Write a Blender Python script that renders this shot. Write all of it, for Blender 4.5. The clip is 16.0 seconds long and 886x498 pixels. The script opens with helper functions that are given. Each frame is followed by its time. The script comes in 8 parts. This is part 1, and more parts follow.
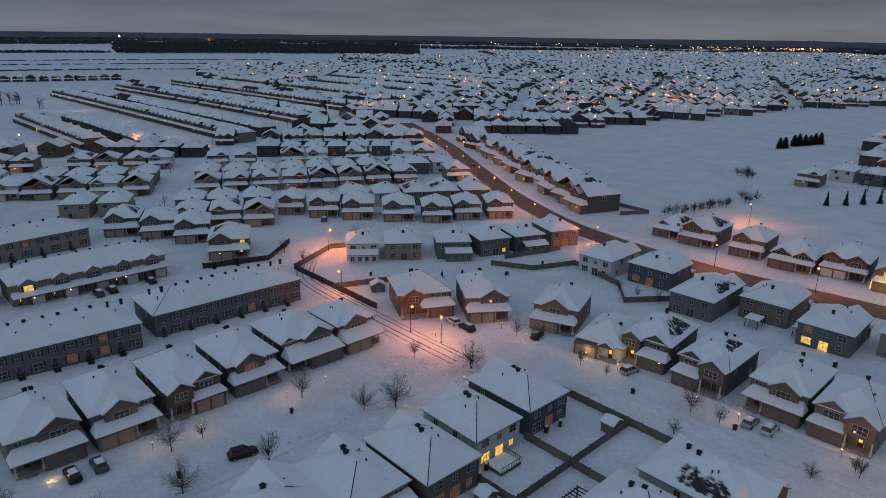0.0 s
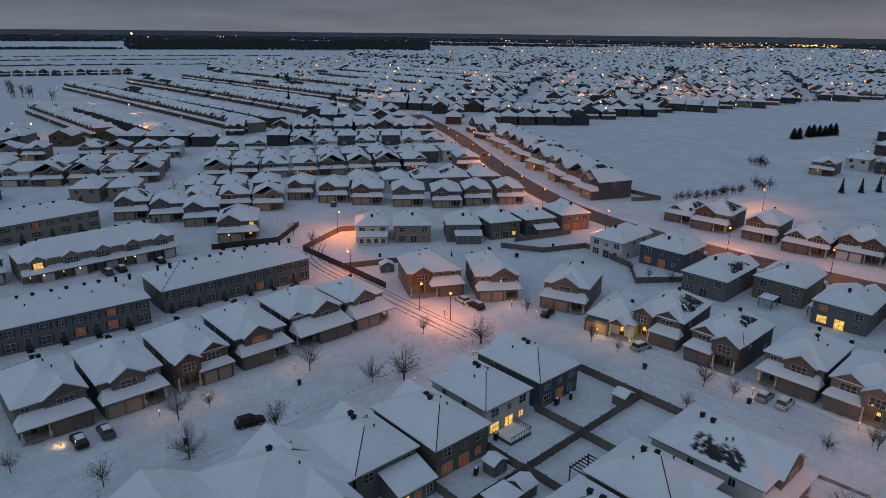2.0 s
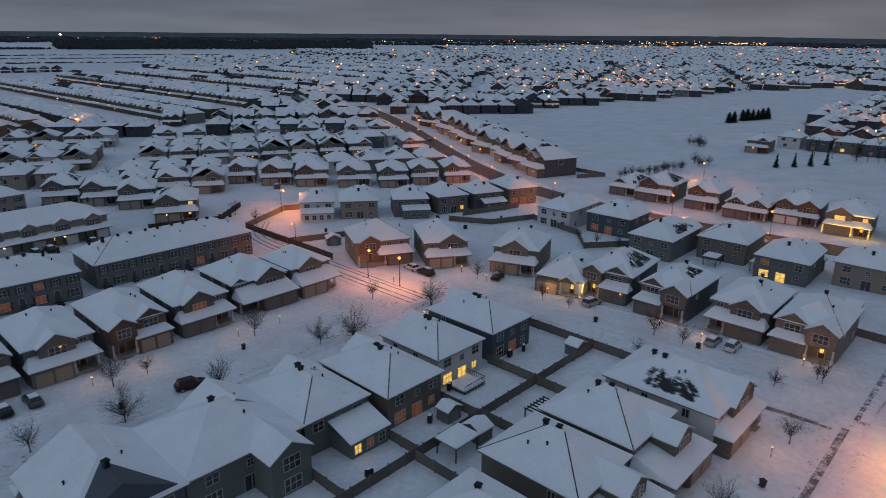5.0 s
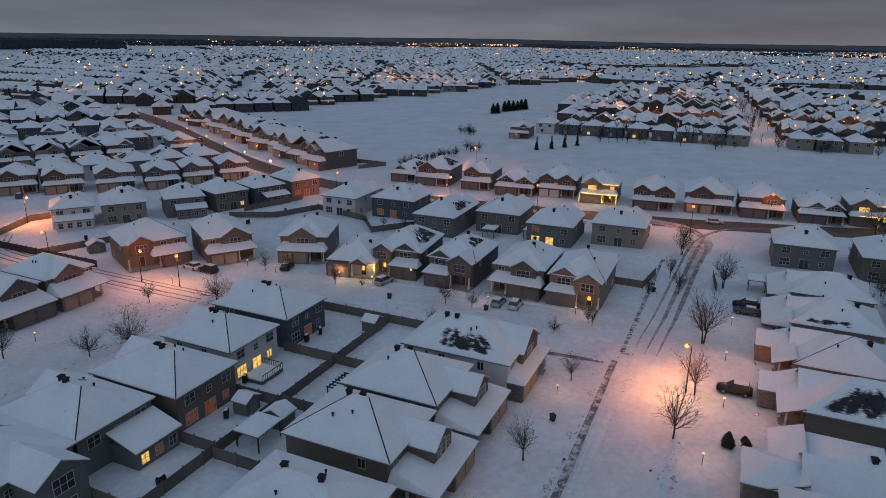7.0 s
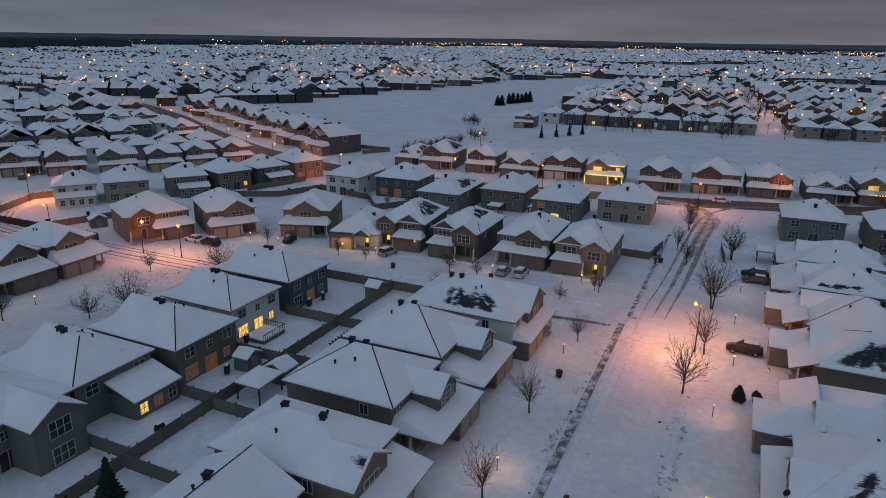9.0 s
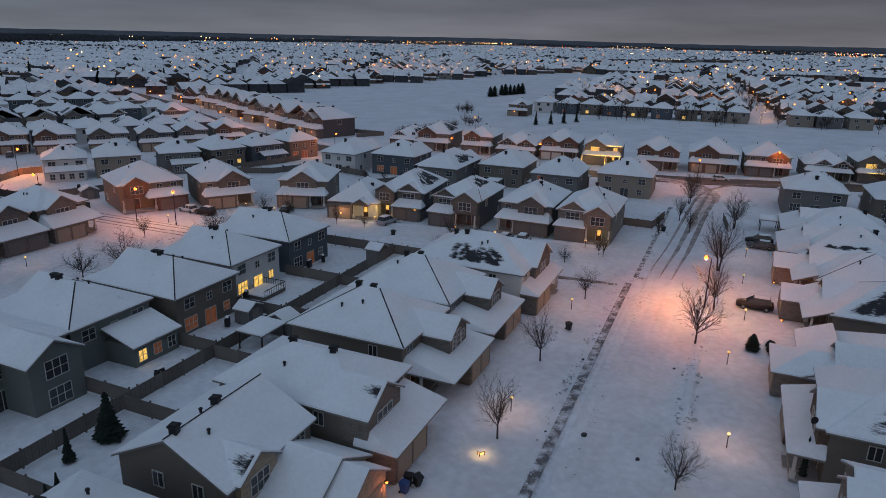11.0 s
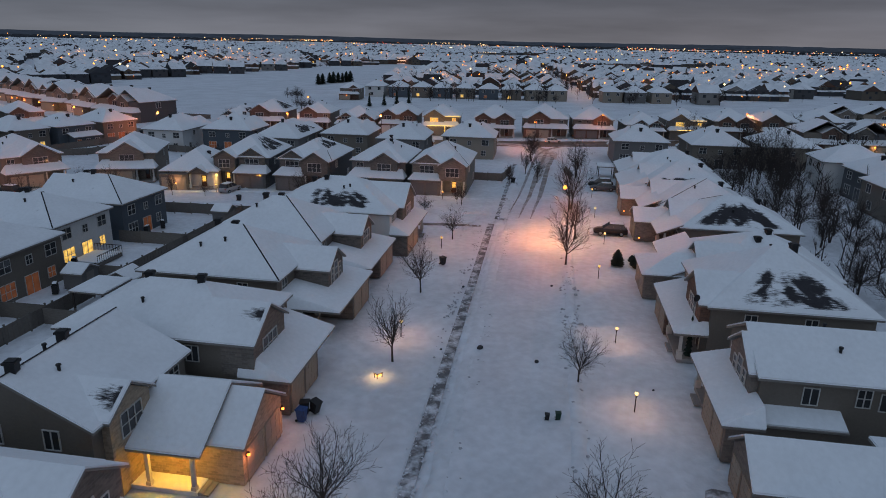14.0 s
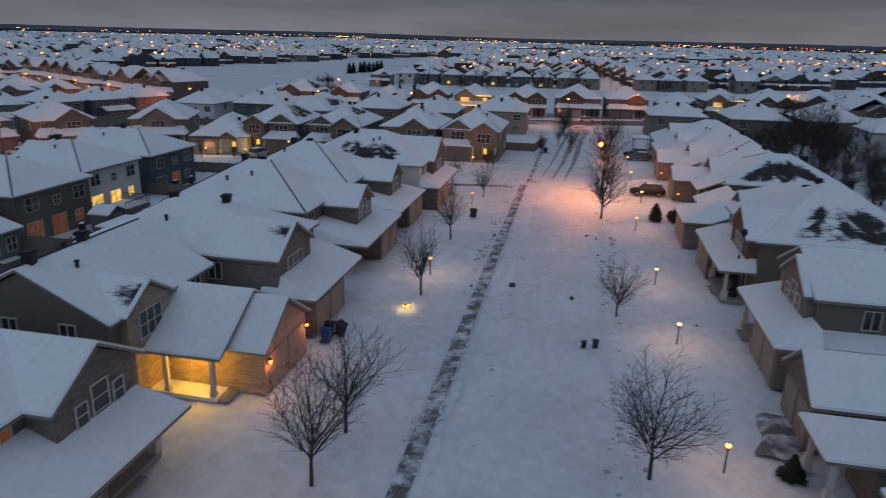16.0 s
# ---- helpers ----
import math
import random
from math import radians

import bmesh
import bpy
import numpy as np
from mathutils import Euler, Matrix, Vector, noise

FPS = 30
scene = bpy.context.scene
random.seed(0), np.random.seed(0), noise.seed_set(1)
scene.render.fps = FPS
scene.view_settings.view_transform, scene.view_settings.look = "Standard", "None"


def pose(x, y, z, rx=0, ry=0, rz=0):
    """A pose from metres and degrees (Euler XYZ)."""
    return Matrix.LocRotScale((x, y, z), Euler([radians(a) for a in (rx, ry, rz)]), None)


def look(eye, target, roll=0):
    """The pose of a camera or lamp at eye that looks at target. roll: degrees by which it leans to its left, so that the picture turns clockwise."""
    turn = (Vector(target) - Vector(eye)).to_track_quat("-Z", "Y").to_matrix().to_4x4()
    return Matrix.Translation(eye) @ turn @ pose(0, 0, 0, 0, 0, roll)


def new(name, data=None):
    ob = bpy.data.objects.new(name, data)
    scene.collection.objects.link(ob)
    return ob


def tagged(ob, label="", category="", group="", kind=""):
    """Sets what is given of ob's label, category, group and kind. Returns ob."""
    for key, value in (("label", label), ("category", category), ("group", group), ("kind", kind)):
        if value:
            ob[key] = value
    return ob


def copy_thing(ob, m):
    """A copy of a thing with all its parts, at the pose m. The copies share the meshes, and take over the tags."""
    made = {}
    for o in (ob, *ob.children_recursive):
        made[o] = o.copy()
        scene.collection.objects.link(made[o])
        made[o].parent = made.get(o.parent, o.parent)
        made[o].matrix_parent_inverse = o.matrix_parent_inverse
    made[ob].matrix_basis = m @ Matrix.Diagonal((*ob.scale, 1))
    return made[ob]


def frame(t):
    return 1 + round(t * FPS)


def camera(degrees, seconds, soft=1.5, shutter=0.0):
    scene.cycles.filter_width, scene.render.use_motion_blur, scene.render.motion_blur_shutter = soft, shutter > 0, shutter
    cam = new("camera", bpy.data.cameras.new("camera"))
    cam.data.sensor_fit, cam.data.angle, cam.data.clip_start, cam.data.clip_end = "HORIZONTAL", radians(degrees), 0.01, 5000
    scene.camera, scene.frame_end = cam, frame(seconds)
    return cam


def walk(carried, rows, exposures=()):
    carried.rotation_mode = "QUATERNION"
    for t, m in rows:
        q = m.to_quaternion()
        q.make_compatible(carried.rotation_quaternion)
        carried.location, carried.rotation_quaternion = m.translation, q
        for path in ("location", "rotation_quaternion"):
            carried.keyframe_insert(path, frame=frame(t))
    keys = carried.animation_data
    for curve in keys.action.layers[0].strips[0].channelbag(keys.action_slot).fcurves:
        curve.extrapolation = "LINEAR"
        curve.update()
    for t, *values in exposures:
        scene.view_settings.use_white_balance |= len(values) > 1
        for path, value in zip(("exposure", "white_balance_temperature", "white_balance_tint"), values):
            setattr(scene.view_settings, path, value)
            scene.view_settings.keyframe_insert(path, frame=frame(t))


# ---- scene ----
cam = camera(67.0, 16.0, soft=0.7, shutter=0.45)
PATH = [
    (0, (0.306, -1.444, 64.904), (0.507, 0.447, 64.285), 0.8),
    (0.5, (0.519, -1.377, 64.021), (0.71, 0.514, 63.397), 0.7),
    (1, (0.489, -1.486, 62.666), (0.673, 0.405, 62.04), 0.7),
    (1.5, (0.503, -1.55, 61.243), (0.68, 0.341, 60.618), 0.7),
    (2, (0.42, -1.654, 59.721), (0.592, 0.238, 59.097), 0.7),
    (2.5, (0.505, -1.673, 58.297), (0.672, 0.22, 57.673), 0.6),
    (3, (0.405, -1.757, 56.857), (0.565, 0.136, 56.232), 0.7),
    (3.2, (0.318, -1.775, 56.52), (0.477, 0.117, 55.892), 0.7),
    (5.3, (0.628, -1.744, 50.213), (1.015, 0.119, 49.599), 0.6),
    (5.5, (0.622, -1.718, 49.858), (1.057, 0.135, 49.244), 0.7),
    (6, (0.636, -1.57, 48.793), (1.19, 0.25, 48.178), 0.8),
    (6.5, (0.72, -1.899, 47.844), (1.422, -0.129, 47.233), 0.8),
    (7, (0.845, -1.65, 46.752), (1.756, 0.024, 46.147), 0.9),
    (7.5, (0.91, -1.707, 45.256), (1.818, -0.03, 44.651), 0.8),
    (8, (0.872, -1.798, 43.599), (1.777, -0.12, 42.995), 0.8),
    (8.5, (0.781, -1.871, 42.011), (1.684, -0.191, 41.408), 0.8),
    (9, (0.688, -1.977, 40.481), (1.589, -0.297, 39.878), 0.9),
    (9.2, (0.537, -1.915, 40.131), (1.44, -0.236, 39.524), 0.9),
    (11.3, (-1.543, -0.484, 33.077), (-0.61, 1.179, 32.474), 1.3),
    (11.5, (-1.856, -0.089, 32.738), (-0.927, 1.574, 32.129), 1.1),
    (12, (-3.28, 1.593, 31.22), (-2.342, 3.25, 30.607), 1.1),
    (12.5, (-3.714, 2.442, 29.811), (-2.736, 4.077, 29.202), 1.2),
    (12.8, (-3.609, 2.064, 28.87), (-2.407, 3.545, 28.269), 1.4),
    (13, (-3.304, 2.53, 28.252), (-2.028, 3.95, 27.656), 1.2),
    (13.5, (-3.493, 2.564, 26.89), (-2.188, 3.959, 26.296), 1.3),
    (14, (-3.448, 2.584, 25.505), (-2.125, 3.961, 24.91), 1.3),
    (14.5, (-3.32, 2.577, 24.124), (-1.985, 3.943, 23.53), 1.3),
    (15, (-3.488, 2.513, 22.548), (-2.143, 3.869, 21.954), 1.4),
    (15.5, (-3.575, 2.454, 21.148), (-2.227, 3.806, 20.55), 1.5),
    (16, (-3.243, 3.056, 19.609), (-1.982, 4.487, 19.007), 1.5),
]
walk(cam, [(t, look(eye, target, roll)) for t, eye, target, roll in PATH])

# ---- world: overcast dusk sky, brighter towards the zenith ----
world = bpy.data.worlds.new("dusk_sky")
scene.world = world
world.use_nodes = True
wn, wl = world.node_tree.nodes, world.node_tree.links
wn.clear()
w_out = wn.new("ShaderNodeOutputWorld")
w_bg = wn.new("ShaderNodeBackground")
w_coord = wn.new("ShaderNodeTexCoord")
w_sep = wn.new("ShaderNodeSeparateXYZ")
wl.new(w_coord.outputs["Generated"], w_sep.inputs[0])
w_ramp = wn.new("ShaderNodeValToRGB")
w_ramp.color_ramp.elements[0].position = 0.0
w_ramp.color_ramp.elements[0].color = (0.172, 0.178, 0.208, 1)
w_ramp.color_ramp.elements[1].position = 1.0
w_ramp.color_ramp.elements[1].color = (0.275, 0.352, 0.488, 1)
mid = w_ramp.color_ramp.elements.new(0.07)
mid.color = (0.102, 0.117, 0.152, 1)
mid = w_ramp.color_ramp.elements.new(0.35)
mid.color = (0.107, 0.133, 0.182, 1)
wl.new(w_sep.outputs["Z"], w_ramp.inputs[0])
w_map = wn.new("ShaderNodeMapping")
w_map.inputs["Scale"].default_value = (1.6, 1.6, 14.0)
wl.new(w_coord.outputs["Generated"], w_map.inputs[0])
w_noise = wn.new("ShaderNodeTexNoise")
w_noise.inputs["Scale"].default_value = 2.2
w_noise.inputs["Detail"].default_value = 5.0
wl.new(w_map.outputs[0], w_noise.inputs["Vector"])
w_var = wn.new("ShaderNodeMapRange")
w_var.inputs["From Min"].default_value, w_var.inputs["From Max"].default_value = 0.3, 0.7
w_var.inputs["To Min"].default_value, w_var.inputs["To Max"].default_value = 0.78, 1.22
wl.new(w_noise.outputs["Fac"], w_var.inputs["Value"])
w_mul = wn.new("ShaderNodeMix")
w_mul.data_type, w_mul.blend_type = "RGBA", "MULTIPLY"
w_mul.inputs["Factor"].default_value = 1.0
wl.new(w_ramp.outputs[0], w_mul.inputs["A"])
wl.new(w_var.outputs[0], w_mul.inputs["B"])
w_side = wn.new("ShaderNodeValToRGB")      # bluer to the north-west, mauve to the east
w_side.color_ramp.elements[0].position, w_side.color_ramp.elements[0].color = 0.25, (0.92, 1.03, 1.07, 1)
w_side.color_ramp.elements[1].position, w_side.color_ramp.elements[1].color = 0.95, (1.04, 0.98, 0.94, 1)
w_half = wn.new("ShaderNodeMapRange")
w_half.inputs["From Min"].default_value, w_half.inputs["From Max"].default_value = -1.0, 1.0
wl.new(w_sep.outputs["X"], w_half.inputs["Value"])
wl.new(w_half.outputs[0], w_side.inputs[0])
w_tint = wn.new("ShaderNodeMix")
w_tint.data_type, w_tint.blend_type = "RGBA", "MULTIPLY"
w_tint.inputs["Factor"].default_value = 1.0
wl.new(w_mul.outputs["Result"], w_tint.inputs["A"])
wl.new(w_side.outputs[0], w_tint.inputs["B"])
w_sky = wn.new("ShaderNodeTexSky")
w_sky.sky_type, w_sky.sun_disc = "NISHITA", False
w_sky.sun_elevation, w_sky.sun_rotation = radians(1.0), radians(215)
w_thin = wn.new("ShaderNodeMix")
w_thin.data_type, w_thin.blend_type = "RGBA", "ADD"
w_thin.inputs["Factor"].default_value = 0.003
wl.new(w_tint.outputs["Result"], w_thin.inputs["A"])
wl.new(w_sky.outputs[0], w_thin.inputs["B"])
wl.new(w_thin.outputs["Result"], w_bg.inputs["Color"])
w_bg.inputs["Strength"].default_value = 0.92
wl.new(w_bg.outputs[0], w_out.inputs[0])

# a broad soft sun added low behind the camera to give the roof slopes form
sun_data = bpy.data.lights.new("cloud_glow", "SUN")
sun_data.energy, sun_data.angle, sun_data.color = 0.2, radians(55), (0.86, 0.92, 1.0)
new("cloud_glow", sun_data).matrix_basis = look((-60, -45, 48), (0, 0, 0))

# ---- materials ----


def material(name, colour, rough=0.8, vary=0.18, scale=0.6, fine=9.0, bump=0.15, bump_size=0.02, metal=0.0,
             pattern="", second=None, emit=None, per_object=0.0, placed=False):
    """A node material: base colour with variation at two scales and a fine relief; pattern: lap, brick or shingle."""
    m = bpy.data.materials.new(name)
    m.use_nodes = True
    n, l = m.node_tree.nodes, m.node_tree.links
    b = n["Principled BSDF"]
    b.inputs["Roughness"].default_value, b.inputs["Metallic"].default_value = rough, metal
    b.inputs["Specular IOR Level"].default_value = 0.3
    co = n.new("ShaderNodeTexCoord")
    spot = n.new("ShaderNodeNewGeometry").outputs["Position"] if placed else co.outputs["Object"]
    big, small = n.new("ShaderNodeTexNoise"), n.new("ShaderNodeTexNoise")
    big.inputs["Scale"].default_value, small.inputs["Scale"].default_value = scale, fine
    big.inputs["Detail"].default_value, small.inputs["Detail"].default_value = 4.0, 3.0
    for t in (big, small):
        l.new(spot, t.inputs["Vector"])
    add = n.new("ShaderNodeMath")
    add.operation = "ADD"
    l.new(big.outputs["Fac"], add.inputs[0])
    l.new(small.outputs["Fac"], add.inputs[1])
    rng = n.new("ShaderNodeMapRange")
    rng.inputs["From Min"].default_value, rng.inputs["From Max"].default_value = 0.7, 1.3
    rng.inputs["To Min"].default_value, rng.inputs["To Max"].default_value = 1 - vary, 1 + vary
    l.new(add.outputs[0], rng.inputs["Value"])
    fac = rng.outputs[0]
    if per_object:
        info, pm = n.new("ShaderNodeObjectInfo"), n.new("ShaderNodeMapRange")
        pm.inputs["To Min"].default_value, pm.inputs["To Max"].default_value = 1 - per_object, 1 + per_object
        l.new(info.outputs["Random"], pm.inputs["Value"])
        mm = n.new("ShaderNodeMath")
        mm.operation = "MULTIPLY"
        l.new(fac, mm.inputs[0])
        l.new(pm.outputs[0], mm.inputs[1])
        fac = mm.outputs[0]
    mul = n.new("ShaderNodeMix")
    mul.data_type, mul.blend_type = "RGBA", "MULTIPLY"
    mul.inputs["Factor"].default_value = 1.0
    mul.inputs["A"].default_value = (*colour, 1)
    l.new(fac, mul.inputs["B"])
    col, height = mul.outputs["Result"], small.outputs["Fac"]
    if pattern:
        sep, comb, s = n.new("ShaderNodeSeparateXYZ"), n.new("ShaderNodeCombineXYZ"), n.new("ShaderNodeMath")
        l.new(co.outputs["Object"], sep.inputs[0])
        s.operation = "ADD"
        l.new(sep.outputs["X"], s.inputs[0])
        l.new(sep.outputs["Y"], s.inputs[1])
        l.new(s.outputs[0], comb.inputs["X"])
        l.new(sep.outputs["Z"], comb.inputs["Y"])
        if pattern == "lap":
            t = n.new("ShaderNodeTexWave")
            t.bands_direction, t.wave_profile = "Y", "SAW"
            t.inputs["Scale"].default_value = 1.25
            l.new(comb.outputs[0], t.inputs["Vector"])
            height = t.outputs["Fac"]
        else:
            t = n.new("ShaderNodeTexBrick")
            wide = pattern == "brick"
            t.inputs["Scale"].default_value = 1.0
            t.inputs["Brick Width"].default_value = 0.45 if wide else 0.9
            t.inputs["Row Height"].default_value = 0.16 if wide else 0.22
            t.inputs["Mortar Size"].default_value = 0.012
            t.inputs["Color1"].default_value = (0.75, 0.75, 0.75, 1)
            t.inputs["Color2"].default_value = (1.25, 1.2, 1.15, 1)
            t.inputs["Mortar"].default_value = (1.15, 1.15, 1.15, 1) if wide else (0.5, 0.5, 0.5, 1)
            l.new(comb.outputs[0], t.inputs["Vector"])
            m2 = n.new("ShaderNodeMix")
            m2.data_type, m2.blend_type = "RGBA", "MULTIPLY"
            m2.inputs["Factor"].default_value = 0.9
            l.new(col, m2.inputs["A"])
            l.new(t.outputs["Color"], m2.inputs["B"])
            col, height = m2.outputs["Result"], t.outputs["Fac"]
    if second:
        colour2, lo, hi, size = second
        n2, r2, mx = n.new("ShaderNodeTexNoise"), n.new("ShaderNodeMapRange"), n.new("ShaderNodeMix")
        n2.inputs["Scale"].default_value, n2.inputs["Detail"].default_value = size, 7.0
        n2.inputs["Roughness"].default_value = 0.65
        l.new(spot, n2.inputs["Vector"])
        r2.inputs["From Min"].default_value, r2.inputs["From Max"].default_value = lo, hi
        l.new(n2.outputs["Fac"], r2.inputs["Value"])
        mx.data_type = "RGBA"
        l.new(r2.outputs[0], mx.inputs["Factor"])
        l.new(col, mx.inputs["A"])
        mx.inputs["B"].default_value = (*colour2, 1)
        col = mx.outputs["Result"]
    l.new(col, b.inputs["Base Color"])
    if bump:
        bp = n.new("ShaderNodeBump")
        bp.inputs["Strength"].default_value, bp.inputs["Distance"].default_value = bump, bump_size
        l.new(height, bp.inputs["Height"])
        l.new(bp.outputs[0], b.inputs["Normal"])
    if emit:
        b.inputs["Emission Color"].default_value = (*emit[0], 1)
        b.inputs["Emission Strength"].default_value = emit[1]
    return m


SNOW = material("snow", (0.715, 0.735, 0.78), 0.75, 0.13, 0.10, 1.1, 0.8, 0.25)
FAR_SNOW = material("far_roof_snow", (0.80, 0.82, 0.85), 0.75, 0.14, 0.05, 0.3, 0.0, second=((0.12, 0.12, 0.13), 0.60, 0.72, 0.16))
ROOF_SNOW = material("roof_snow", (0.84, 0.86, 0.89), 0.75, 0.05, 0.35, 3.0, 0.35, 0.08,
                     second=((0.30, 0.31, 0.345), 0.67, 0.84, 0.38))
ROAD_SNOW = material("packed_road_snow", (0.69, 0.71, 0.755), 0.6, 0.12, 0.2, 1.3, 0.6, 0.12)
SLUSH = material("slushy_asphalt", (0.12, 0.085, 0.066), 0.45, 0.3, 0.3, 3.0, 0.4, 0.04,
                 second=((0.36, 0.33, 0.32), 0.58, 0.8, 0.35))
WALK = material("swept_sidewalk", (0.17, 0.165, 0.172), 0.8, 0.25, 0.8, 9.0, 0.3, 0.02,
                second=((0.72, 0.74, 0.79), 0.44, 0.64, 0.8), placed=True)
SHINGLE = material("dark_shingle", (0.035, 0.033, 0.036), 0.85, 0.3, 0.7, 6.0, 0.3, 0.02)
THAWED = material("thawed_shingle", (0.035, 0.033, 0.038), 0.8, 0.3, 0.7, 8.0, 0.3, 0.02)
_n, _l = THAWED.node_tree.nodes, THAWED.node_tree.links
_at, _co, _ns, _ad, _rg, _mx = (_n.new(k) for k in ("ShaderNodeAttribute", "ShaderNodeTexCoord", "ShaderNodeTexNoise", "ShaderNodeMath", "ShaderNodeMapRange", "ShaderNodeMix"))
_at.attribute_name = "thaw"
_ns.inputs["Scale"].default_value, _ns.inputs["Detail"].default_value = 2.6, 5.0
_st = _n.new("ShaderNodeMapping")
_st.inputs["Scale"].default_value = (3.6, 0.5, 3.6)
_l.new(_co.outputs["Object"], _st.inputs[0])
_l.new(_st.outputs[0], _ns.inputs["Vector"])
_ad.operation = "ADD"
_ad.operation = "MULTIPLY_ADD"
_ns.inputs["Roughness"].default_value = 0.72
_l.new(_ns.outputs["Fac"], _ad.inputs[0])
_ad.inputs[1].default_value = 2.0
_l.new(_at.outputs["Fac"], _ad.inputs[2])
_rg.inputs["From Min"].default_value, _rg.inputs["From Max"].default_value = 1.2, 1.62
_l.new(_ad.outputs[0], _rg.inputs["Value"])
_mx.data_type = "RGBA"
_mx.inputs["A"].default_value = (0.84, 0.86, 0.89, 1)
_l.new(_rg.outputs[0], _mx.inputs["Factor"])
_pb = _n["Principled BSDF"]
_l.new(_pb.inputs["Base Color"].links[0].from_socket, _mx.inputs["B"])
_l.new(_mx.outputs["Result"], _pb.inputs["Base Color"])
BLACK = material("black_metal", (0.02, 0.02, 0.022), 0.5, 0.2, 2.0, 20.0, 0.1, 0.01)
TRIM = material("trim_paint", (0.55, 0.54, 0.52), 0.6, 0.08, 1.0, 12.0, 0.05, 0.01)
FASCIA = material("fascia_paint", (0.23, 0.215, 0.20), 0.6, 0.1, 1.0, 12.0, 0.05, 0.01)
SHUTTER = material("shutter_paint", (0.05, 0.05, 0.055), 0.6, 0.1, 1.0, 12.0, 0.1, 0.01)
GARAGE_PAINT = [material("garage_paint_beige", (0.34, 0.29, 0.23), 0.55, 0.08, 0.6, 10.0, 0.05, 0.01),
                material("garage_paint_grey", (0.16, 0.15, 0.145), 0.55, 0.08, 0.6, 10.0, 0.05, 0.01),
                material("garage_paint_white", (0.55, 0.54, 0.52), 0.55, 0.08, 0.6, 10.0, 0.05, 0.01)]
DOOR_PAINT = material("door_paint", (0.08, 0.035, 0.025), 0.5, 0.1, 1.0, 10.0, 0.05, 0.01)
SIDING = {
    "grey": material("grey_lap_siding", (0.156, 0.153, 0.152), 0.65, 0.08, 0.3, 6.0, 0.35, 0.03, pattern="lap"),
    "dark": material("dark_grey_lap_siding", (0.089, 0.094, 0.101), 0.65, 0.08, 0.3, 6.0, 0.35, 0.03, pattern="lap"),
    "taupe": material("taupe_lap_siding", (0.171, 0.149, 0.126), 0.65, 0.08, 0.3, 6.0, 0.35, 0.03, pattern="lap"),
    "beige": material("beige_lap_siding", (0.276, 0.240, 0.198), 0.65, 0.08, 0.3, 6.0, 0.35, 0.03, pattern="lap"),
    "pale": material("pale_grey_lap_siding", (0.60, 0.60, 0.595), 0.65, 0.07, 0.3, 6.0, 0.35, 0.03, pattern="lap"),
    "slate": material("slate_blue_lap_siding", (0.085, 0.102, 0.121), 0.65, 0.08, 0.3, 6.0, 0.35, 0.03, pattern="lap"),
    "green": material("sage_lap_siding", (0.165, 0.180, 0.165), 0.65, 0.08, 0.3, 6.0, 0.35, 0.03, pattern="lap"),
}
BRICK = {
    "sand": material("sand_brick", (0.366, 0.299, 0.226), 0.85, 0.15, 0.5, 5.0, 0.4, 0.02, pattern="brick"),
    "red": material("red_brown_brick", (0.131, 0.087, 0.071), 0.85, 0.15, 0.5, 5.0, 0.4, 0.02, pattern="brick"),
    "tan": material("tan_brick", (0.183, 0.163, 0.146), 0.85, 0.15, 0.5, 5.0, 0.4, 0.02, pattern="brick"),
    "grey": material("grey_brown_brick", (0.137, 0.127, 0.118), 0.85, 0.15, 0.5, 5.0, 0.4, 0.02, pattern="brick"),
}
FENCE = material("weathered_fence_wood", (0.155, 0.14, 0.125), 0.85, 0.2, 0.8, 12.0, 0.3, 0.02, per_object=0.15)
FENCE_DARK = material("dark_fence_wood", (0.06, 0.05, 0.045), 0.85, 0.2, 0.8, 12.0, 0.3, 0.02, per_object=0.15)
CONCRETE = material("concrete", (0.3, 0.29, 0.28), 0.85, 0.12, 0.6, 10.0, 0.2, 0.01)
BARK = material("tree_bark", (0.055, 0.045, 0.042), 0.9, 0.25, 1.5, 14.0, 0.4, 0.02)
NEEDLES = material("conifer_needles", (0.018, 0.028, 0.022), 0.9, 0.35, 0.8, 6.0, 0.4, 0.05)
LEAVES_DRY = material("dry_red_leaves", (0.075, 0.03, 0.03), 0.9, 0.3, 0.8, 6.0, 0.3, 0.03)
# woods lightened and blued a little in place of distance haze
WOODS = material("far_bare_woods", (0.042, 0.045, 0.052), 0.95, 0.35, 0.02, 0.3, 0.0)
FAR_WALL = material("far_house_wall", (0.095, 0.082, 0.072), 0.8, 0.35, 0.02, 0.11, 0.0)
_n, _l = FAR_WALL.node_tree.nodes, FAR_WALL.node_tree.links
_geo, _ramp = _n.new("ShaderNodeNewGeometry"), _n.new("ShaderNodeValToRGB")
_l.new(_geo.outputs["Random Per Island"], _ramp.inputs[0])
_ramp.color_ramp.interpolation = "CONSTANT"
_ramp.color_ramp.elements[0].color, _ramp.color_ramp.elements[1].color = (0.12, 0.10, 0.08, 1), (0.075, 0.075, 0.08, 1)
_ramp.color_ramp.elements[1].position = 0.25
for _p, _c in ((0.45, (0.10, 0.06, 0.045, 1)), (0.7, (0.22, 0.21, 0.20, 1)), (0.8, (0.055, 0.06, 0.07, 1))):
    _ramp.color_ramp.elements.new(_p).color = _c
_l.new(_ramp.outputs[0], _n["Principled BSDF"].inputs["Base Color"])
FAR_WINDOW = material("far_dark_window", (0.03, 0.033, 0.04), 0.3, 0.2, 0.1, 1.0, 0.0)
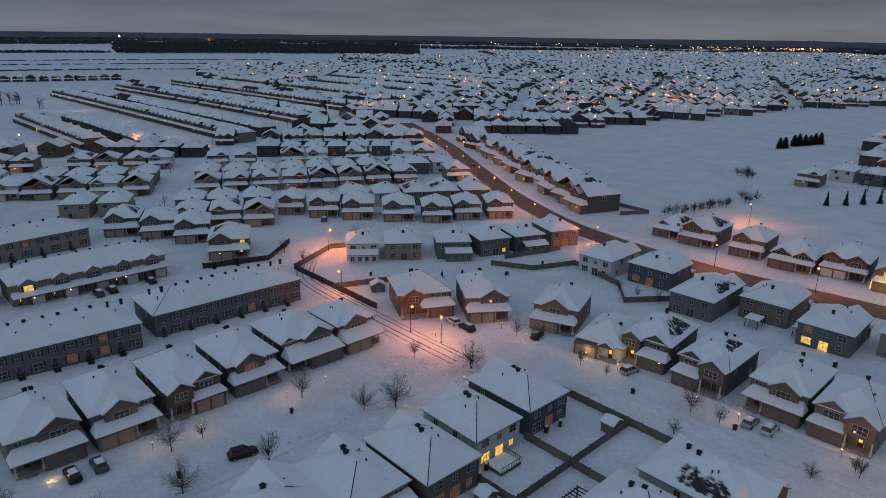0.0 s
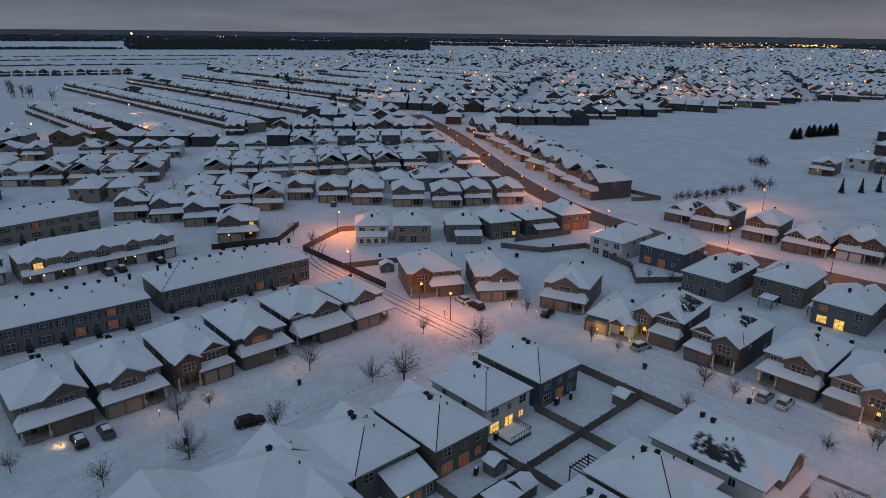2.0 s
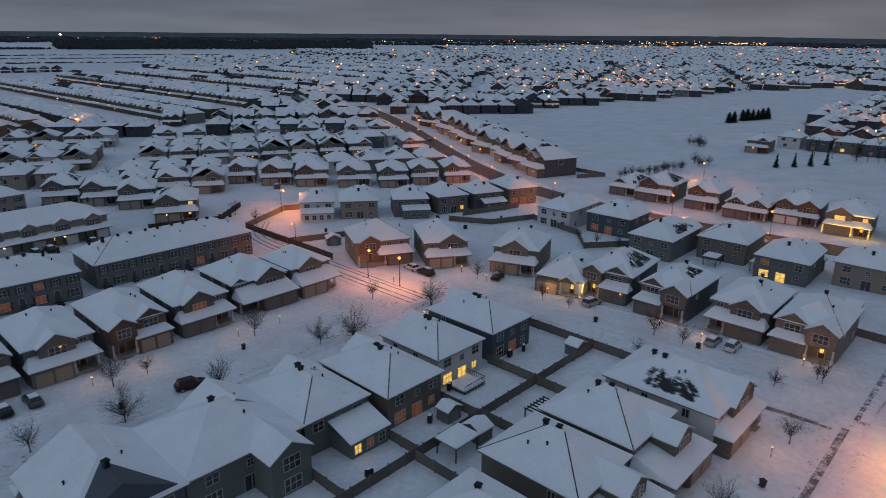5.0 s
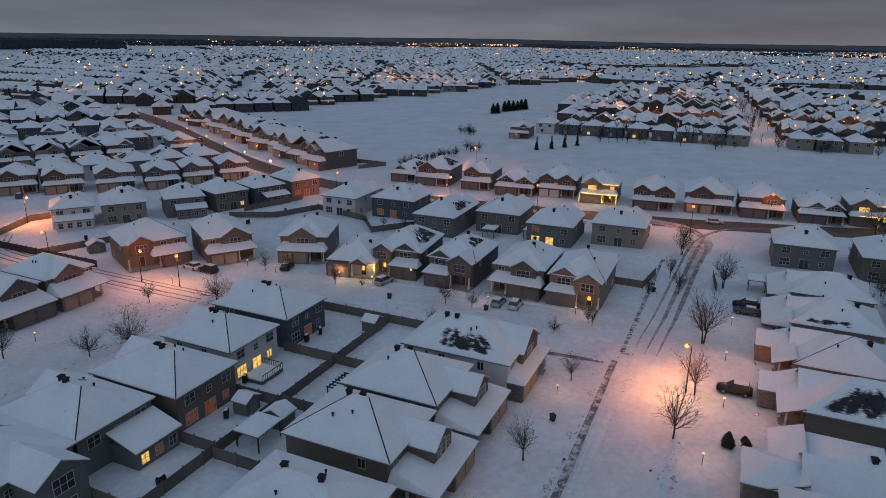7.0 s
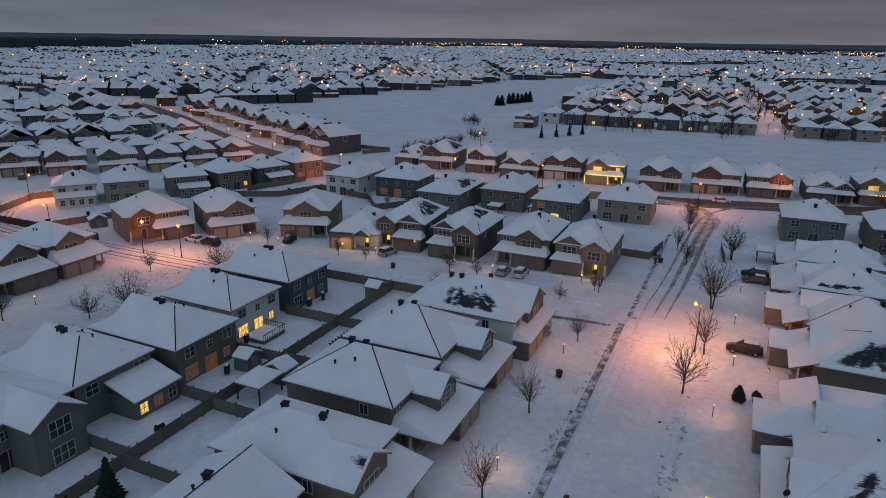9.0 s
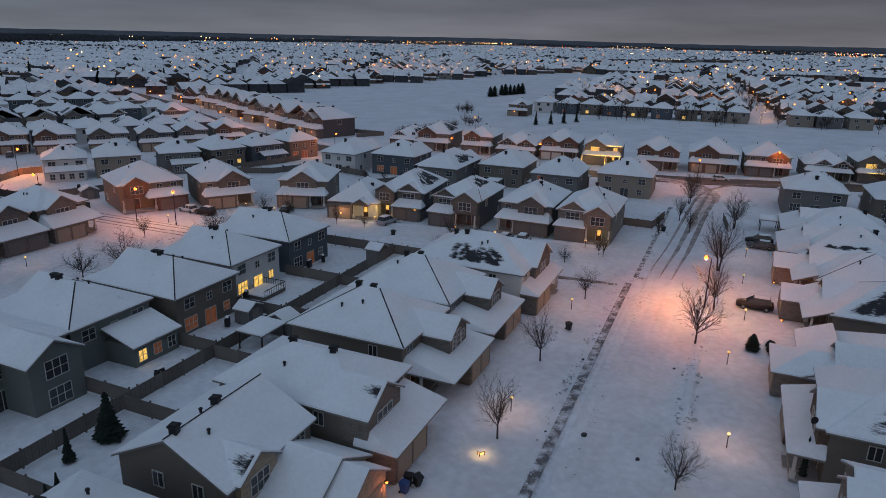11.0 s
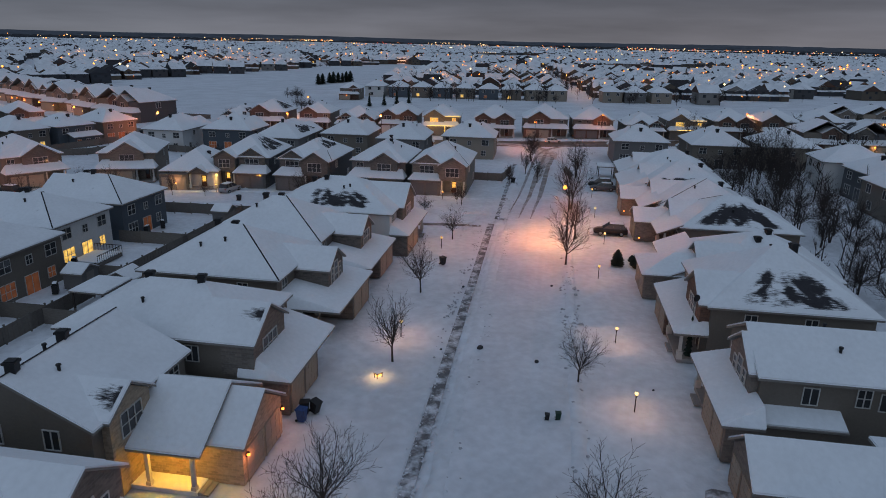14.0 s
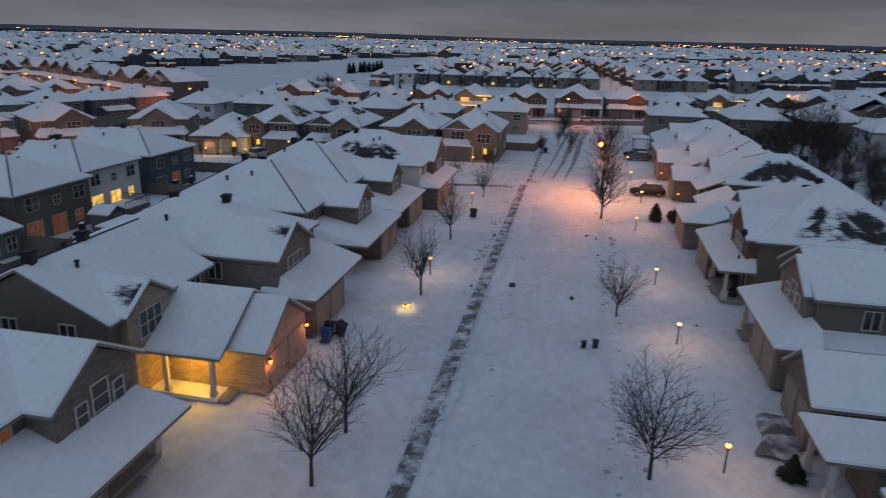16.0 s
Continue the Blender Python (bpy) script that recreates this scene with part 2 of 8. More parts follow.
TYRE = material("tyre_rubber", (0.015, 0.015, 0.009), 0.85, 0.15, 3.0, 20.0, 0.2, 0.01)
RIM = material("wheel_alloy", (0.35, 0.35, 0.36), 0.35, 0.1, 3.0, 20.0, 0.0, metal=0.9)
CAR_PAINT = {k: material(k + "_car_paint", c, 0.3, 0.06, 0.8, 10.0, 0.0)
             for k, c in (("black", (0.012, 0.012, 0.014)), ("silver", (0.33, 0.34, 0.36)), ("maroon", (0.035, 0.012, 0.009)),
                          ("grey", (0.09, 0.09, 0.1)), ("white", (0.6, 0.6, 0.62)))}
TAIL_RED = material("tail_lamp_red", (0.35, 0.02, 0.02), 0.3, 0.05, 2.0, 20.0, 0.0)
TAIL_LIT = material("lit_tail_lamp", (0.35, 0.02, 0.02), 0.3, 0.05, 2.0, 20.0, 0.0, emit=((1, 0.06, 0.03), 14))
BIN_BLUE = material("blue_bin_plastic", (0.02, 0.07, 0.22), 0.5, 0.1, 2.0, 20.0, 0.05, 0.01)
BIN_GREEN = material("green_bin_plastic", (0.02, 0.05, 0.035), 0.5, 0.1, 2.0, 20.0, 0.05, 0.01)

GLASS = bpy.data.materials.new("dark_window_glass")
GLASS.use_nodes = True
_b = GLASS.node_tree.nodes["Principled BSDF"]
_b.inputs["Base Color"].default_value = (0.045, 0.048, 0.052, 1)
_b.inputs["Roughness"].default_value = 0.06
_b.inputs["Specular IOR Level"].default_value = 0.6


def glow(name, colour, strength, mottled=True):
    m = bpy.data.materials.new(name)
    m.use_nodes = True
    n, l = m.node_tree.nodes, m.node_tree.links
    b = n["Principled BSDF"]
    b.inputs["Base Color"].default_value = (*[c * 0.3 for c in colour], 1)
    b.inputs["Emission Color"].default_value = (*colour, 1)
    b.inputs["Emission Strength"].default_value = strength
    if mottled:
        co, t, r = n.new("ShaderNodeTexCoord"), n.new("ShaderNodeTexNoise"), n.new("ShaderNodeMapRange")
        t.inputs["Scale"].default_value, t.inputs["Detail"].default_value = 1.7, 3.0
        l.new(co.outputs["Object"], t.inputs["Vector"])
        r.inputs["From Min"].default_value, r.inputs["From Max"].default_value = 0.35, 0.65
        r.inputs["To Min"].default_value, r.inputs["To Max"].default_value = strength * 0.45, strength * 1.35
        l.new(t.outputs["Fac"], r.inputs["Value"])
        l.new(r.outputs[0], b.inputs["Emission Strength"])
    return m


LIT_WINDOW = glow("lit_room_window", (1.0, 0.60, 0.13), 0.95)
DIM_WINDOW = glow("dim_room_window", (1.0, 0.33, 0.13), 0.065)
LAMP_WARM = glow("warm_lamp_globe", (1.0, 0.5, 0.13), 2.6, False)
LAMP_AMBER = glow("amber_street_lamp", (1.0, 0.24, 0.035), 4.5, False)
LAMP_WHITE = glow("white_lamp_globe", (1.0, 0.6, 0.22), 2.8, False)
FAR_AMBER = glow("far_amber_lamp", (1.0, 0.27, 0.035), 4.2, False)
FAR_WHITE = glow("far_pale_lamp", (1.0, 0.66, 0.32), 3.2, False)
FAR_RED = glow("far_red_lamp", (1.0, 0.10, 0.06), 3.2, False)
# distance haze is put into the hills' pale bluish base colour
HILL_WOODS = material("hazy_hill_woods", (0.085, 0.094, 0.112), 0.95, 0.3, 0.004, 0.03, 0.0)
GLASSES = {"": GLASS, "lit": LIT_WINDOW, "dim": DIM_WINDOW}

# ---- building helpers ----
rnd = random.Random(7)


def part(name, bm, mat, parent=None, label="", smooth=False):
    """Link a bmesh as one mesh object, under its thing."""
    me = bpy.data.meshes.new(name)
    bmesh.ops.recalc_face_normals(bm, faces=bm.faces)
    bm.to_mesh(me)
    bm.free()
    for m in mat if isinstance(mat, (list, tuple)) else (mat,):
        me.materials.append(m)
    if smooth:
        for p in me.polygons:
            p.use_smooth = True
    ob = new(name, me)
    ob.parent = parent
    if label:
        tagged(ob, label=label)
    return ob


def shared(name, me, parent, m, label=""):
    """One more object on a mesh that is already there."""
    ob = new(name, me)
    ob.parent = parent
    ob.matrix_basis = m
    if label:
        tagged(ob, label=label)
    return ob


def box(bm, x0, x1, y0, y1, z0, z1, mat=0):
    v = [bm.verts.new(p) for p in ((x0, y0, z0), (x1, y0, z0), (x1, y1, z0), (x0, y1, z0),
                                   (x0, y0, z1), (x1, y0, z1), (x1, y1, z1), (x0, y1, z1))]
    for f in ((3, 2, 1, 0), (4, 5, 6, 7), (0, 1, 5, 4), (1, 2, 6, 5), (2, 3, 7, 6), (3, 0, 4, 7)):
        bm.faces.new([v[i] for i in f]).material_index = mat


def tube(bm, a, b, ra, rb, sides=6):
    a, b = Vector(a), Vector(b)
    d = (b - a).normalized()
    u = d.orthogonal().normalized()
    w = d.cross(u)
    rings = []
    for c, r in ((a, ra), (b, rb)):
        rings.append([bm.verts.new(c + r * (math.cos(k * math.tau / sides) * u + math.sin(k * math.tau / sides) * w)) for k in range(sides)])
    for k in range(sides):
        bm.faces.new((rings[0][k], rings[0][(k + 1) % sides], rings[1][(k + 1) % sides], rings[1][k]))
    bm.faces.new(rings[0][::-1])
    bm.faces.new(rings[1])


def slab(bm, verts, faces, thick):
    """A sheet of faces with thickness straight down."""
    top = [bm.verts.new(v) for v in verts]
    low = [bm.verts.new((v[0], v[1], v[2] - thick)) for v in verts]
    count = {}
    for f in faces:
        bm.faces.new([top[i] for i in f])
        bm.faces.new([low[i] for i in reversed(f)])
        for a, b in zip(f, f[1:] + f[:1]):
            key = (min(a, b), max(a, b))
            count[key] = count.get(key, 0) + 1
    for (a, b), c in count.items():
        if c == 1:
            bm.faces.new((top[a], top[b], low[b], low[a]))


def pitched(x0, x1, y0, y1, z, slope, axis, e0, e1, over, inset=0.0, lift=0.0):
    """Points and faces of a pitched roof over a rectangle. axis: the ridge's; e0, e1: hip, gable or flush at its two ends."""
    if axis == "x":
        pts, faces = pitched(y0, y1, -x1, -x0, z, slope, "y", e1, e0, over, inset, lift)
        return [(-p[1], p[0], p[2]) for p in pts], faces
    o = over - inset
    half = (x1 - x0) / 2 + over
    ze = z - 0.12
    rise = half * slope
    xc = (x0 + x1) / 2
    ends = {"hip": o, "gable": o * 0.8, "flush": 0.0}
    ya, yb = y0 - ends[e0], y1 + ends[e1]
    hw = (x1 - x0) / 2 + o
    zi = ze + inset * slope + lift
    zr = ze + rise + lift
    ra = ya + (hw if e0 == "hip" else 0)
    rb = yb - (hw if e1 == "hip" else 0)
    if ra > rb:
        ra = rb = (ra + rb) / 2
    pts = [(xc - hw, ya, zi), (xc + hw, ya, zi), (xc + hw, yb, zi), (xc - hw, yb, zi), (xc, ra, zr), (xc, rb, zr)]
    faces = [[1, 2, 5, 4], [3, 0, 4, 5]]
    if e0 == "hip":
        faces.append([0, 1, 4])
    if e1 == "hip":
        faces.append([2, 3, 5])
    return pts, faces


class Roofs:
    """Collects one house's shingles, snow, fascia and dark caps."""

    def __init__(self):
        self.decks, self.snows, self.caps, self.bare = [], [], bmesh.new(), bmesh.new()
        self.has_caps = self.has_bare = False

    def piece(self, pile, pts, faces, thick):
        bm = bmesh.new()
        slab(bm, pts, faces, thick)
        pile.append(bm)

    def add(self, x0, x1, y0, y1, z, slope, axis="y", e0="hip", e1="hip", over=0.4, caps=()):
        self.piece(self.decks, *pitched(x0, x1, y0, y1, z, slope, axis, e0, e1, over), 0.13)
        p2, f2 = pitched(x0, x1, y0, y1, z, slope, axis, e0, e1, over, -0.025, 0.13)
        self.piece(self.snows, p2, f2, 0.127)
        for a, b in caps:
            self.cap(p2[a], p2[b])
        return p2

    def cap(self, a, b, width=0.07):
        self.has_caps = True
        a, b = Vector(a), Vector(b)
        side = (b - a).cross(Vector((0, 0, 1))).normalized() * width
        up = Vector((0, 0, 0.05))
        v = [self.caps.verts.new(q) for q in (a - side, a + up, a + side, b + side, b + up, b - side)]
        self.caps.faces.new((v[0], v[1], v[4], v[5]))
        self.caps.faces.new((v[1], v[2], v[3], v[4]))

    def lean(self, x0, x1, ya, yb, z, slope, left=0.5, right=0.5, over=0.35):
        """A lean-to roof that falls to ya from the wall at yb."""
        rise = (abs(yb - ya) + over) * slope
        s = -1 if ya < yb else 1
        for pile, i, lift, t in ((self.decks, 0.0, 0.0, 0.13), (self.snows, -0.02, 0.13, 0.127)):
            e = over - i
            pts = [(x0 - e, ya + s * e, z + i * slope + lift), (x1 + e, ya + s * e, z + i * slope + lift),
                   (x1 + e - right, yb, z + rise + lift), (x0 - e + left, yb, z + rise + lift),
                   (x0 - e, yb, z + i * slope + lift), (x1 + e, yb, z + i * slope + lift)]
            faces = [[0, 1, 2, 3]]
            if left > 0.01:
                faces.append([4, 0, 3])
            if right > 0.01:
                faces.append([1, 5, 2])
            used = sorted({k for q in faces for k in q})
            self.piece(pile, [pts[k] for k in used], [[used.index(k) for k in q] for q in faces], t)

    def thaw(self, corners, seed, fill=0.62, soft=False):
        """An uneven bare patch lying on a slope given by four corners."""
        self.has_bare = True
        a, b, c, d = [Vector(q) for q in corners]
        nrm = (b - a).cross(d - a).normalized()
        if nrm.z < 0:
            nrm = -nrm
        nu, nv = 48, 26
        layer = self.bare.verts.layers.float.get("thaw") or self.bare.verts.layers.float.new("thaw")
        rows = []
        for v in range(nv + 1):
            row = []
            for u in range(nu + 1):
                s, t = u / nu, v / nv
                q = self.bare.verts.new(a.lerp(b, s).lerp(d.lerp(c, s), t) + nrm * 0.006)
                edge = min(1.0, min(s, 1 - s) * 6.0) * min(1.0, t * 7.0) * min(1.0, (1 - t) * 2.2)
                wild = 0.8 * noise.noise(Vector((s * 6 + seed, t * 2.4, seed * 1.7))) + 0.45 * noise.noise(Vector((s * 15 + seed, t * 8, seed)))
                q[layer] = edge * (0.85 + wild * 1.5) - (1 - fill) * 0.5 if edge > 0 else -1.0
                if soft:    # thinning snow: strongest by the front edge
                    q[layer] = (1.05 * (1 - s) * max(0.0, 1 - abs(2 * t - 1)) ** 0.5 - 0.12 + 0.1 * wild) if 0 < t < 1 else -1.0
                row.append(q)
            rows.append(row)
        for v in range(nv):
            for u in range(nu):
                self.bare.faces.new((rows[v][u], rows[v][u + 1], rows[v + 1][u + 1], rows[v + 1][u]))

    def finish(self, parent):
        for bm in self.decks:
            part("roof", bm, FASCIA, parent, "roof deck with painted eaves")
        for bm in self.snows:
            bmesh.ops.recalc_face_normals(bm, faces=bm.faces)
            edges = [e for e in bm.edges if len(e.link_faces) == 2 and e.calc_face_angle(0) > 0.9 and max(v.co.z for v in e.verts) > 0]
            bmesh.ops.bevel(bm, geom=edges, offset=0.06, segments=2, affect="EDGES")
            part("snow_cover", bm, ROOF_SNOW, parent, "smooth snow lying on the roof")
        if self.has_caps:
            part("ridge_cap", self.caps, SHINGLE, parent, "bare dark hip line")
        else:
            self.caps.free()
        if self.has_bare and len(self.bare.faces):
            part("bare_patch", self.bare, THAWED, parent, "thawed dark shingle patch")
        else:
            self.bare.free()


TURN = {"f": 0, "r": 90, "b": 180, "l": 270}
MESHES = {}


def mesh_of(key, build, mats):
    if key not in MESHES:
        bm = bmesh.new()
        build(bm)
        bmesh.ops.recalc_face_normals(bm, faces=bm.faces)
        me = bpy.data.meshes.new(key[0])
        bm.to_mesh(me)
        bm.free()
        for m in mats:
            me.materials.append(m)
        MESHES[key] = me
    return MESHES[key]


def lattice(bm, xs, zs, y0, y1):
    """One joined grid of bars: every second cell between the lines is open."""
    grid = {(i, j, k): bm.verts.new((x, y, z)) for i, x in enumerate(xs) for j, z in enumerate(zs) for k, y in enumerate((y0, y1))}
    solid = lambda i, j: 0 <= i < len(xs) - 1 and 0 <= j < len(zs) - 1 and not (i % 2 and j % 2)
    for i in range(len(xs) - 1):
        for j in range(len(zs) - 1):
            if solid(i, j):
                for k in (0, 1):
                    bm.faces.new([grid[p] for p in ((i, j, k), (i + 1, j, k), (i + 1, j + 1, k), (i, j + 1, k))])
                for di, dj, a, b in ((-1, 0, (0, 0), (0, 1)), (1, 0, (1, 0), (1, 1)), (0, -1, (0, 0), (1, 0)), (0, 1, (0, 1), (1, 1))):
                    if not solid(i + di, j + dj):
                        bm.faces.new([grid[p] for p in ((i + a[0], j + a[1], 0), (i + b[0], j + b[1], 0), (i + b[0], j + b[1], 1), (i + a[0], j + a[1], 1))])


def window(parent, x, y, z, w, h, face="f", kind="", bars=(2, 2), shutters=False):
    """A window with frame, bars and pane; z is its sill."""
    def frame_mesh(bm):
        a, t = w / 2, 0.06
        xs, zs = [-a - t, -a], [-t, 0.0]
        for k in range(1, bars[0]):
            q = -a + w * k / bars[0]
            xs += [q - 0.03, q + 0.03]
        for k in range(1, bars[1]):
            q = h * k / bars[1]
            zs += [q - 0.022, q + 0.022]
        lattice(bm, xs + [a, a + t], zs + [h, h + t], -0.07, 0.03)

    def pane_mesh(bm):
        box(bm, -w / 2, w / 2, -0.02, 0.01, 0, h)
    m = pose(x, y, z, 0, 0, TURN[face])
    ob = shared("window", mesh_of(("window", w, h, bars), frame_mesh, [TRIM]), parent, m,
                {"": "", "lit": "window glowing with warm room light", "dim": "window with dim reddish light"}[kind])
    shared("pane", mesh_of(("pane", w, h, kind), pane_mesh, [GLASSES[kind]]), ob, Matrix())
    if shutters:
        def shut(bm):
            box(bm, -0.17, 0.17, -0.05, 0.02, -0.04, h + 0.04)
        me = mesh_of(("shutter", h), shut, [SHUTTER])
        for s in (-1, 1):
            shared("shutter", me, ob, pose(s * (w / 2 + 0.26), 0, 0))
    return ob


def garage_door(parent, x, y, w, paint=0, face="f", z=0.0):
    def build(bm):
        box(bm, -w / 2, w / 2, -0.02, 0.03, 0, 2.15)
        n = max(2, round(w / 0.62))
        for r in range(4):
            for k in range(n):
                a = -w / 2 + w * (k + 0.12) / n
                box(bm, a, a + w * 0.76 / n, -0.045, -0.02, 0.08 + r * 0.53, 0.08 + r * 0.53 + 0.38)
        for s in (-1, 1):
            box(bm, s * w / 2 - 0.06, s * w / 2 + 0.06, -0.06, 0.03, 0, 2.22)
        box(bm, -w / 2, w / 2, -0.06, 0.03, 2.15, 2.25)
    return shared("garage_door", mesh_of(("garage_door", w, paint), build, [GARAGE_PAINT[paint]]), parent, pose(x, y, z, 0, 0, TURN[face]))


def front_door(parent, x, y, z=0.3, face="f", kind="", glazed=False):
    def build(bm):
        box(bm, -0.55, -0.47, -0.06, 0.04, 0, 2.15)
        box(bm, 0.47, 0.55, -0.06, 0.04, 0, 2.15)
        box(bm, -0.47, 0.47, -0.06, 0.04, 2.07, 2.15)
        box(bm, -0.47, 0.47, -0.02, 0.03, 0, 2.07, 1)
    ob = shared("door", mesh_of(("door",), build, [TRIM, DOOR_PAINT]), parent, pose(x, y, z, 0, 0, TURN[face]))

    def lite(bm):
        box(bm, -0.3, 0.3, -0.035, -0.02, 0.9, 1.9)
    shared("pane", mesh_of(("door_pane", kind), lite, [GLASSES[kind]]), ob, Matrix())
    return ob


def roof_vent(parent, x, y, z, size=0.55):
    def build(bm):
        box(bm, -size / 2, size / 2, -size / 2, size / 2, -0.7, 0.28)
        box(bm, -size * 0.65, size * 0.65, -size * 0.65, size * 0.65, 0.28, 0.42)
        box(bm, -size * 0.5, size * 0.5, -size * 0.5, size * 0.5, 0.42, 0.48)
    shared("roof_vent", mesh_of(("roof_vent", size), build, [BLACK]), parent, pose(x, y, z, 0, 0, 12))


def vent_pipe(parent, x, y, z):
    def build(bm):
        tube(bm, (0, 0, -0.5), (0, 0, 0.3), 0.1, 0.1, 8)
        tube(bm, (0, 0, 0.3), (0, 0, 0.4), 0.16, 0.13, 8)
    shared("vent_pipe", mesh_of(("vent_pipe",), build, [BLACK]), parent, pose(x, y, z))


def gable_wall(bm, x0, x1, y0, y1, z0, z1, slope, over=0.4, axis="y", mat=0):
    """A wall block with a pointed top under a gable roof."""
    half = (x1 - x0) / 2
    zp = z1 - 0.34 + (half + over) * slope
    prof = [(x0, z0), (x1, z0), (x1, z1 - 0.1), ((x0 + x1) / 2, zp), (x0, z1 - 0.1)]
    a = [bm.verts.new((x, y0, z)) for x, z in prof]
    b = [bm.verts.new((x, y1, z)) for x, z in prof]
    bm.faces.new(a[::-1]).material_index = mat
    bm.faces.new(b).material_index = mat
    for i in range(5):
        j = (i + 1) % 5
        bm.faces.new((a[i], a[j], b[j], b[i])).material_index = mat


def side_gable_wall(bm, x0, x1, y0, y1, z0, z1, slope, over=0.4):
    half = (y1 - y0) / 2
    zp = z1 - 0.34 + (half + over) * slope
    prof = [(y0, z0), (y1, z0), (y1, z1 - 0.1), ((y0 + y1) / 2, zp), (y0, z1 - 0.1)]
    a = [bm.verts.new((x0, y, z)) for y, z in prof]
    b = [bm.verts.new((x1, y, z)) for y, z in prof]
    bm.faces.new(a)
    bm.faces.new(b[::-1])
    for i in range(5):
        j = (i + 1) % 5
        bm.faces.new((a[j], a[i], b[i], b[j]))


def frame_of(ang):
    """The two axes of a row of houses: along it, and back from the street."""
    a = radians(ang)
    back = Vector((math.cos(a), math.sin(a), 0))
    return Vector((back.y, -back.x, 0)), back


def house(ang, xl, xr, yf, label, g=2.6, D=13.0, garage=(0.0, 0.62), doors=2, paint=0, eave=5.4, slope=0.56, roof="hip",
          gables=((0.3, 0.56, 0.5),), low=(0.0, 1.0), low_z=2.75, siding="grey", brick="grey", lit=(), dim=(), rear=None,
          caps=(), vents=((0.0, 0.72),), thaw=None, deep=False, porch=None, windows=True, patio="", seed=0,
          lit_porch=False, rear_bars=(2, 2), seen="both", rear_gable=None, wing_slope=0.42, nest=None, trio=False, low_slope=0.42):
    """A two-storey house. Row axes: xl..xr along the street, yf the garage's front. Fractions of the width for front pieces."""
    X, Y = frame_of(ang)
    W = xr - xl
    base = new("house")
    base.matrix_basis = Matrix.Translation(X * (xl + xr) / 2 + Y * yf) @ Matrix.Rotation(radians(ang - 90), 4, "Z")
    tagged(base, label=label, category="house", group="houses of the suburb")
    r = random.Random(seed * 31 + int(xl * 10))
    h = W / 2
    fx = lambda q: -h + q * W
    roofs = Roofs()
    walls, front = bmesh.new(), bmesh.new()
    gable_parts = []

    def own_gable(*args):
        bm = bmesh.new()
        gable_wall(bm, *args)
        gable_parts.append(bm)
    y0, y1 = g, g + D
    if roof == "sgable":
        side_gable_wall(walls, -h, h, y0, y1, 0, eave, slope)
        main = roofs.add(-h, h, y0, y1, eave, slope, "x", "gable", "gable", caps=caps)
    elif roof == "gable":
        gable_wall(walls, -h, h, y0, y1, 0, eave, slope)
        main = roofs.add(-h, h, y0, y1, eave, slope, "y", "gable", "hip", caps=caps)
    else:
        box(walls, -h, h, y0, y1, 0, eave)
        main = roofs.add(-h, h, y0, y1, eave, slope, "y" if D >= W else "x", "hip", "hip", caps=caps)
    ridge_z = main[4][2]
    # front: garage wing, its low roof, upper gables
    ga, gb = fx(garage[0]), fx(garage[1])
    if deep != "gable":
        box(front, ga, gb, 0, g + 0.05, 0, low_z + 0.05)
    if deep:
        if deep == "gable":
            gable_wall(front, ga, gb, 0.01, g + 0.1, 0.0, low_z + 0.1, wing_slope, 0.35)
        roofs.add(ga, gb, 0, g + 1.2, low_z + 0.1, wing_slope, "y", deep, "flush", 0.35)
        if nest:    # a wider gable behind the garage's own, reaching over the porch
            na, nb, ny = nest
            own_gable(na, nb, ny, g + 0.1, low_z - 0.05, low_z + 0.1, 0.56, 0.35)
            roofs.add(na, nb, ny, g + 1.2, low_z + 0.1, 0.56, "y", "gable", "flush", 0.35)
        if low:
            roofs.lean(fx(low[0]), fx(low[1]), g * 0.45, g, low_z, 0.42, 0.0, 0.0)
    elif low:
        roofs.lean(fx(low[0]), fx(low[1]), 0, g, low_z, low_slope, 0.9, 0.9)
    for q in gables:
        c, w, proj = q[0], q[1] * W, q[2]
        zg = q[3] if len(q) > 3 else eave
        gx0, gx1 = fx(c) - w / 2, fx(c) + w / 2
        own_gable(gx0, gx1, y0 - proj, y0 + 1.2, low_z if proj > 0.6 else 0.0, zg, 0.62, 0.35)
        roofs.add(gx0, gx1, y0 - proj, y0 + min(w * 0.62 + 1.5, D * 0.5), zg, 0.62, "y", "gable", "flush", 0.35)
        if len(q) > 4:      # snow melted thin beside the gable's front
            span = w / 2 + 0.35
            on = lambda a, d: (fx(c) - d * span, y0 - proj - 0.2 + a, zg + 0.03 + span * 0.62 * (1 - d))
            roofs.thaw((on(0.15, q[4]), on(2.6, q[4] * 0.8), on(2.0, 0.12), on(0.15, 0.12)), seed + 3.3, 0.95, True)
        if windows and seen != "rear":
            ww = min(2.4, w * 0.5)
            if trio:
                for ox, tw, th in ((-1.15, 0.62, 1.45), (0.0, 0.95, 1.9), (1.15, 0.62, 1.45)):
                    window(base, fx(c) + ox, y0 - proj - 0.01, 3.35, tw, th, "f", "", (1, 3))
                continue
            window(base, fx(c), y0 - proj - 0.01, 3.5 if zg > 5 else 3.3, ww, 1.45, "f", "lit" if "g" in lit else "dim" if "g" in dim else "", (3, 2))
    part("wall", walls, SIDING[siding], base, siding + " lap siding")
    part("front_wall", front, BRICK[brick], base, brick + " brick front")
    for bm in gable_parts:
        part("gable_wall", bm, BRICK[brick], base, brick + " brick gable")
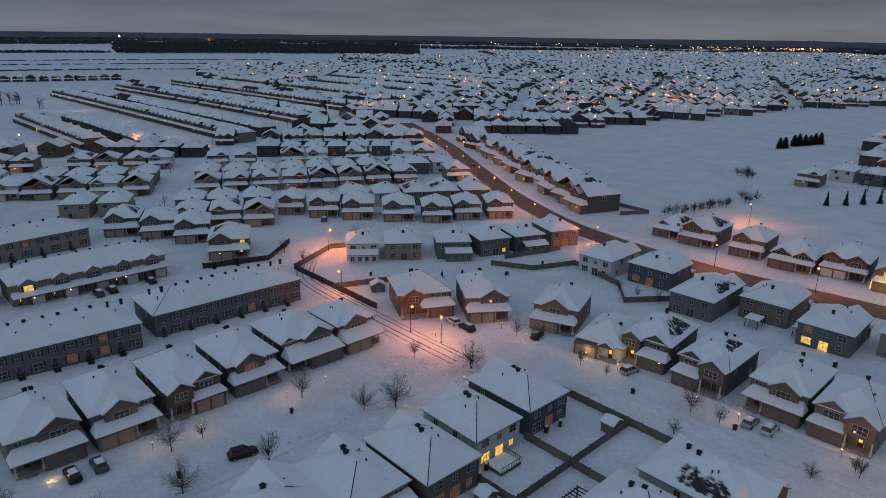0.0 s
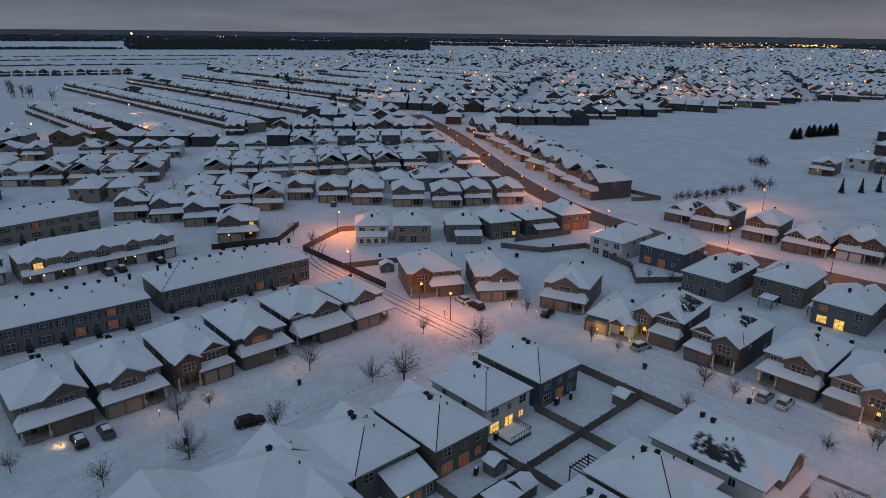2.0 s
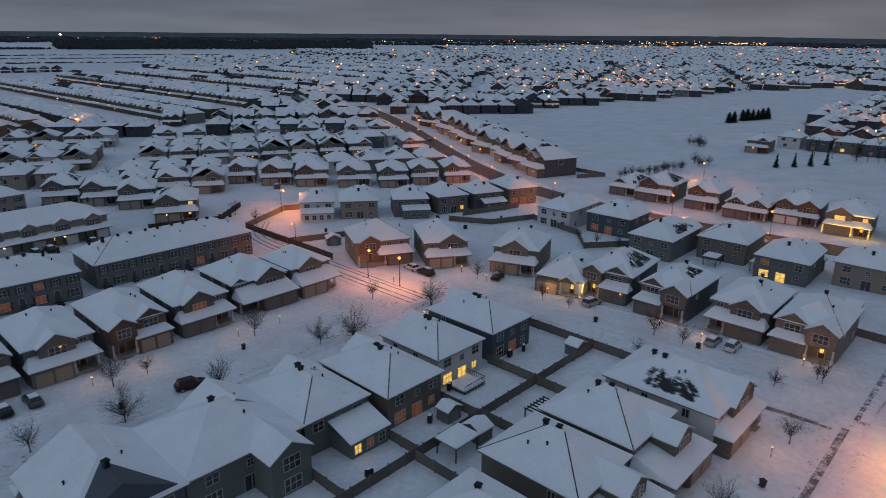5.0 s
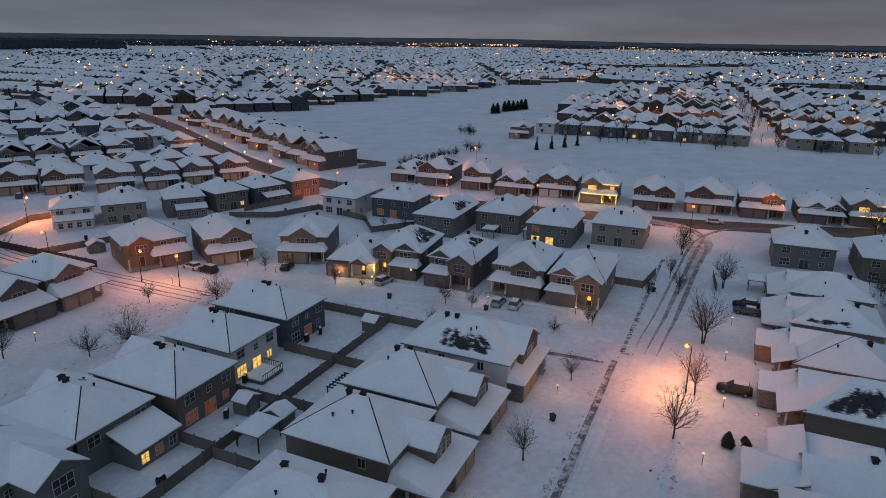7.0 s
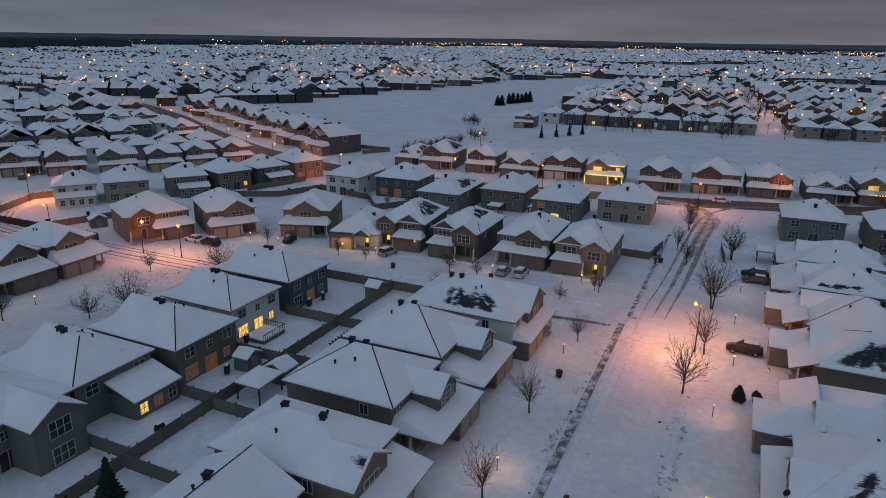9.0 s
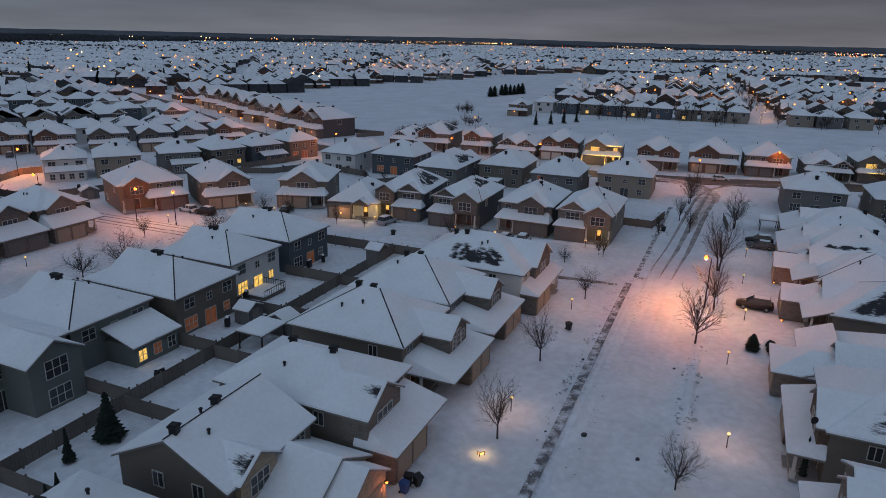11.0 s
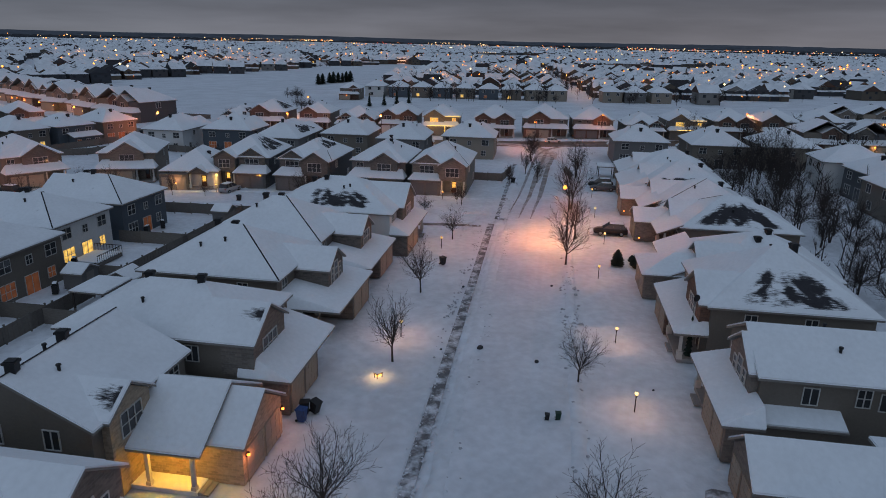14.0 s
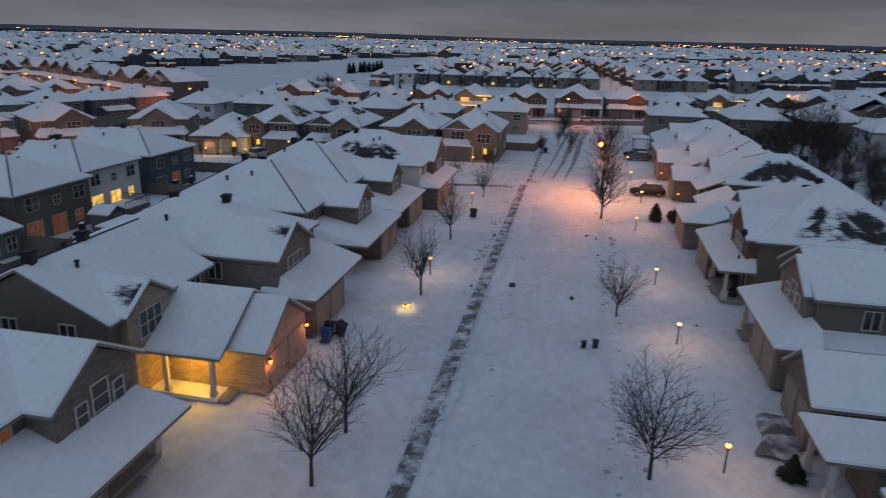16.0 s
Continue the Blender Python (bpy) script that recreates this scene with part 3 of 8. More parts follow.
    if rear_gable:  # a tall gabled bay behind
        c, w, proj = fx(rear_gable[0]), rear_gable[1] * W, rear_gable[2]
        bmr = bmesh.new()
        gable_wall(bmr, c - w / 2, c + w / 2, y1 - 0.5, y1 + proj, 0, eave, 0.6, 0.35)
        part("rear_bay", bmr, SIDING[siding], base)
        roofs.add(c - w / 2, c + w / 2, y1 - min(w * 0.7, D * 0.4), y1 + proj, eave, 0.6, "y", "flush", "gable", 0.35)
        window(base, c, y1 + proj + 0.01, 3.5, 2.2, 1.7, "b", "", (3, 2))
        window(base, c, y1 + proj + 0.01, 0.7, 2.2, 1.7, "b", "", (3, 2))
    if rear:  # a low wing behind
        ra, rb, depth = fx(rear[0]), fx(rear[1]), rear[2]
        bmr = bmesh.new()
        box(bmr, ra, rb, y1 - 0.05, y1 + depth, 0, 2.75)
        part("rear_wing", bmr, SIDING[siding], base)
        roofs.lean(ra, rb, y1 + depth, y1, 2.75, 0.3, 0.0, 0.0)
        n = max(1, int((rb - ra) / 1.8))
        for k in range(n):
            window(base, rb - (k + 0.5) * (rb - ra) / n, y1 + depth + 0.01, 0.9, 1.0, 1.25, "b", "lit" if "w%d" % k in lit else "dim" if "w%d" % k in dim else "")
    # garage doors, entrance, porch
    gw = gb - ga
    dw = (gw - 0.5 * (doors + 1)) / doors
    for k in range(doors):
        garage_door(base, ga + 0.5 + dw / 2 + k * (dw + 0.5), -0.012, round(min(dw, 2.7 if doors > 1 else 4.9), 2), paint)
    left_room, right_room = ga + h, h - gb
    px = (gb + h) / 2 if right_room >= left_room else (ga - h) / 2
    pw = max(right_room, left_room)
    yd = y0 - 0.02
    if porch:   # a raised porch with its own posts: deck from, deck to, front, posts
        da, db, dy, posts = porch
        front_door(base, (da + db) / 2 + 0.1, yd, 0.4, "f", "lit")
        deck_bm = bmesh.new()
        box(deck_bm, da, db - 0.01, dy, y0, 0, 0.26)
        part("porch_deck", deck_bm, ROOF_SNOW, base, "snow-dusted porch floor")
        for k in range(2):
            step = bmesh.new()
            box(step, db - 1.3, db - 0.02, dy - 0.34 * (k + 1), dy - 0.34 * k - 0.003, 0, 0.18 - 0.08 * k)
            part("porch_step", step, CONCRETE, base)
        for cx, cy in posts:
            post = bmesh.new()
            box(post, cx - 0.16, cx + 0.16, cy - 0.16, cy + 0.16, 0.3, 0.55)
            box(post, cx - 0.11, cx + 0.11, cy - 0.11, cy + 0.11, 0.55, low_z + 0.02)
            part("porch_post", post, TRIM, base)
    elif pw > 1.2:
        front_door(base, px, yd, 0.35, "f", "lit" if lit_porch else "")
        step = bmesh.new()
        box(step, px - pw / 2 + 0.1, px + pw / 2 - 0.1, max(0.2, y0 - 2.2), y0, 0, 0.34)
        box(step, px - 0.8, px + 0.8, max(-0.3, y0 - 2.6), max(0.2, y0 - 2.2), 0, 0.17)
        part("porch_step", step, CONCRETE, base)
        for s in (-1, 1):
            post = bmesh.new()
            cx, cy = px + s * (pw / 2 - 0.25), max(0.35, y0 - 2.0)
            box(post, cx - 0.22, cx + 0.22, cy - 0.22, cy + 0.22, 0.3, 1.0)
            box(post, cx - 0.12, cx + 0.12, cy - 0.12, cy + 0.12, 1.0, low_z)
            part("porch_post", post, TRIM, base)
    if windows:
        # rear
        kinds = ["lit" if "r%d" % k in lit else "dim" if "r%d" % k in dim else "" for k in range(6)]
        for k, q in enumerate((0.2, 0.52, 0.83) if seen != "front" else ()):
            window(base, fx(1 - q), y1 + 0.01, 3.45, 1.5 if k != 1 else 0.8, 1.25 if k != 1 else 0.9, "b", kinds[k], rear_bars)
        if not rear and seen != "front":
            window(base, fx(0.8), y1 + 0.01, 0.75, 1.9, 1.55, "b", kinds[3], (3, 2))
            window(base, fx(0.48), y1 + 0.01, 0.25, 1.8, 2.05, "b", kinds[4] or patio, (2, 1))
            window(base, fx(0.2), y1 + 0.01, 1.1, 1.0, 1.1, "b", kinds[5], (2, 2))
        # sides
        for face, sx in (("l", -h - 0.01), ("r", h + 0.01)):
            for q, zz, ww in ((0.25, 3.6, 0.9), (0.62, 3.6, 0.9), (0.78, 0.9, 1.0)):
                if r.random() < (0.6 if seen == "both" else 0.35):
                    window(base, sx, y0 + q * D, zz, ww, 1.15, face, "dim" if face + "s" in dim else "", (2, 1))
        # upper front beside the gables
        taken = [(fx(q[0]) - q[1] * W / 2 - 0.7, fx(q[0]) + q[1] * W / 2 + 0.7) for q in gables]
        for q in (0.15, 0.38, 0.62, 0.85):
            if seen != "rear" and not any(a < fx(q) < b for a, b in taken):
                window(base, fx(q), y0 - 0.01, 3.6, 1.1, 1.3, "f", "lit" if "u" in lit else "dim" if "u" in dim else "")
    # roof furniture
    for vx, vy in vents:
        zv = eave - 0.1 + min(h + 0.4 - abs(vx * W), 99) * slope if roof != "sgable" else ridge_z - abs(vy - 0.5) * D * slope
        zv = min(zv, ridge_z)
        if roof == "hip":
            zv = min(zv, eave + 0.1 + (D * min(vy, 1 - vy) + 0.4) * slope)
        roof_vent(base, vx * W, y0 + vy * D, zv + 0.12)
    for k in range(2):
        vx, vy = r.uniform(0.12, 0.3) * r.choice((-1, 1)), r.uniform(0.35, 0.7)
        zv = eave + (h + 0.4 - abs(vx * W)) * slope if roof != "sgable" else ridge_z - abs(vy - 0.5) * D * slope
        if roof == "hip":
            zv = min(zv, eave + (D * min(vy, 1 - vy) + 0.4) * slope)
        vent_pipe(base, vx * W, y0 + vy * D, min(zv, ridge_z))
    if thaw:  # side l or r, along and down fractions
        side, a0, a1, d0, d1, fill = thaw
        s = -1 if side == "l" else 1
        def on(a, d):
            xx = s * (h + 0.3) * d
            if roof == "hip":       # keep between the hips
                edge = (1 - d) * (h + 0.4) / D + 0.03
                a = max(edge, min(1 - edge, a))
            return (xx, y0 + a * D, ridge_z - abs(xx) * slope + 0.01)
        roofs.thaw((on(a0, d1), on(a1, d1), on(a1, d0), on(a0, d0)), seed + 0.37, fill)
    roofs.finish(base)
    return base


# ---- ground, roads, sidewalk ----
def sheet(name, verts, faces, mat, label, category, kind="structure", smooth=False):
    me = bpy.data.meshes.new(name)
    me.from_pydata(verts, [], faces)
    me.materials.append(mat)
    if smooth:
        for p in me.polygons:
            p.use_smooth = True
    return tagged(new(name, me), label=label, category=category, kind=kind)


def ground_height(x, y):
    """Gentle drifts near by; flat far off."""
    d = math.hypot(x - 30, y - 80)
    f = max(0.0, 1 - d / 420)
    return f * (0.10 * noise.noise(Vector((x * 0.12, y * 0.12, 3))) + 0.05 * noise.noise(Vector((x * 0.45, y * 0.45, 8)))) - 0.12


rings = [0]
step = 1.6
while rings[-1] < 4850:
    rings.append(rings[-1] + step)
    step = min(step * (1.0 if rings[-1] < 190 else 1.12), 400)
spokes = 220
gv = [(30.0, 80.0, ground_height(30, 80))]
gf = []
for k, rr in enumerate(rings[1:]):
    for s in range(spokes):
        a = s * math.tau / spokes
        px_, py_ = 30 + rr * math.cos(a), 80 + rr * math.sin(a)
        gv.append((px_, py_, ground_height(px_, py_)))
for s in range(spokes):
    gf.append((0, 1 + s, 1 + (s + 1) % spokes))
for k in range(len(rings) - 2):
    for s in range(spokes):
        a, b = 1 + k * spokes + s, 1 + k * spokes + (s + 1) % spokes
        gf.append((a, a + spokes, b + spokes, b))
sheet("ground", gv, gf, SNOW, "snow-covered ground with soft drifts", "ground", smooth=True)


def strip(points, width, z=0.03, cross=9, ruts=(), depth=0.05, every=1.6, wobble=0.25):
    """A road's surface along a line, with wheel ruts."""
    pts = [Vector((p[0], p[1], 0)) for p in points]
    fine = []
    for i in range(len(pts) - 1):
        p0, p1, p2, p3 = pts[max(i - 1, 0)], pts[i], pts[i + 1], pts[min(i + 2, len(pts) - 1)]
        n = max(2, int((p2 - p1).length / every))
        for k in range(n):
            t = k / n
            fine.append(0.5 * (2 * p1 + (p2 - p0) * t + (2 * p0 - 5 * p1 + 4 * p2 - p3) * t * t + (3 * p1 - p0 - 3 * p2 + p3) * t ** 3))
    fine.append(pts[-1])
    verts, faces = [], []
    for i, p in enumerate(fine):
        d = (fine[min(i + 1, len(fine) - 1)] - fine[max(i - 1, 0)]).normalized()
        side = Vector((d.y, -d.x, 0))
        for k in range(cross):
            u = (k / (cross - 1) - 0.5) * width
            if k in (0, cross - 1):
                u += wobble * noise.noise(Vector((i * 0.35, k, 2)))
            zz = z + 0.03 * noise.noise(Vector((p.x * 0.5 + u, p.y * 0.5, 1)))
            for c in ruts:
                zz -= depth * math.exp(-((u - c) / 0.22) ** 2)
            if k in (0, cross - 1):
                zz = -0.15
            q = p + side * u
            verts.append((q.x, q.y, zz))
        if i:
            for k in range(cross - 1):
                a = (i - 1) * cross + k
                faces.append((a, a + 1, a + cross + 1, a + cross))
    return verts, faces


AX, AY = frame_of(127.5)   # the near street: along it, and towards its far row


def at_a(x, y):
    p = AX * x + AY * y
    return (p.x, p.y)


sheet("road_near", *strip([at_a(x, 5.2) for x in (-60, -20, 20, 60, 100, 140, 158)], 8.6, 0.035, 39, (-2.6, -1.1, 1.0, 2.5), 0.045),
      ROAD_SNOW, "snow-packed residential street with tyre ruts", "road", smooth=True)
BX, BY = frame_of(126.8)


def at_b(x, y):
    p = BX * x + BY * y
    return (p.x, p.y)


sheet("road_back", *strip([at_b(x, 87.5) for x in (-60, -20, 20, 50, 75)] + [(14, 122), (23, 122), (36, 117), (52, 105), (66, 88), (82, 70)],
                          8.2, 0.035, 37, (-2.4, -1.0, 1.0, 2.4), 0.05),
      ROAD_SNOW, "snow-packed curved residential street", "road", smooth=True)
sheet("road_lane", *strip([(16, 121), (6, 134), (-6, 150), (-18, 168), (-18, 184), (-5, 200), (20, 204), (50, 207), (66, 212)],
                          7.0, 0.04, 31, (-1.8, -0.6, 0.9, 2.0), 0.07), ROAD_SNOW, "rutted snow-covered lane", "road", smooth=True)
sheet("road_town", *strip([(-16, 186), (-40, 178), (-62, 166), (-95, 142), (-140, 108)], 8.0, 0.04, 31, (-1.8, 1.2), 0.05),
      ROAD_SNOW, "snow-covered street beside the townhouses", "road", smooth=True)
COLLECTOR = [(24, 480), (34, 430), (43, 378), (47, 335), (51, 295), (54.5, 265), (58.5, 244), (65, 219), (75, 197), (92, 171), (113, 147.5), (136, 124), (150, 112), (183, 88), (260, 43), (420, -42)]
sheet("road_collector", *strip(COLLECTOR, 9.6, 0.05, 33, (-3.4, -1.9, 1.8, 3.3), 0.03), SLUSH, "wet brown slushy collector road", "road", smooth=True)

# ---- houses of the near street ----
house(127.5, 13.6, 24.0, 21.6, "brown brick house with a snowy porch roof and railing", g=3.4, D=12, garage=(0.0, 0.5), gables=((0.75, 0.5, 1.4),), roof="hip",
      siding="taupe", brick="tan", low=(0.0, 1.0), caps=(), seed=1, dim=("u",), trio=True)
house(127.5, 27.0, 36.6, 20.5, "tan brick house with a brightly lit yellow porch", g=6.9, D=9.6, garage=(0.354, 0.96), doors=2, eave=5.2, slope=0.5, roof="sgable", wing_slope=0.65, nest=(-2.6, 5.4, 2.1), porch=(-2.8, -1.42, 2.3, ((-2.62, 2.5), (-2.62, 5.3))),
      gables=((0.29, 0.40, 0.5, 5.3, 0.8),), low=None, siding="taupe", brick="sand", deep="gable", caps=((4, 5),), vents=((-0.42, 0.5), (0.02, 0.52)), lit_porch=True, seed=2)
house(127.5, 38.3, 47.4, 20.8, "tan brick house with a front gable and low garage roof", g=3.6, D=13.5, garage=(0.0, 0.66), gables=((0.3, 0.62, 1.2, 5.4, 0.5),), roof="hip",
      siding="taupe", brick="tan", vents=((0.0, 0.35), (0.04, 0.68)), seed=3, slope=0.5)
house(127.5, 51.0, 61.6, 21.3, "beige house with a deep garage wing and dark hip lines", g=5.4, D=12.8, garage=(0.45, 1.0), gables=((0.60, 0.42, 3.3, 5.1),), trio=True, low_slope=0.2,
      siding="taupe", brick="grey", caps=((0, 4), (3, 5)), vents=((0.02, 0.62), (0.06, 0.5)), seed=4, low=(0.0, 1.0))
house(127.5, 63.2, 74.2, 21.7, "grey house with a deep garage wing and dark hip lines", g=5.4, D=12.6, garage=(0.42, 1.0), gables=((0.62, 0.42, 3.3, 5.1),), low_slope=0.2,
      siding="grey", brick="grey", caps=((0, 4),), vents=((-0.02, 0.62), (0.05, 0.5)), seed=5, low=(0.0, 1.0))
house(127.5, 76.6, 88.6, 20.4, "corner house with a dark thawed roof patch", g=2.2, D=15.6, garage=(0.0, 0.6), gables=((0.62, 0.6, 0.8),), roof="hip",
      siding="pale", brick="grey", caps=(), vents=((-0.06, 0.62), (0.03, 0.75)), thaw=("l", 0.05, 0.72, 0.35, 0.92, 0.85), seed=6, slope=0.5)

house(-52.5, -24.8, -15.0, 9.0, "beige corner house with a hipped porch roof", g=2.6, D=12, garage=(0.0, 0.6), siding="beige", brick="tan", paint=0, seed=10)
near_home = house(-52.5, -36.6, -26.8, 8.2, "beige house with a steep garage gable and long snowy roof", g=8.0, D=9.0, garage=(0.02, 0.5), doors=2, siding="beige", brick="tan", paint=0, deep="gable",
                  wing_slope=0.7, gables=(), low=None, eave=3.7, slope=0.5, windows=False, caps=((1, 4),), vents=(), seed=11)
porch_wall, porch_roof = bmesh.new(), Roofs()
box(porch_wall, 1.5, 4.4, 1.3, 8.0, 0, 2.75)
part("porch_wing", porch_wall, BRICK["tan"], near_home)
porch_roof.add(1.3, 4.6, -0.7, 8.6, 2.8, 0.5, "y", "hip", "flush", 0.35)
porch_roof.finish(near_home)
for cx in (1.55, 4.35):
    bm = bmesh.new()
    box(bm, cx - 0.2, cx + 0.2, -0.6, -0.2, 0, 0.9)
    box(bm, cx - 0.12, cx + 0.12, -0.52, -0.28, 0.9, 2.72)
    part("porch_post", bm, TRIM, near_home)
near_home = house(-52.5, -48.0, -40.4, 8.2, "beige house with a low garage roof and front gable", g=2.3, D=12.5, garage=(0.5, 1.27), gables=((0.62, 0.66, 0.5),), low=(0.0, 1.27), siding="taupe", brick="tan", seed=12,
                  vents=((0.1, 0.9),), slope=0.5, roof="gable", trio=True)
bm = bmesh.new()
box(bm, 3.75, 5.2, 2.25, 7.2, 0, 2.6)
part("side_wing", bm, SIDING["taupe"], near_home)
for name, mat, lift, thick, e in (("roof", FASCIA, 0.0, 0.14, 0.25), ("snow_cover", ROOF_SNOW, 0.125, 0.12, 0.18)):
    bm = bmesh.new()
    slab(bm, [(5.2 + e, 2.3, 2.66 + lift), (5.2 + e, 7.2 + e, 2.66 + lift), (3.8, 7.2 + e, 3.2 + lift), (3.8, 2.3, 3.2 + lift)], [[0, 1, 2, 3]], thick)
    bmesh.ops.recalc_face_normals(bm, faces=bm.faces)
    part(name, bm, mat, near_home)
for wy in (6.6, 8.9):
    window(near_home, 3.81, 2.0 + wy, 3.75, 0.8, 1.2, "r", "", (2, 2))
house(-52.5, -63.8, -52.4, 7.6, "house with a broad dark thawed roof slope", g=2.4, D=12.5, garage=(0.0, 0.5), gables=((0.72, 0.5, 0.8),), siding="taupe", brick="red", seed=13,
      vents=((-0.02, 0.6),), thaw=("r", 0.12, 1.0, 0.36, 0.97, 1.0), slope=0.62)
house(-52.5, -79.0, -67.2, 6.8, "low hip-roofed house with snowy garage wing", g=6.0, D=13, garage=(0.45, 1.0), gables=((0.7, 0.5, 0.5, 3.6),), siding="grey", brick="tan", seed=14, eave=3.4,
      deep="hip", vents=((0.12, 0.45), (0.02, 0.55)), slope=0.5, windows=False)
house(-52.5, -95.2, -84.0, 8.4, "low house with a long dark thawed hip roof", g=5.0, D=14, garage=(0.0, 0.5), gables=((0.3, 0.5, 0.5, 3.8),), siding="taupe", brick="tan", seed=15, eave=3.8,
      deep="gable", caps=((0, 4),), thaw=("r", 0.0, 1.0, 0.15, 0.95, 1.05), slope=0.52, windows=False)
house(-52.5, -110.2, -98.6, 8.0, "low hip-roofed house with a snowy garage wing", g=5.0, D=13, garage=(0.0, 0.5), gables=((0.3, 0.5, 0.5, 3.6),), siding="beige", brick="tan", seed=16, eave=3.4,
      deep="gable", caps=((1, 5),), slope=0.5, windows=False)
house(-52.5, -125.2, -113.6, 9.0, "low house with a dark patched roof edge", g=4.0, D=13, garage=(0.0, 0.5), gables=((0.4, 0.5, 0.5, 3.8),), siding="beige", brick="tan", seed=17, eave=3.8,
      thaw=("r", 0.05, 0.7, 0.7, 0.95, 0.6), slope=0.5, windows=False)
house(-52.5, -140.0, -129.0, 10.0, "low hip-roofed house near the junction", g=3.5, D=13, garage=(0.0, 0.5), gables=((0.4, 0.5, 0.5, 3.8),), siding="beige", brick="red", seed=18, eave=3.8, slope=0.5, windows=False)

# ---- the row along the back street, and the row across it ----
house(126.8, 10.0, 19.9, 102.0, "grey brick house with a snowy two-step roof", garage=(0.42, 1.0), gables=((0.7, 0.6, 0.4),), siding="green", brick="grey", paint=1, seed=20,
      caps=((3, 5),), vents=((0.0, 0.68), (0.1, 0.74)), D=13.8)
house(126.8, 21.5, 31.3, 101.6, "tan brick house with beige double garage", garage=(0.0, 0.6), gables=((0.45, 0.52, 0.9),), siding="grey", brick="tan", paint=0, seed=21, vents=((0.0, 0.7), (0.1, 0.9)), D=14.2)
house(126.8, 33.2, 43.0, 102.1, "brown brick house with a tall entry gable", g=1.8, garage=(0.42, 1.0), gables=((0.22, 0.42, 1.6), (0.72, 0.46, 0.3)), siding="taupe", brick="red", paint=0, seed=22,
      caps=((3, 5),), vents=((0.0, 0.7), (0.08, 0.8)), D=14.4, low=(0.42, 1.0))
house(126.8, 45.0, 54.8, 102.3, "grey house with a beige garage and side porch", garage=(0.0, 0.62), gables=((0.42, 0.56, 0.9),), siding="dark", brick="grey", paint=1, seed=23, vents=((0.0, 0.7), (0.06, 0.85)), D=14.2, dim=("g",))
house(126.8, 57.0, 68.6, 102.6, "pale trimmed house with white window groups", g=4.0, garage=(0.36, 1.0), gables=((0.66, 0.52, 1.0), (0.12, 0.24, 0.2)), siding="dark", brick="grey", paint=1, seed=24, D=12.5, vents=((0.05, 0.8),))
house(126.8, 69.8, 79.0, 102.6, "brown house with a double garage and side porch", g=3.6, garage=(0.0, 0.66), gables=((0.45, 0.6, 0.6),), siding="taupe", brick="tan", paint=0, seed=25, D=11, vents=((0.1, 0.6),))
C_ROW = (
    (-38.8, -24.2, "slate-green house with a tall gabled rear bay", "green", dict(D=13.5, seed=30, vents=((-0.02, 0.4),), caps=(), rear_gable=(0.28, 0.36, 4.0))),
    (-49.2, -39.3, "grey house with a lit rear wing", "green", dict(D=13.0, seed=31, caps=((2, 5),), vents=((0.0, 0.42), (-0.06, 0.3)), rear=(0.02, 0.62, 4.2), lit=("w0",), dim=("w1", "ls"))),
    (-60.6, -50.6, "taupe house with dim red rear windows", "taupe", dict(D=14.2, seed=32, caps=((2, 5),), vents=((0.0, 0.5), (-0.05, 0.4)), dim=("r3", "r4", "r5"))),
    (-72.6, -62.7, "pale house with bright yellow rear windows", "pale", dict(D=12.2, seed=33, caps=((2, 5),), vents=((0.0, 0.45), (-0.05, 0.35)), lit=("r3", "r4", "r5"))),
    (-85.0, -75.1, "slate-grey house with a glowing patio door", "slate", dict(D=14.2, seed=34, caps=((2, 5),), vents=((0.0, 0.5), (-0.05, 0.4)), dim=("r4",))),
)
for xl, xr, label, col, opt in C_ROW:
    depth = opt["D"]
    house(-53.2, xl, xr, (-56.2 if xl == -60.6 else -58.8) - depth - 2.4, label, g=2.4, siding=col, brick="grey", slope=0.5, seen="rear", **opt)
house(-53.2, -24.0, -12.0, -75, "slate house with an arched gable window", g=2.4, D=14, siding="slate", brick="grey", slope=0.55, roof="gable", seed=36)


def lot(cx, cy, ang, w, label, **opt):
    """A house by the middle of its front in the plan."""
    X, Y = frame_of(ang)
    p = Vector((cx, cy, 0))
    return house(ang, p.dot(X) - w / 2, p.dot(X) + w / 2, p.dot(Y), label, **opt)


# ---- the curve of the back street ----
lot(12.3, 141.2, 100, 12.6, "brown brick house lit by amber street lamps", garage=(0.52, 1.0), gables=((0.26, 0.36, 0.7),), doors=1, siding="taupe", brick="red", paint=1, seed=40, D=12, caps=((0, 4),), low=(0.4, 1.0))
lot(26.2, 138.0, 93, 9.8, "brick house with a tall twin-window gable", garage=(0.0, 0.62), gables=((0.62, 0.6, 0.6),), siding="taupe", brick="grey", paint=0, seed=41, D=14.5, vents=((0.0, 0.7), (0.05, 0.8)))
lot(38.9, 131.6, 58, 10.0, "brown house with a double garage and hip roof", garage=(0.0, 0.66), gables=((0.5, 0.6, 0.5),), siding="taupe", brick="tan", paint=0, seed=42, D=12.5, vents=((0.1, 0.7),))
lot(45.0, 118.8, 50, 9.8, "bungalow with a glowing gabled porch", g=1.6, eave=3.2, garage=(0.0, 0.52), doors=1, gables=((0.68, 0.3, 1.2, 3.1),), siding="pale", brick="grey", paint=0, seed=43, D=14.5, low=None, windows=False,
    vents=((0.2, 0.45),), slope=0.62, lit_porch=True)
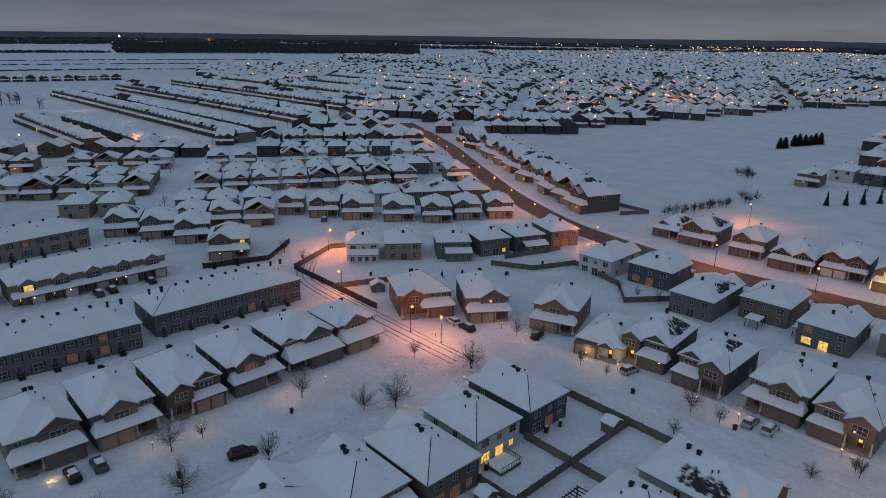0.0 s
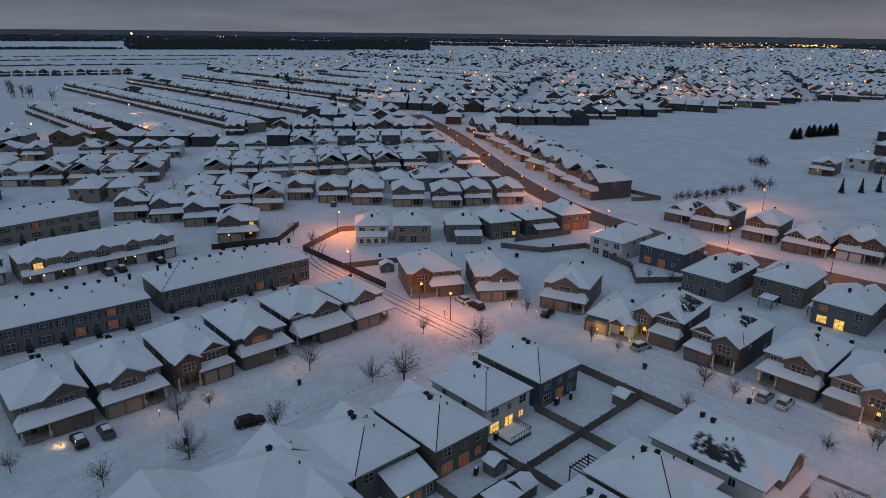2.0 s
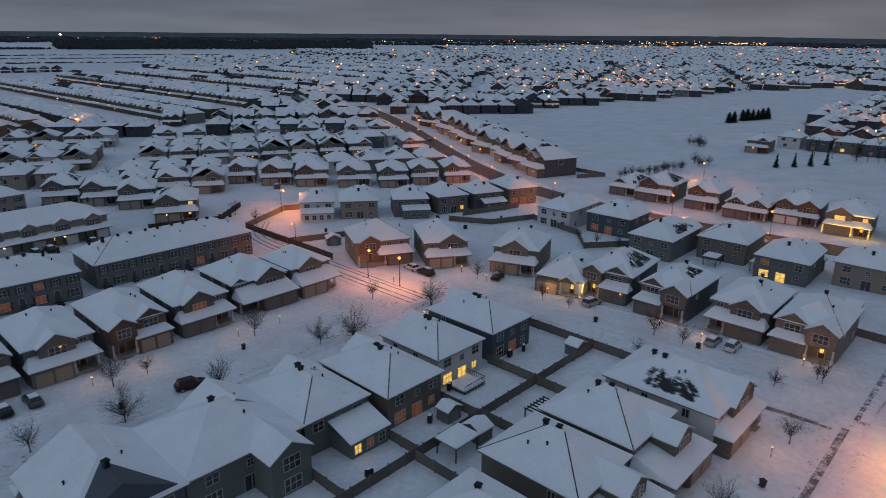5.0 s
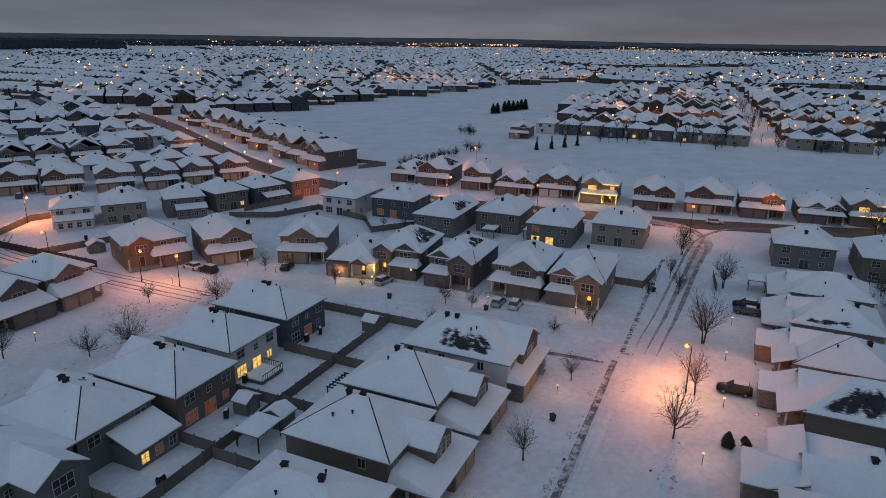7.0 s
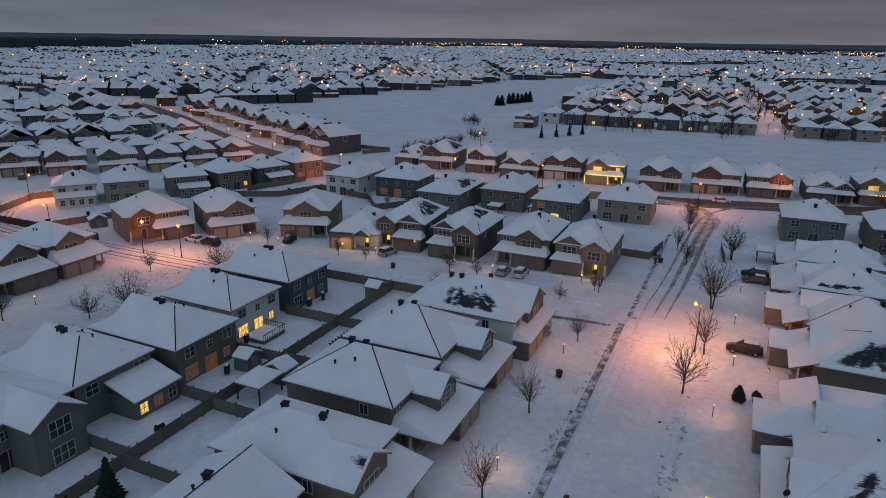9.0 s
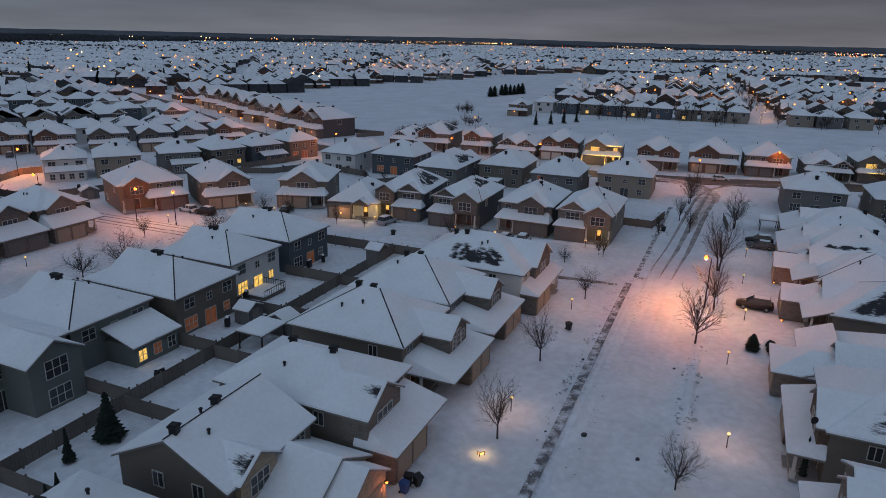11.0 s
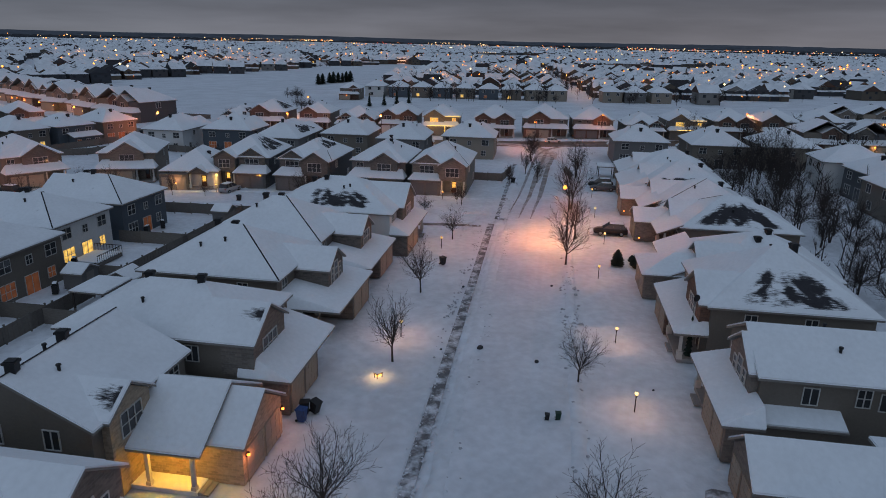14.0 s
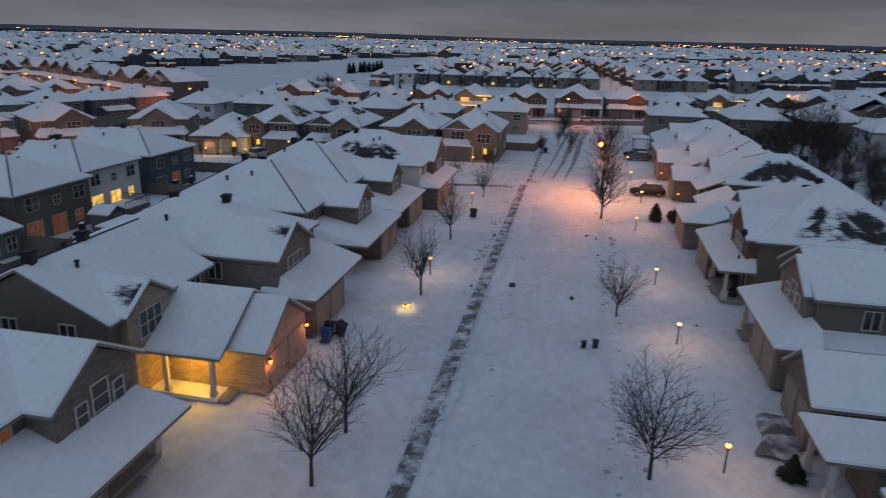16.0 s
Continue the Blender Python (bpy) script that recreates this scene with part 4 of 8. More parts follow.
lot(52.8, 114.6, 43, 9.8, "grey house with a dark thawed roof and lit garage lamps", g=2.4, garage=(0.42, 1.0), gables=((0.2, 0.4, 1.4), (0.68, 0.5, 0.2)), siding="dark", brick="grey", paint=1, seed=44, D=14, thaw=("r", 0.02, 0.9, 0.1, 0.9, 0.85),
    low=(0.42, 1.0), lit_porch=True, slope=0.6, vents=((0.0, 0.6),))
lot(59.6, 104.8, 38, 9.6, "grey brick house with bay window over the garage", g=2.4, garage=(0.0, 0.55), gables=((0.74, 0.5, 1.6), (0.26, 0.5, 0.2)), siding="dark", brick="grey", paint=1, seed=45, D=14, low=(0.0, 0.5), caps=((1, 5),),
    thaw=("r", 0.3, 0.9, 0.05, 0.6, 0.62), vents=((0.0, 0.62),))
lot(68.8, 95.2, 38, 9.8, "grey house with an arched window gable", garage=(0.35, 1.0), gables=((0.62, 0.5, 0.9),), siding="grey", brick="grey", paint=1, seed=46, D=14, vents=((0.02, 0.68), (0.08, 0.5)))
lot(75.4, 86.2, 38, 9.8, "grey brick house with a tall lit entry", g=2.0, garage=(0.0, 0.55), gables=((0.76, 0.46, 1.8), (0.28, 0.5, 0.3)), siding="green", brick="tan", paint=1, seed=47, D=14, low=(0.0, 0.52), caps=((1, 5),), vents=((0.0, 0.66),), lit_porch=True)

# ---- houses backing on to the yards beyond ----
for cx, cy, ang, w, label, col, opt in (
        (-3.2, 194.0, -90, 9.2, "pale house with a low rear wing", "pale", dict(rear=(0.05, 0.92, 2.6), D=10)),
        (8.4, 195.6, -90, 10.2, "beige house with plain rear wall", "beige", dict(D=12)),
        (23.0, 194.4, -90, 9.6, "grey house with a low rear wing", "grey", dict(rear=(0.0, 0.75, 2.6), D=10.5)),
        (31.5, 197.6, -74, 9.4, "taupe house with a lit yellow rear window", "taupe", dict(D=12, lit=("r5",))),
        (43.0, 199.0, -74, 9.4, "slate house with a low rear wing", "slate", dict(rear=(0.0, 0.75, 2.6), D=10.5, dim=("w0",))),
        (54.5, 205.0, -74, 9.6, "taupe house with dim yellow patio door", "taupe", dict(D=12, dim=("r4", "r3")))):
    lot(cx, cy, ang, w, label, siding=col, brick="grey", seed=int(50 + cx), seen="rear", **opt)
for xl, xr, yr, yf, label, col, opt in (
        (86.0, 96.0, -150.5, -167.5, "pale two-storey house with gabled end", "pale", {}),
        (70.8, 83.0, -154.5, -168.0, "grey house with warm lit lower windows", "slate", dict(dim=("r3", "r4"))),
        (55.0, 65.4, -143.5, -163.0, "grey house with a snowy gazebo behind", "grey", dict(thaw=("l", 0.1, 0.8, 0.3, 0.9, 0.5))),
        (41.6, 52.6, -153.0, -168.6, "taupe house with dark hip line", "taupe", dict(caps=((2, 5),))),
        (27.4, 38.0, -147.7, -163.4, "grey house with bright lit rear windows", "grey", dict(lit=("r3", "r4"), dim=("r0",))),
        (12.0, 24.0, -154.5, -168.0, "beige house with small roof vents", "beige", {}),
        (-27.0, -15.2, -155.0, -168.5, "grey house beside the junction", "grey", {}),
        (-43.0, -31.5, -152.0, -168.5, "grey house behind bare trees", "taupe", {}),
        (-58.0, -46.5, -152.0, -168.5, "beige house behind bare trees", "beige", {})):
    house(-141, xl, xr, yf, label, g=2.4, D=(yr - yf) - 2.4, siding=col, brick="red", seed=int(200 + xl), seen="rear", **opt)
for xl, xr, yf, label, br, opt in (
        (-89.0, -80.2, 203.0, "low brown brick house across the road", "red", dict(eave=3.6, thaw=("r", 0.1, 0.9, 0.1, 0.8, 0.6))),
        (-79.2, -68.2, 201.0, "brown brick house with a dark roof face", "red", dict(thaw=("r", 0.1, 0.95, 0.05, 0.9, 0.85))),
        (-63.4, -54.0, 200.6, "brown house with a double garage", "red", {}),
        (-51.2, -39.6, 197.6, "twin-gabled brown brick house", "red", dict(gables=((0.25, 0.45, 0.5), (0.75, 0.45, 0.9)), eave=4.2)),
        (-38.4, -27.2, 200.8, "twin-gabled brick house with white garage doors", "red", dict(gables=((0.2, 0.4, 0.5), (0.75, 0.45, 0.9)), paint=2)),
        (-25.0, -14.4, 197.6, "brick house strung with bright yellow lights", "tan", dict(lit=("g", "u"), lit_porch=True)),
        (-9.6, 1.8, 195.6, "twin-gabled brick house under snow", "red", dict(gables=((0.2, 0.4, 0.5), (0.75, 0.45, 0.9)))),
        (4.6, 17.4, 197.8, "wide brick house with a broad gable", "red", dict(gables=((0.35, 0.5, 0.5),), paint=0)),
        (19.2, 30.6, 198.0, "brick house lit amber by a street lamp", "red", dict(gables=((0.7, 0.42, 0.7),))),
        (34.0, 44.8, 197.0, "low brick house with two gables", "red", dict(gables=((0.4, 0.4, 0.3), (0.8, 0.4, 0.9)), eave=4.2)),
        (46.6, 57.0, 199.0, "brick house with yellow lit windows", "tan", dict(lit=("g", "u"), lit_porch=True)),
        (60.0, 71.0, 200.0, "brick house with two snowy gables", "red", dict(gables=((0.3, 0.4, 0.5), (0.75, 0.4, 0.8)))),
        (74.0, 85.0, 202.0, "brick house beyond bare trees", "red", {}),
        (88.0, 99.0, 204.0, "tan brick house beyond bare trees", "tan", {})):
    opt = dict(dict(D=13, g=2.4, siding="taupe", paint=1), **opt)
    house(42, xl, xr, yf, label, brick=br, seed=int(300 + xl), seen="front", **opt)
for xl, xr, yf, label, col in ((-33.6, -25.0, 233.0, "beige house with a white garage", "beige"), (-22.4, -12.4, 228.6, "brown house with front porch", "taupe"),
                               (-10.6, 0.0, 225.2, "brown brick house with round-topped windows", "taupe"), (3.4, 14.2, 222.3, "grey gabled house with porch roof", "grey"),
                               (17.0, 26.8, 219.8, "grey house with a string of white lights", "slate"), (28.4, 37.6, 222.8, "grey house under a hip roof", "grey"),
                               (40.2, 49.4, 224.0, "brick house washed by amber lamps", "taupe")):
    house(90, xl, xr, yf, label, siding=col, brick="red" if col == "taupe" else "grey", D=11.5, g=2.2, seed=int(400 + xl), gables=((0.3, 0.5, 0.5),), garage=(0.0, 0.6), seen="front")

lot(-41.4, 185.5, 98, 11.0, "grey corner house with a glowing porch and dark fence", siding="grey", brick="grey", seed=81, D=13, lit=("u",), lit_porch=True, thaw=("l", 0.2, 0.9, 0.1, 0.8, 0.6), caps=((0, 4),))
lot(-55.5, 201.5, 100, 10.0, "slate house beside a snowy yard", siding="slate", brick="grey", seed=82, D=12)
lot(-67.0, 206.5, 100, 10.0, "grey house beside a snowy yard", siding="grey", brick="grey", seed=83, D=12)
lot(-79.0, 209.5, 100, 10.0, "dark-roofed house beside a snowy yard", siding="dark", brick="grey", seed=84, D=12, thaw=("r", 0.1, 0.9, 0.1, 0.9, 0.7))
lot(138.5, 25.0, 132, 11.0, "dark house behind bare trees", siding="dark", brick="red", seed=85, D=12, dim=("ls",))
lot(147.0, 12.5, 132, 11.0, "grey house behind bare trees", siding="grey", brick="red", seed=86, D=12)


# ---- townhouse blocks ----
def townhouse(ang, xl, xr, yf, depth, label, units, col, front_side=True, lit=(), dim=(), seed=0):
    """A row of joined homes under one long roof; yf is its street front."""
    X, Y = frame_of(ang)
    W = xr - xl
    h = W / 2
    base = new("townhouse_block")
    base.matrix_basis = Matrix.Translation(X * (xl + xr) / 2 + Y * yf) @ Matrix.Rotation(radians(ang - 90), 4, "Z")
    tagged(base, label=label, category="townhouses", group="townhouse blocks")
    roofs = Roofs()
    walls = bmesh.new()
    box(walls, -h, h, 0, depth, 0, 5.6)
    roofs.add(-h, h, 0, depth, 5.6, 0.5, "x", "hip", "hip", caps=((1, 4),))
    uw = W / units
    top = 5.5 + (depth / 2 + 0.4) * 0.5
    for k in range(units):
        c = -h + (k + 0.5) * uw
        if front_side:
            peak = bmesh.new()
            gable_wall(peak, c - 1.9, c + 1.9, -0.6, 0.3, 0, 5.3, 0.6)
            part("gable_wall", peak, SIDING[col], base)
            roofs.add(c - 1.9, c + 1.9, -0.6, 3.4, 5.3, 0.6, "y", "gable", "flush", 0.3)
            roofs.lean(c - uw / 2 + 0.2, c + uw / 2 - 0.2, -2.0, 0, 2.7, 0.4, 0.3, 0.3)
            gb = bmesh.new()
            box(gb, c - 0.2, c + uw / 2 - 0.5, -1.8, 0, 0, 2.7)
            part("garage_wing", gb, BRICK["grey"], base)
            garage_door(base, c + uw / 4 - 0.35, -1.81, 2.5, 2)
            window(base, c, -0.61, 3.5, 2.0, 1.4, "f", "lit" if "f%d" % k in lit else "", (3, 2), True)
            front_door(base, c - uw / 4, -0.02, 0.3, "f", "lit" if "d%d" % k in lit else "")
        for q, zz, ww, hh in ((-0.27, 3.55, 1.5, 1.25), (0.24, 3.55, 0.9, 1.25), (-0.27, 0.75, 1.7, 1.5)):
            tag = "%d%s" % (k, "a" if zz > 3 and q < 0 else "b" if zz > 3 else "c")
            window(base, c + q * uw, depth + 0.01, zz, ww, hh, "b", "lit" if tag in lit else "dim" if tag in dim else "", (2, 2), zz > 3 or ww > 1.6)
        window(base, c + 0.24 * uw, depth + 0.01, 0.5, 1.0, 2.05, "b", "dim" if "%dd" % k in dim else "", (1, 1))
        st = bmesh.new()
        sx = c + 0.24 * uw
        box(st, sx - 0.6, sx + 0.6, depth, depth + 0.9, 0.36, 0.46)
        for i in range(4):
            box(st, sx - 0.55, sx + 0.55, depth + 0.9 + i * 0.28, depth + 1.2 + i * 0.28, 0.26 - i * 0.08, 0.32 - i * 0.08)
        for s in (-0.58, 0.54):
            box(st, sx + s, sx + s + 0.05, depth + 0.05, depth + 0.1, 0.4, 1.4)
            box(st, sx + s, sx + s + 0.05, depth + 1.9, depth + 1.95, 0.0, 1.0)
            tube(st, (sx + s + 0.025, depth + 0.1, 1.4), (sx + s + 0.025, depth + 1.95, 1.0), 0.03, 0.03, 4)
        part("back_steps", st, BLACK, base)
        for vx in (-0.2, 0.25):
            roof_vent(base, c + vx * uw, depth * 0.53, top - 0.15, 0.5 if vx < 0 else 0.4)
        vent_pipe(base, c + 0.1 * uw, depth * 0.7, top - depth * 0.1)
    part("wall", walls, SIDING[col], base)
    for face, sx in (("l", -h - 0.01), ("r", h + 0.01)):
        window(base, sx, depth * 0.6, 3.6, 0.9, 1.2, face)
    roofs.finish(base)
    return base


def town_at(ax, ay, bx, by, depth, label, units, col, rear=True, **opt):
    """A block by the two ends of the wall that faces the viewer: its rear wall, or its front."""
    a, b = Vector((ax, ay, 0)), Vector((bx, by, 0))
    along = math.degrees(math.atan2(by - ay, bx - ax))
    ang = along - 90 if rear else along + 90
    X, Y = frame_of(ang)
    xs = sorted((a.dot(X), b.dot(X)))
    yw = (a.dot(Y) + b.dot(Y)) / 2
    return townhouse(ang, xs[0], xs[1], yw - depth if rear else yw, depth, label, units, col, not rear, **opt)


town_at(-46.4, 134.0, -18.2, 154.4, 13.0, "long grey townhouse block seen from behind", 6, "grey", seed=1, dim=("2c",))
town_at(-88.0, 105.4, -48.4, 131.2, 13.0, "long grey townhouse block with two orange lit windows", 8, "grey", seed=2, dim=("1a", "2c", "1c"), lit=())
town_at(-84.6, 153.5, -56.0, 175.5, 12.0, "beige townhouse block with lit garages", 5, "beige", False, seed=3, lit=("f0", "d0", "d1", "d3"))
town_at(-119.6, 170.0, -85.4, 201.7, 12.0, "grey townhouse block with snow roof", 6, "beige", True, seed=4, dim=("2a",))
town_at(-118.0, 136.0, -90.6, 157.6, 12.0, "grey townhouse block beside the street", 5, "grey", False, seed=5)

# ---- the suburb beyond: houses of their own near by, joined ones far off ----
FIELDS = (
    ((93, 243), (88, 300), (81, 364), (72, 398), (150, 440), (230, 480), (372, 572), (478, 596), (462, 498), (330, 400), (240, 315), (186, 268), (140, 240), (118, 230)),
    ((132, 214), (168, 229), (196, 222), (216, 226), (300, 154), (380, 96), (470, 20), (420, -10), (300, 70), (200, 148), (160, 188)),
)


def inside(p, poly):
    x, y, hit = p[0], p[1], False
    for (ax, ay), (bx, by) in zip(poly, poly[1:] + poly[:1]):
        if (ay > y) != (by > y) and x < (bx - ax) * (y - ay) / (by - ay) + ax:
            hit = not hit
    return hit


def road_gap(p, line=COLLECTOR):
    best = 1e9
    for a, b in zip(line, line[1:]):
        ab, ap = Vector((b[0] - a[0], b[1] - a[1])), Vector((p[0] - a[0], p[1] - a[1]))
        t = max(0.0, min(1.0, ap.dot(ab) / ab.length_squared))
        best = min(best, (ap - ab * t).length)
    return best


BUILT = [tuple((o.matrix_basis @ Vector((0, 8, 0))).xy) for o in scene.objects if o.name.startswith("house") and o.parent is None]
for o in [o for o in scene.objects if o.name.startswith("townhouse_block")]:
    BUILT += [tuple((o.matrix_basis @ Vector((q, 6, 0))).xy) for q in range(-24, 25, 6)]
KEEP_CLEAR = (((-140, 40), (-140, 138), (-60, 186), (-20, 172), (-24, 200), (-30, 216), (60, 216), (100, 190), (205, 92), (160, 20), (60, -20), (-60, 20)),)


def free(p, gap):
    if any(inside(p, f) for f in FIELDS) or any(inside(p, f) for f in KEEP_CLEAR) or road_gap(p) < 12.5:
        return False
    return all((p[0] - b[0]) ** 2 + (p[1] - b[1]) ** 2 > gap * gap for b in BUILT)


def plain_window(bm_dummy=None):
    def build(bm):
        lattice(bm, [-0.78, -0.7, -0.03, 0.03, 0.7, 0.78], [-0.08, 0, 1.3, 1.38], -0.06, 0.03)
        box(bm, -0.7, 0.7, -0.02, 0.01, 0, 1.3, 1)
    return build


def mid_house(label, W, D, col, br, garage_left, gable_at, lit, eave=5.3, slope=0.55, ridge="hip", bare=0):
    """A house of the middle distance, at the origin with its garage front on y = 0."""
    base = new("house")
    tagged(base, label=label, category="house", group="houses of the suburb")
    h = W / 2
    roofs = Roofs()
    walls, front = bmesh.new(), bmesh.new()
    box(walls, -h, h, 2.2, 2.2 + D, 0, eave)
    roofs.add(-h, h, 2.2, 2.2 + D, eave, slope, "y" if D > W else "x", ridge, "hip")
    if bare:
        zr = eave + 0.03 + (h + 0.4) * slope
        on = lambda a, d: (bare * (h + 0.3) * d, 2.2 + a * D, zr - (h + 0.3) * d * slope + 0.02)
        roofs.thaw((on(0.15, 0.95), on(0.9, 0.95), on(0.75, 0.2), on(0.35, 0.2)), W, 0.95)
    s = -1 if garage_left else 1
    a, b = sorted((s * h, s * h - s * W * 0.6))
    box(front, a, b, 0, 2.25, 0, 2.75)
    roofs.lean(-h, h, 0, 2.2, 2.7, 0.42, 0.8, 0.8)
    c = gable_at * h
    peak = bmesh.new()
    gable_wall(peak, c - 2.3, c + 2.3, 1.9, 3.4, 0, eave, 0.62)
    part("gable_wall", peak, BRICK[br], base)
    roofs.add(c - 2.3, c + 2.3, 1.9, 6.5, eave, 0.62, "y", "gable", "flush", 0.35)
    part("wall", walls, SIDING[col], base)
    part("front_wall", front, BRICK[br], base)
    roofs.finish(base)
    garage_door(base, (a + b) / 2, -0.012, 4.9, 2 if col == "pale" else 0)
    for k, (wx, wy, wz, face) in enumerate(((c, 1.88, 3.5, "f"), (-s * h * 0.6, 2.18, 0.8, "f"), (-h * 0.5, 2.21 + D, 3.4, "b"), (h * 0.5, 2.21 + D, 3.4, "b"), (h * 0.3, 2.21 + D, 0.8, "b"), (-h - 0.01, 2.2 + D * 0.5, 3.5, "l"), (h + 0.01, 2.2 + D * 0.5, 3.5, "r"))):
        kind = lit if k in (1, 4) else ""
        me = mesh_of(("plain_window", kind), plain_window(), [TRIM, GLASSES[kind]])
        shared("window", me, base, pose(wx, wy, wz, 0, 0, TURN[face]))
    roof_vent(base, 0.1, 2.2 + D * 0.62, eave + h * slope - 0.1)
    return base


KINDS = [("beige house under smooth snow", 9.4, 11.5, "beige", "tan", True, 0.35, ""),
         ("grey house under smooth snow", 9.8, 12.5, "grey", "grey", False, -0.4, ""),
         ("brown brick house under snow", 9.2, 11.0, "taupe", "red", True, 0.45, "lit"),
         ("dark grey house under snow", 10.2, 11.5, "dark", "grey", False, -0.35, ""),
         ("pale house under smooth snow", 9.6, 12.0, "pale", "tan", True, -0.4, ""),
         ("slate house with a dim window", 9.4, 11.5, "slate", "grey", False, 0.4, "dim"),
         ("taupe house under smooth snow", 10.4, 12.0, "taupe", "red", False, 0.3, "")]
PROTOS = []
spots, far_spots = [], []


def fill(poly, ang, pitch=11.8, period=60.0, back=10.0, jitter=0.6, miss=0.05):
    """Rows of lots, back to back, over a piece of the plan."""
    X, Y = frame_of(ang)
    us = [p[0] * X.x + p[1] * X.y for p in poly]
    vs = [p[0] * Y.x + p[1] * Y.y for p in poly]
    v = min(vs)
    while v < max(vs):
        for off, flip in ((0.0, False), (28 + back, True)):
            u = min(us) + rnd.uniform(0, 6)
            bend = rnd.uniform(-4, 4)
            count = 0
            while u < max(us):
                count += 1
                if count % 11 == 0:
                    u += 14
                w = v + off + bend * math.sin(u * 0.02)
                p = X * u + Y * w
                q = (p.x + rnd.uniform(-jitter, jitter), p.y + rnd.uniform(-jitter, jitter))
                az = math.degrees(math.atan2(q[0], q[1]))
                if inside(q, poly) and -37 < az < 86 and rnd.random() > miss:
                    c = (q[0] + (-Y.x if flip else Y.x) * 8, q[1] + (-Y.y if flip else Y.y) * 8)
                    gap = 10.6
                    if free(c, gap) and free(q, 6.0):
                        d = math.hypot(*q)
                        (spots if d < MID_REACH else far_spots).append((q[0], q[1], ang + (180 if flip else 0), d))
                        if d < 700:
                            BUILT.append(c)
                u += pitch * (1 if d_scale < 1.01 else d_scale)
        v += period


MID_REACH = 400
d_scale = 1.0
# the row whose yards back on to those of the near street
BX2, BY2 = frame_of(127.5)
for k in range(9):
    p = BX2 * (34 + k * 13.2 + 1.5 * math.sin(k * 2.1)) + BY2 * (-63.5 + 1.6 * math.sin(k * 3.3))
    spots.append((p.x, p.y, 127.5 + 4 * math.sin(k * 1.3), p.length * 0.4))
# the row facing the collector, and its corner house
TALL = set()
for k in range(14):
    y = 233 + k * 12.4
    x = 76 - 0.13 * (y - 233)
    spots.append((x - 3 + 1.4 * math.sin(k * 2.7), y + 1.2 * math.sin(k * 4.1), 18 + 9 * math.sin(k * 1.9), math.hypot(x, y)))
    TALL.add(spots[-1][:2])
    BUILT.append((x + 6, y + 2))
fill([(-330, 150), (-330, 330), (-100, 330), (48, 330), (64, 290), (60, 240), (-36, 238), (-36, 218), (-60, 196), (-120, 216), (-160, 150)], 97, 11.6, 53.0, 5.0)
fill([(-330, 330), (-330, 372), (-110, 372), (-40, 415), (36, 440), (50, 350), (52, 330)], 90, 11.6, 53.0, 5.0)
fill([(186, 268), (240, 315), (330, 400), (462, 498), (620, 480), (560, 300), (420, 120), (310, 165), (230, 235)], 42, 11.4, 54.0, 8.0, miss=0.03)
fill([(420, -10), (420, 120), (560, 300), (800, 300), (900, 0), (600, -200)], 50, 11.4, 54.0, 8.0)
fill([(200, 88), (300, 66), (420, -10), (400, -120), (240, -60), (150, 10)], 37.5)
blocks = []
TX, TY = frame_of(38)
# back-to-back rows of townhouses with a street between each pair
for k in range(9):
    for v, flip in ((107 + 72 * k, 0), (143 + 72 * k, 180)):
        u = (-362, -374, -425, -460, -480, -500, -530, -560, -590)[k] - (12 if flip else 0)
        while u > (-520, -720, -780, -800, -800, -800, -800, -800, -800)[k]:
            p = TX * u + TY * v
            if free((p.x, p.y), 12.5):
                blocks.append((p.x, p.y, 38 + flip, math.hypot(p.x, p.y)))
                for q in (-14, 0, 14):
                    BUILT.append((p.x + TX.x * q, p.y + TX.y * q))
            u -= rnd.choice((36.0, 36.0, 39.0, 44.0))
fill([(-60, 440), (-30, 500), (150, 500), (228, 490), (150, 445), (80, 405), (45, 440)], 84, 11.4, 54.0, 8.0)
fill([(-190, 830), (-290, 1230), (-60, 1430), (-60, 830)], 60, 11.4, 54.0, 8.0)
fill([(-28, 500), (-28, 1000), (160, 1000), (230, 492), (150, 500)], 75, 11.4, 54.0, 8.0)
fill([(230, 482), (160, 1000), (700, 1000), (760, 620), (478, 598), (372, 574)], 62, 11.4, 54.0, 8.0)
fill([(478, 598), (760, 620), (900, 360), (620, 480)], 30, 11.4, 54.0, 8.0)
fill([(620, 480), (900, 360), (1400, 500), (1200, 900), (760, 620)], 55, 11.4, 54.0, 8.0)
fill([(560, 300), (900, 0), (1500, 200), (1400, 500), (900, 360)], 20, 11.4, 54.0, 8.0)
rnd_more = random.Random(11)
for x0, y0, size, ang in ((-80, 1000, 430, 70), (350, 1000, 450, 40), (800, 900, 420, 65), (1200, 700, 420, 25), (1500, 300, 420, 70), (1150, 1100, 450, 15),
                          (750, 1320, 430, 80), (330, 1450, 430, 30), (1600, 720, 450, 50), (1600, 1170, 460, 10), (1180, 1540, 440, 60), (760, 1750, 440, 20), (-60, 1430, 380, 55), (2060, 500, 480, 30), (2060, 990, 480, 75),
                          (1650, 1640, 500, 40), (1240, 1990, 480, 80), (820, 2200, 440, 35), (360, 1890, 430, 60), (2550, 700, 550, 20), (2560, 1260, 560, 50), (2160, 1500, 480, 10), (2000, 120, 480, 60), (1500, -140, 460, 35)):
    d_scale = 1.0 if y0 < 1100 else 1.15
    fill([(x0, y0), (x0 + size, y0), (x0 + size, y0 + size), (x0, y0 + size)], ang, 11.4, 52.0, 7.0, miss=0.05)

